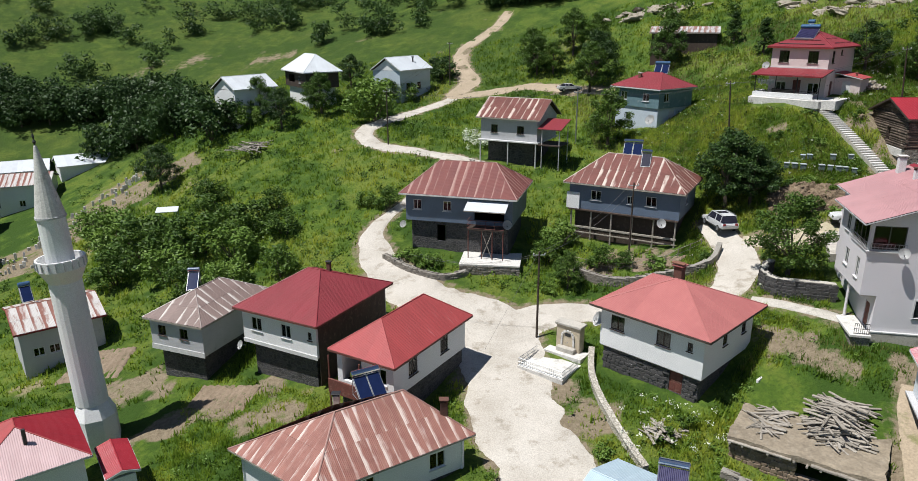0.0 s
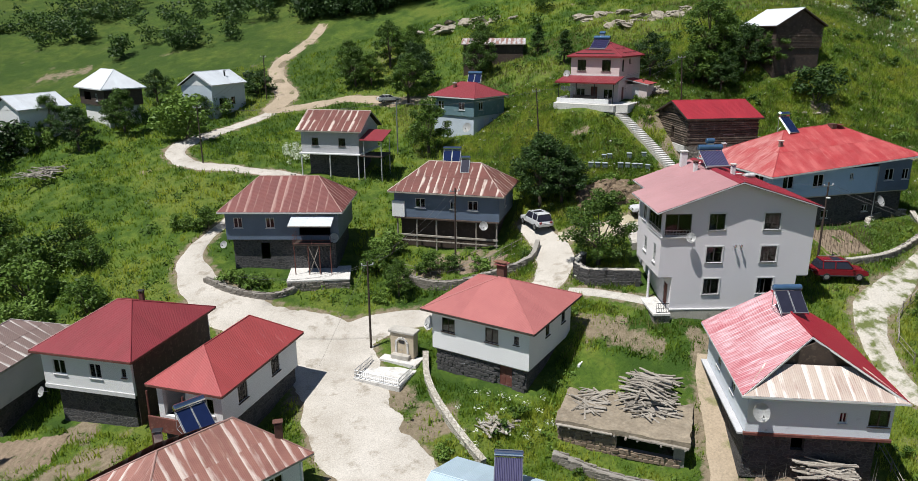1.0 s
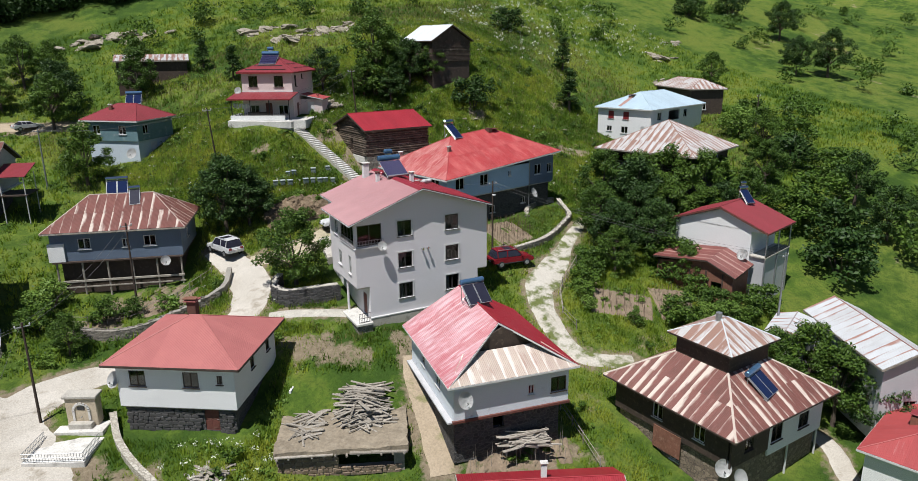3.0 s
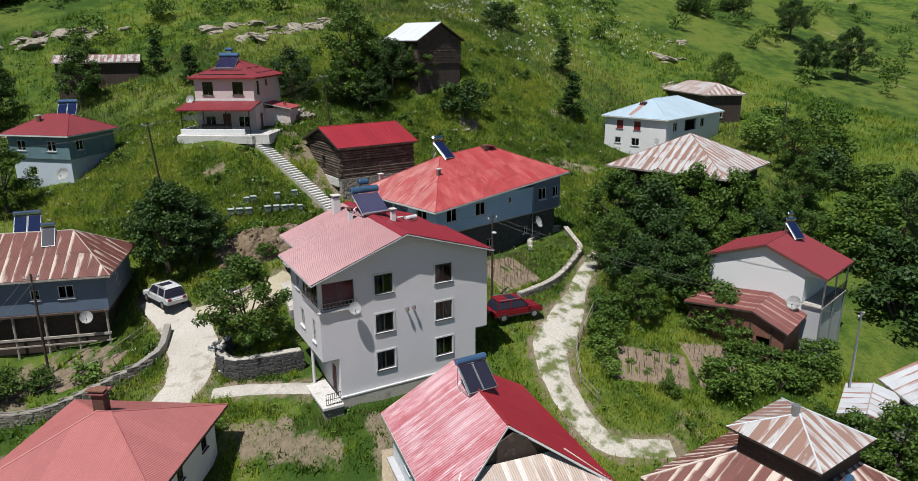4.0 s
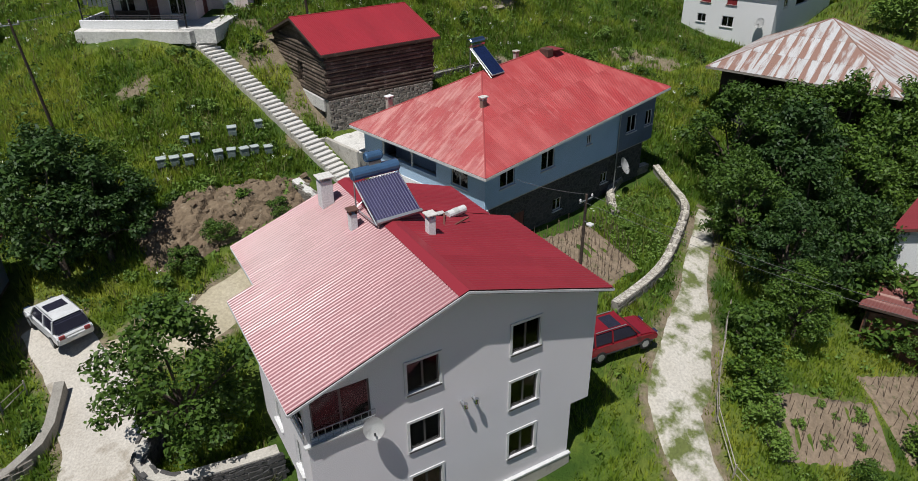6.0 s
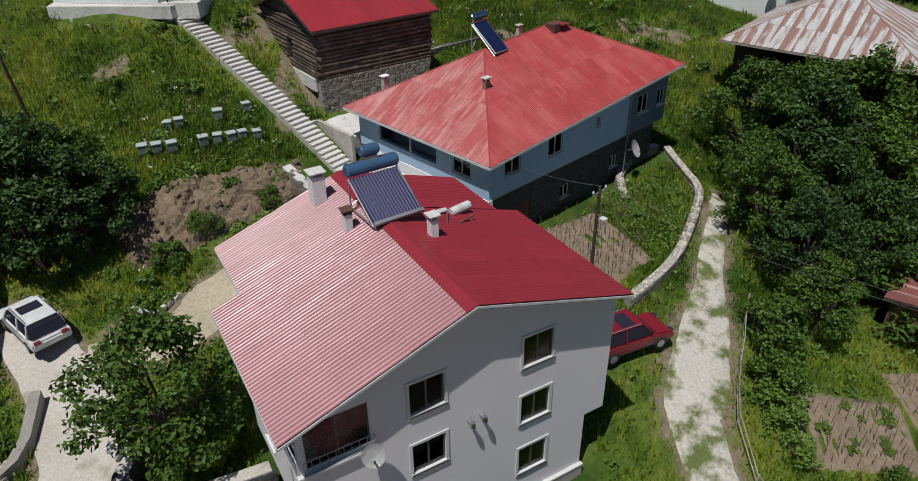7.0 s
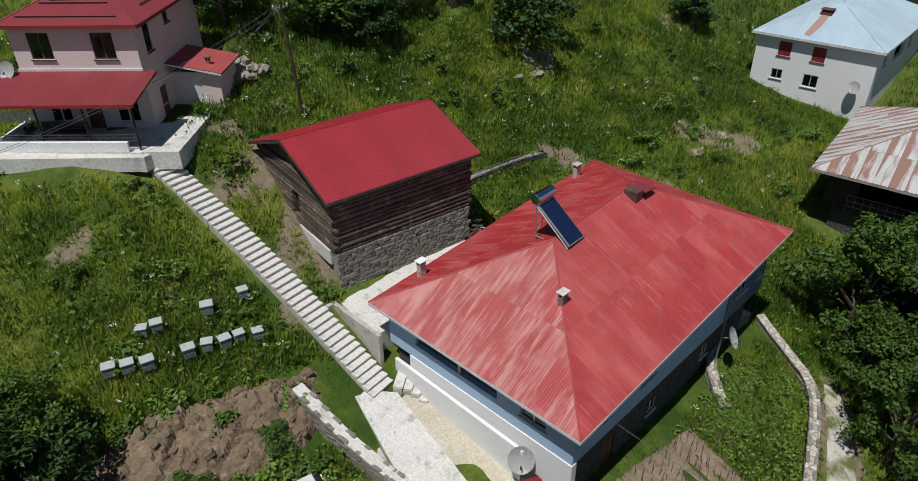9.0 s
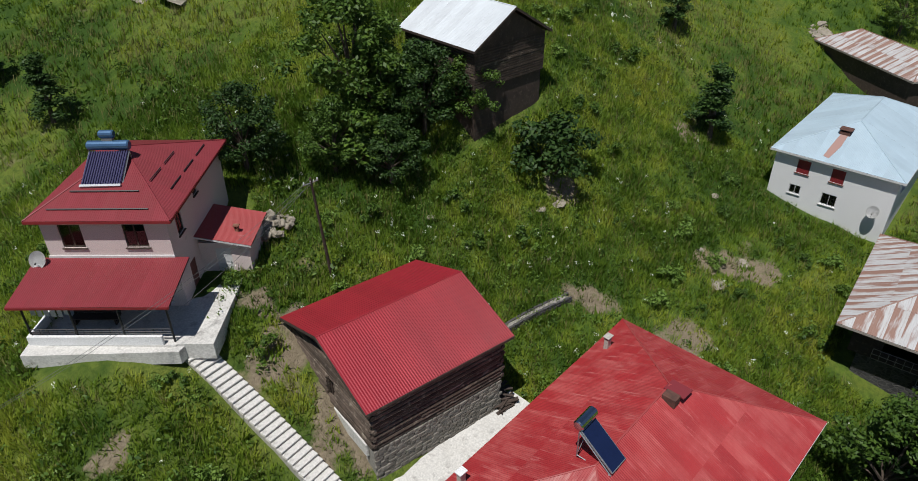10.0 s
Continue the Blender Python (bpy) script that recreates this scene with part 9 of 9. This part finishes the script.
def tree_form(kind, seed, leaf, name="tree", label=""):
    """One tree of unit build: trunk with limbs, and a crown of leaves in uneven clumps."""
    rng = random.Random(seed)
    if kind == "low":
        cs = [(0.8 * math.sqrt(rng.random()) * math.cos(a), 0.8 * math.sqrt(rng.random()) * math.sin(a), rng.uniform(0.1, 0.9)) for a in [rng.uniform(0, 6.283) for _ in range(9)]]
        ob = new(name, quads_mesh(name, leaf_cloud(cs, 52, 0.36, 0.12, seed), leaf))
        return tagged(ob, label, "shrub", "shrubs"), 1.2
    root = thing(name, label, "tree" if name == "tree" else "shrub", pose(0, 0, -500), "trees" if name == "tree" else "shrubs")
    bm = bmesh.new()
    centres = []
    if kind == "round":
        h, crown, clumps, per, spread_, size = 8.0, 3.3, 60, 122, 0.74, 0.15
        add_rod(bm, (0, 0, -0.6), (0.1, 0.1, 2.6), 0.24, 0.17, 8)
        for k in range(clumps):
            a, f = rng.uniform(0, 6.283), rng.random()
            z = 2.0 + 6.0 * f
            wide = crown * (1 - abs(2 * f - 0.75) ** 2.2 * 0.55) * rng.uniform(0.45, 1.08)
            centres.append((wide * math.cos(a), wide * math.sin(a), z * rng.uniform(0.9, 1.08)))
    elif kind == "column":
        h, crown, clumps, per, spread_, size = 8.0, 1.5, 36, 105, 0.6, 0.14
        add_rod(bm, (0, 0, -0.6), (0, 0, 6.0), 0.2, 0.06, 7)
        for k in range(clumps):
            a, f = rng.uniform(0, 6.283), rng.random()
            wide = crown * (1.15 - f) * rng.uniform(0.35, 1.05)
            centres.append((wide * math.cos(a), wide * math.sin(a), 0.8 + 7.0 * f))
    elif kind == "shrub":
        h, crown, clumps, per, spread_, size = 3.0, 1.8, 24, 90, 0.6, 0.13
        for k in range(5):
            a = rng.uniform(0, 6.283)
            add_rod(bm, (0.15 * math.cos(a), 0.15 * math.sin(a), -0.3), (0.9 * math.cos(a), 0.9 * math.sin(a), 1.5), 0.06, 0.03, 5)
        for k in range(clumps):
            a, f = rng.uniform(0, 6.283), rng.random()
            wide = crown * math.sqrt(rng.random()) * (1.1 - 0.5 * f)
            centres.append((wide * math.cos(a), wide * math.sin(a), 0.35 + 2.3 * f * (1.15 - 0.3 * wide / crown)))
    if kind in ("round", "column"):
        start = Vector((0.1, 0.1, 2.2))
        for c in centres[:14 if kind == "round" else 6]:
            mid = start.lerp(Vector(c), 0.5) + Vector((0, 0, 0.25))
            add_rod(bm, start.lerp(Vector((0, 0, c[2] * 0.5)), 0.4), mid, 0.09, 0.06, 5)
            add_rod(bm, mid, Vector(c), 0.06, 0.02, 5)
    part("trunk", bm, BARK, root)
    link_data("crown", quads_mesh("crown", leaf_cloud(centres, per, spread_, size, seed), leaf), root)
    return root, h


FORMS = {}
TREE_LABELS = {
    "round": ("tree", "broad leafy green tree on the slope", LEAF, "round"), "round2": ("tree", "dense dark green leafy tree", LEAF_DARK, "round"), "round3": ("tree", "leafy tree with uneven spreading crown", LEAF, "round"),
    "column": ("tree", "narrow dark green tree on the hillside", LEAF_DARK, "column"), "shrub": ("shrub", "rounded dark green shrub in rough grass", LEAF_DARK, "shrub"),
    "shrub2": ("shrub", "leafy green shrub among tall grass", LEAF, "shrub"), "light": ("shrub", "bright yellow-green leafy shrub", LEAF_LIGHT, "shrub"), "low": ("shrub", "low leafy weeds and seedlings", LEAF_LIGHT, "low"), "low2": ("shrub", "low dark leafy plant", LEAF, "low")}
for number, (key, (nm, text, leaf, kind)) in enumerate(TREE_LABELS.items()):
    FORMS[key] = tree_form(kind, 100 + number, leaf, nm, text)
USED = set()
plant_rng = random.Random(77)


def plant(key, x, y, height, wide=1.0):
    form, h = FORMS[key]
    s = height / h
    m = pose(x, y, gz(x, y), 0, 0, plant_rng.uniform(0, 360))
    if key in USED:
        ob = copy_thing(form, m)
    else:
        USED.add(key)
        ob = form
        ob.matrix_world = m
    ob.scale = (s * wide, s * wide, s)
    return ob


# trees by the village, the orchard, the upper lane, the meadow
# round2 at (33.2, 76.4) and (32.0, 79.6) are added to deepen shade
VILLAGE_TREES = [("round", 31.0, 61.4, 7.6), ("round2", 30.8, 77.4, 8.0), ("round2", 33.2, 76.4, 6.4), ("round2", 32.0, 79.6, 7.2), ("round", 34.8, 79.0, 5.0), ("round", 22, 101, 7.6), ("round3", 24, 128, 8.0), ("round", 16, 143, 7.4), ("round3", 24, 148, 8.4), ("round", 37, 126, 7.6),
                 ("column", 48, 125, 5.3), ("column", 49.5, 116, 5.5), ("round2", 57.5, 100.5, 6.6), ("round3", 67, 99.5, 10.5), ("round", 68.2, 97.8, 7.4), ("shrub2", 65.2, 97.2, 4.6), ("shrub2", 71.0, 97.0, 4.8), ("round2", 70.5, 95, 7.2), ("round", 73.5, 93.0, 5.6), ("round", 63, 97, 5.6), ("round2", 66, 94, 5.5),
                 ("shrub", 78, 87.6, 5.0), ("column", 107, 94, 6.4), ("column", 96.6, 83, 7.4), ("shrub", 107, 110, 5.0)]
# some take the dark-leaved round2 form, deep shade put into leaf colour
ORCHARD = [("round", 74.5, 57.6, 8.2), ("round2", 75.5, 53.4, 9.4), ("round3", 81.5, 52.2, 9.2), ("round", 85.0, 49.5, 8.6), ("round2", 65.6, 48.6, 6.6), ("round3", 67.0, 52.4, 6.4), ("round2", 71.0, 46.6, 7.2), ("round2", 72.6, 50.4, 7.2),
           ("round", 80.5, 46.4, 6.8), ("round", 62.6, 46.2, 5.0), ("shrub2", 69.6, 43.2, 4.6), ("shrub2", 59.4, 47.4, 2.8), ("shrub2", 92.5, 52, 4.4), ("shrub2", 60.6, 36.4, 3.2), ("shrub2", 56.4, 45.6, 2.4), ("round", 68.4, 40.6, 4.4), ("shrub2", 70.8, 37.6, 3.2),
           ("round", 79, 55.6, 8.0), ("round3", 70.4, 54.6, 5.6), ("round2", 84.5, 46.0, 6.6), ("round", 88.5, 44.5, 7.0), ("round3", 77.5, 49.0, 7.6), ("shrub2", 67.0, 38.6, 2.6), ("shrub2", 69.0, 38.0, 2.6), ("shrub2", 66.0, 35.8, 2.6), ("light", 65.2, 34.0, 2.4), ("shrub2", 67.6, 33.4, 2.8), ("light", 60.8, 37.2, 2.0), ("shrub2", 56.6, 38.8, 1.4), ("light", -37.2, 124.6, 3.6), ("shrub2", -40.5, 125.2, 3.4), ("round", -26.6, 130.0, 4.6), ("light", -10.0, 137.4, 3.8), ("shrub2", -13.6, 137.6, 4.0), ("light", 55.3, 44.6, 1.8), ("light", 54.2, 43.0, 1.4), ("shrub2", 71.2, 33.2, 3.0), ("light", 63.6, 35.4, 2.0)]
RIGHT = [("round", 58.9, 25.6, 6.2), ("round", 61.0, 23.4, 7.2), ("round3", 60.2, 20.6, 7.0), ("round2", 62.0, 18.2, 6.4), ("round", 60.0, 28.4, 4.4), ("shrub2", 57.6, 23.4, 2.6), ("shrub2", 98, 39, 6.0), ("round2", 104, 37, 7.4), ("shrub", 94, 35, 5.6), ("shrub", 87, 31, 6.4), ("shrub2", 107, 42, 5.0), ("shrub", 107, 48, 5.0),
         ("light", 110.5, 58.6, 4.8), ("round", 106, 52, 7.0), ("shrub2", 112, 50, 5.0), ("round", 136, 79, 6.5), ("round2", 168, 69, 10), ("round2", 161, 73, 8), ("shrub", 175, 110, 6), ("shrub", 193, 108, 6.6), ("round2", 189, 91, 9.6), ("shrub2", 120, 62, 4.0), ("round", 98, 47, 6.5), ("shrub2", 92, 41, 5.0), ("round2", 100, 31, 7.0)]
LEFT = [("shrub", -43, 123, 7.5), ("round2", -30.5, 121, 6.6), ("round", -24.5, 126, 7.0), ("light", -15, 123, 7.4), ("round2", -22, 147, 6.4), ("shrub", -3, 150, 4.8), ("round", 15.5, 146, 7.6), ("round", 19, 141, 6.0), ("round2", 26, 133, 8.6), ("round", 28.5, 146, 7.0),
        ("round", 40, 134, 6.4), ("round2", -48, 110, 7.0), ("round2", -64, 138, 6.5), ("round2", -74, 142, 6.5), ("round2", -94, 161, 7), ("round2", -86, 162, 7), ("round2", -76, 160, 7), ("round2", -64, 150, 7), ("round2", -60, 143, 7), ("round2", -102, 161, 7), ("round2", -55, 135, 7), ("round", -36, 128, 6.5), ("round2", -100, 160, 7), ("shrub2", 39.0, 73.4, 1.5), ("shrub2", 43.0, 73.0, 1.3), ("low2", 41.4, 75.6, 1.1), ("low2", 38.2, 77.0, 1.2), ("low", 45.0, 74.4, 1.0), ("low", 40.0, 77.6, 1.0), ("shrub2", 36.1, 72.8, 1.6), ("low", 34.2, 71.2, 0.8), ("low", 34.9, 71.0, 0.7), ("light", -5.0, 73.4, 1.7), ("light", -2.8, 72.5, 1.5), ("low", -4.0, 72.6, 1.2), ("low", -6.2, 74.2, 1.2), ("low", 42.0, 71.4, 1.3), ("low", 40.6, 71.8, 1.1), ("low2", 43.6, 71.4, 1.2)]
BANK = [("shrub2", -33, 84, 5.4), ("light", -27, 80, 4.4), ("shrub2", -42, 88, 5.6), ("light", -49, 95, 5.2), ("shrub2", -34, 92, 4.2), ("shrub2", -27, 86, 4.4), ("light", -35, 79, 4.4), ("shrub2", -43, 82, 4.8), ("shrub2", -9, 87, 2.6), ("light", -12, 88, 2.0), ("round", 11.4, 67.6, 3.8), ("shrub2", 15.6, 71.4, 2.4),
        ("light", 11.5, 76, 3.2), ("shrub2", -38, 86, 4.6), ("shrub2", -30, 88, 3.6), ("light", -46, 90, 4.8), ("shrub2", -22, 84, 3.2), ("shrub2", -25, 92, 3.0), ("shrub2", -36, 99, 3.6), ("light", -53, 99, 5.0), ("shrub2", -20, 74, 3.4), ("light", -26, 73.5, 3.6), ("shrub2", -31, 74, 4.0), ("shrub2", 18.0, 70.8, 1.8), ("low", 21.0, 69.6, 1.5), ("shrub2", 9.8, 73, 2.6)]
for row in (VILLAGE_TREES, ORCHARD, RIGHT, LEFT, BANK):
    for key, px, py, ph in row:
        plant(key, px, py, ph, 1.1 if key.startswith("round") else 1.6 if key == "column" else 1.25)


# roofs and paved places keep clear of weeds: centre, half sizes, turn
CLEAR = [(40.5, 56.4, 7.3, 6.6, -15), (59.8, 67.6, 10, 6.8, 1), (56.1, 82.2, 5.2, 5.2, -7), (48.8, 97, 4.6, 7, -45), (18.7, 54.5, 5.4, 5.4, -45), (36.5, 39.3, 5.5, 6.4, -21), (50.7, 26.4, 6.6, 6.6, -7), (73.6, 39.3, 5.8, 5.8, -86), (89, 57.7, 7.2, 7.4, 7), (105.5, 72, 5.4, 9, -86),
         (124, 76.5, 7.8, 3.6, -122), (76.9, 95.6, 4.6, 4.3, -93), (20.5, 79.1, 7, 4.8, -29), (1.2, 79, 6.8, 5.2, -16), (9, 101, 4.9, 4.4, -28), (29.8, 107.3, 4.8, 4.4, -55), (-13.2, 60, 4.8, 5.8, -28), (-4.6, 53.3, 3.4, 5.8, -31), (-24, 62.2, 3.4, 5.1, -22), (-6.3, 43.6, 4.8, 6.8, -50),
         (48.4, 69, 2.6, 5.8, 0), (56, 75.8, 6.3, 2, 1), (48.0, 80.8, 1.2, 9.0, 8.6), (26.3, 45, 5, 4.8, -35), (8.6, 56.4, 3, 2.6, -38), (3.6, 72.3, 3.4, 2.4, -8), (40.5, 66, 4.0, 3.0, -10), (11.5, 37.5, 3.6, 4, -40), (41, 74.3, 6.0, 2.2, -8), (-31, 47, 6.5, 8, 0), (43, 91.5, 4.5, 1.5, -36), (30.6, 56.2, 3.2, 1.0, -38)]


def clear_of(x, y, margin=0.2):
    ok = lane_distance(x, y) > margin
    for cx, cy, hx, hy, turn in CLEAR:
        c, s = math.cos(radians(turn)), math.sin(radians(turn))
        u, v = (x - cx) * c + (y - cy) * s, -(x - cx) * s + (y - cy) * c
        ok &= ~((np.abs(u) < hx) & (np.abs(v) < hy))
    for corners in BEDS.values():
        inside = np.ones(np.shape(x), bool)
        for (ax, ay), (bx, by) in zip(corners, corners[1:] + corners[:1]):
            inside &= (bx - ax) * (y - ay) - (by - ay) * (x - ax) > 0
        ok &= ~inside
    return ok


def scatter(n, x0, x1, y0, y1, seed, margin=0.2, power=None):
    rng = np.random.RandomState(seed)
    x, y = rng.uniform(x0, x1, n), rng.uniform(y0, y1, n)
    keep = clear_of(x, y, margin)
    keep &= rng.random_sample(n) > bareness(x, y) * 1.25
    patch = np.sin(x * 0.31 + 2 * np.sin(y * 0.17)) * np.sin(y * 0.27 + 1.5 * np.sin(x * 0.13)) * 0.5 + 0.5
    keep &= rng.random_sample(n) < 0.35 + 0.65 * patch
    return x[keep], y[keep], rng


def tufts(name, label, n, area, seed, tall, material, blades=5, lean=0.5, wide=0.05):
    """Grass as many thin blades, one object."""
    x, y, rng = scatter(n, *area, seed)
    k = len(x)
    x, y = np.repeat(x, blades), np.repeat(y, blades)
    h = np.repeat(tall * rng.uniform(0.5, 1.35, k), blades) * rng.uniform(0.7, 1.15, k * blades)
    x = x + rng.normal(0, 0.16, k * blades)
    y = y + rng.normal(0, 0.16, k * blades)
    z = ground(x, y) - 0.08
    a = rng.uniform(0, 6.283, k * blades)
    dx, dy = np.cos(a), np.sin(a)
    w = wide * rng.uniform(0.7, 1.4, k * blades)
    tip = lean * h * rng.uniform(0.3, 1.2, k * blades)
    tri = np.stack([np.stack([x - dy * w, y + dx * w, z], 1), np.stack([x + dy * w, y - dx * w, z], 1), np.stack([x + dx * tip, y + dy * tip, z + h], 1)], 1)
    ob = new(name, quads_mesh(name, tri.reshape(-1, 3), material, 3))
    return tagged(ob, label, "grass", kind="stuff")


tufts("grass", "tall uneven green meadow grass", 120000, (24, 100, 56, 112), 1, 0.5, GRASS, 6, 0.75, 0.05)
tufts("grass", "uneven green meadow grass lower down", 80000, (-24, 74, 26, 62), 2, 0.42, GRASS, 5, 0.5, 0.045)
tufts("grass", "rough green grass on the far slopes", 80000, (-60, 150, 40, 165), 3, 0.65, GRASS, 4, 0.5, 0.09)
tufts("dry_grass", "dry straw-coloured grass on the slope", 36000, (20, 120, 50, 130), 4, 0.75, STRAW, 5, 0.5, 0.03)


def weeds(name, label, n, area, seed, size, material, per=16, spread_=0.4, up=0.3):
    x, y, rng = scatter(n, *area, seed, 0.4)
    z = ground(x, y) + up * rng.uniform(0.5, 1.3, len(x))
    ob = new(name, quads_mesh(name, leaf_cloud(np.stack([x, y, z], 1), per, spread_, size, seed), material))
    return tagged(ob, label, "weeds", kind="stuff")


weeds("weeds", "broad-leaved green weeds in the meadow", 3000, (24, 104, 56, 112), 11, 0.12, LEAF)
weeds("weeds", "bright leafy weeds along the walls", 3200, (-22, 74, 26, 84), 12, 0.12, LEAF_LIGHT)
weeds("weeds", "dark leafy scrub on the slopes", 2600, (-70, 60, 66, 150), 13, 0.18, LEAF, 22, 0.7, 0.4)
weeds("weeds", "pale leafy weeds speckling the meadow", 3600, (24, 104, 56, 112), 19, 0.085, LEAF_LIGHT, 9, 0.3, 0.4)
weeds("vegetables", "rows of bright green vegetables in the walled garden", 900, (58.5, 66.5, 55.2, 62.0), 18, 0.1, LEAF_LIGHT, 12, 0.25, 0.2)
weeds("flowers", "white umbel flowers scattered in the grass", 760, (24, 104, 60, 112), 14, 0.065, FLOWER, 9, 0.2, 0.7)
weeds("flowers", "white flowering weeds on the hillside", 420, (98, 150, 96, 128), 15, 0.16, FLOWER, 9, 0.4, 0.6)
weeds("flowers", "white flowering shrubs by the lane", 90, (1, 8, 104, 112), 16, 0.14, FLOWER, 22, 0.6, 1.0)
weeds("flowers", "white blossom in the weeds before the white house", 60, (12, 20, 44, 50), 17, 0.1, FLOWER, 12, 0.35, 0.7)

low_rng = random.Random(31)
for i in range(120):
    wx, wy = low_rng.uniform(30, 98), low_rng.uniform(60, 108)
    if clear_of(np.array([wx]), np.array([wy]), 0.6)[0]:
        plant(low_rng.choice(("low", "low2", "low2")), wx, wy, low_rng.uniform(0.7, 1.5))
for i in range(80):
    wx, wy = low_rng.uniform(-18, 66), low_rng.uniform(34, 74)
    if clear_of(np.array([wx]), np.array([wy]), 0.5)[0]:
        plant(low_rng.choice(("low", "low", "low2")), wx, wy, low_rng.uniform(0.6, 1.3))
for bx0, by0, bx1, by1, count in ((62, 57, 67, 60.5, 44), (56, 40, 61, 43, 12), (31, 33, 39, 35, 8)):
    for i in range(count):
        plant("low", low_rng.uniform(bx0, bx1), low_rng.uniform(by0, by1), low_rng.uniform(0.35, 0.7))


def far_woods(name, label, places, per, size, seed, material):
    rng = np.random.RandomState(seed)
    c = []
    for x, y, r, n in places:
        a, q = rng.uniform(0, 6.283, n), r * np.sqrt(rng.random_sample(n))
        for px, py in zip(x + q * np.cos(a), y + q * np.sin(a) * 0.6):
            h = size * rng.uniform(0.5, 1.4)
            g = gz(px, py)
            for k in range(7):
                c.append((px + rng.normal(0, h * 0.28), py + rng.normal(0, h * 0.28), g + h * rng.uniform(0.25, 0.95)))
    ob = new(name, quads_mesh(name, leaf_cloud(c, per, size * 0.34, size * 0.075, seed), material))
    return tagged(ob, label, "woodland", kind="stuff")


far_woods("far_trees", "dark bushes scattered on the far slopes", [(-103, 210, 7, 9), (-75, 209, 3, 4), (-113, 206, 4, 4), (-70, 220, 3, 3), (-125, 218, 4, 3), (-97, 184, 4, 4), (-35, 189, 3, 3), (-52, 206, 6, 7), (-19, 186, 4, 5), (-48, 222, 9, 12), (-59, 217, 5, 5), (-121, 200, 5, 5), (0, 205, 18, 9), (30, 190, 20, 8), (-20, 232, 50, 20), (60, 200, 40, 12), (-84, 197, 18, 5), (-10, 198, 24, 14), (-40, 240, 30, 18), (15, 215, 20, 14), (-62, 262, 40, 22)], 34, 5.0, 51, LEAF_DARK)
far_woods("far_trees", "dark woodland belt across the valley", [(-102, 164, 9, 40), (-92, 166, 9, 44), (-81, 164, 9, 44), (-71, 162, 8, 34), (-110, 170, 9, 30), (-120, 176, 9, 24), (-62, 150, 9, 22), (-66, 142, 9, 16), (-54, 137, 7, 14), (30, 202, 22, 70), (52, 194, 16, 50), (8, 206, 14, 30), (20, 238, 40, 90), (16, 187, 9, 40), (28, 182, 8, 36), (40, 180, 7, 30), (50, 176, 5, 18), (-120, 245, 60, 16), (40, 300, 60, 50), (-180, 300, 120, 36), (-60, 330, 120, 40)], 38, 5.6, 52, LEAF_DARK)
far_woods("far_trees", "scattered shrubs on the upper hillside", [(150, 110, 40, 10), (120, 140, 40, 10), (200, 100, 40, 12), (90, 135, 25, 8), (60, 145, 20, 8), (170, 65, 20, 8), (230, 90, 40, 12), (130, 55, 20, 5), (115, 32, 22, 12), (150, 40, 40, 8)], 34, 4.0, 53, LEAF)

lay_sheets()
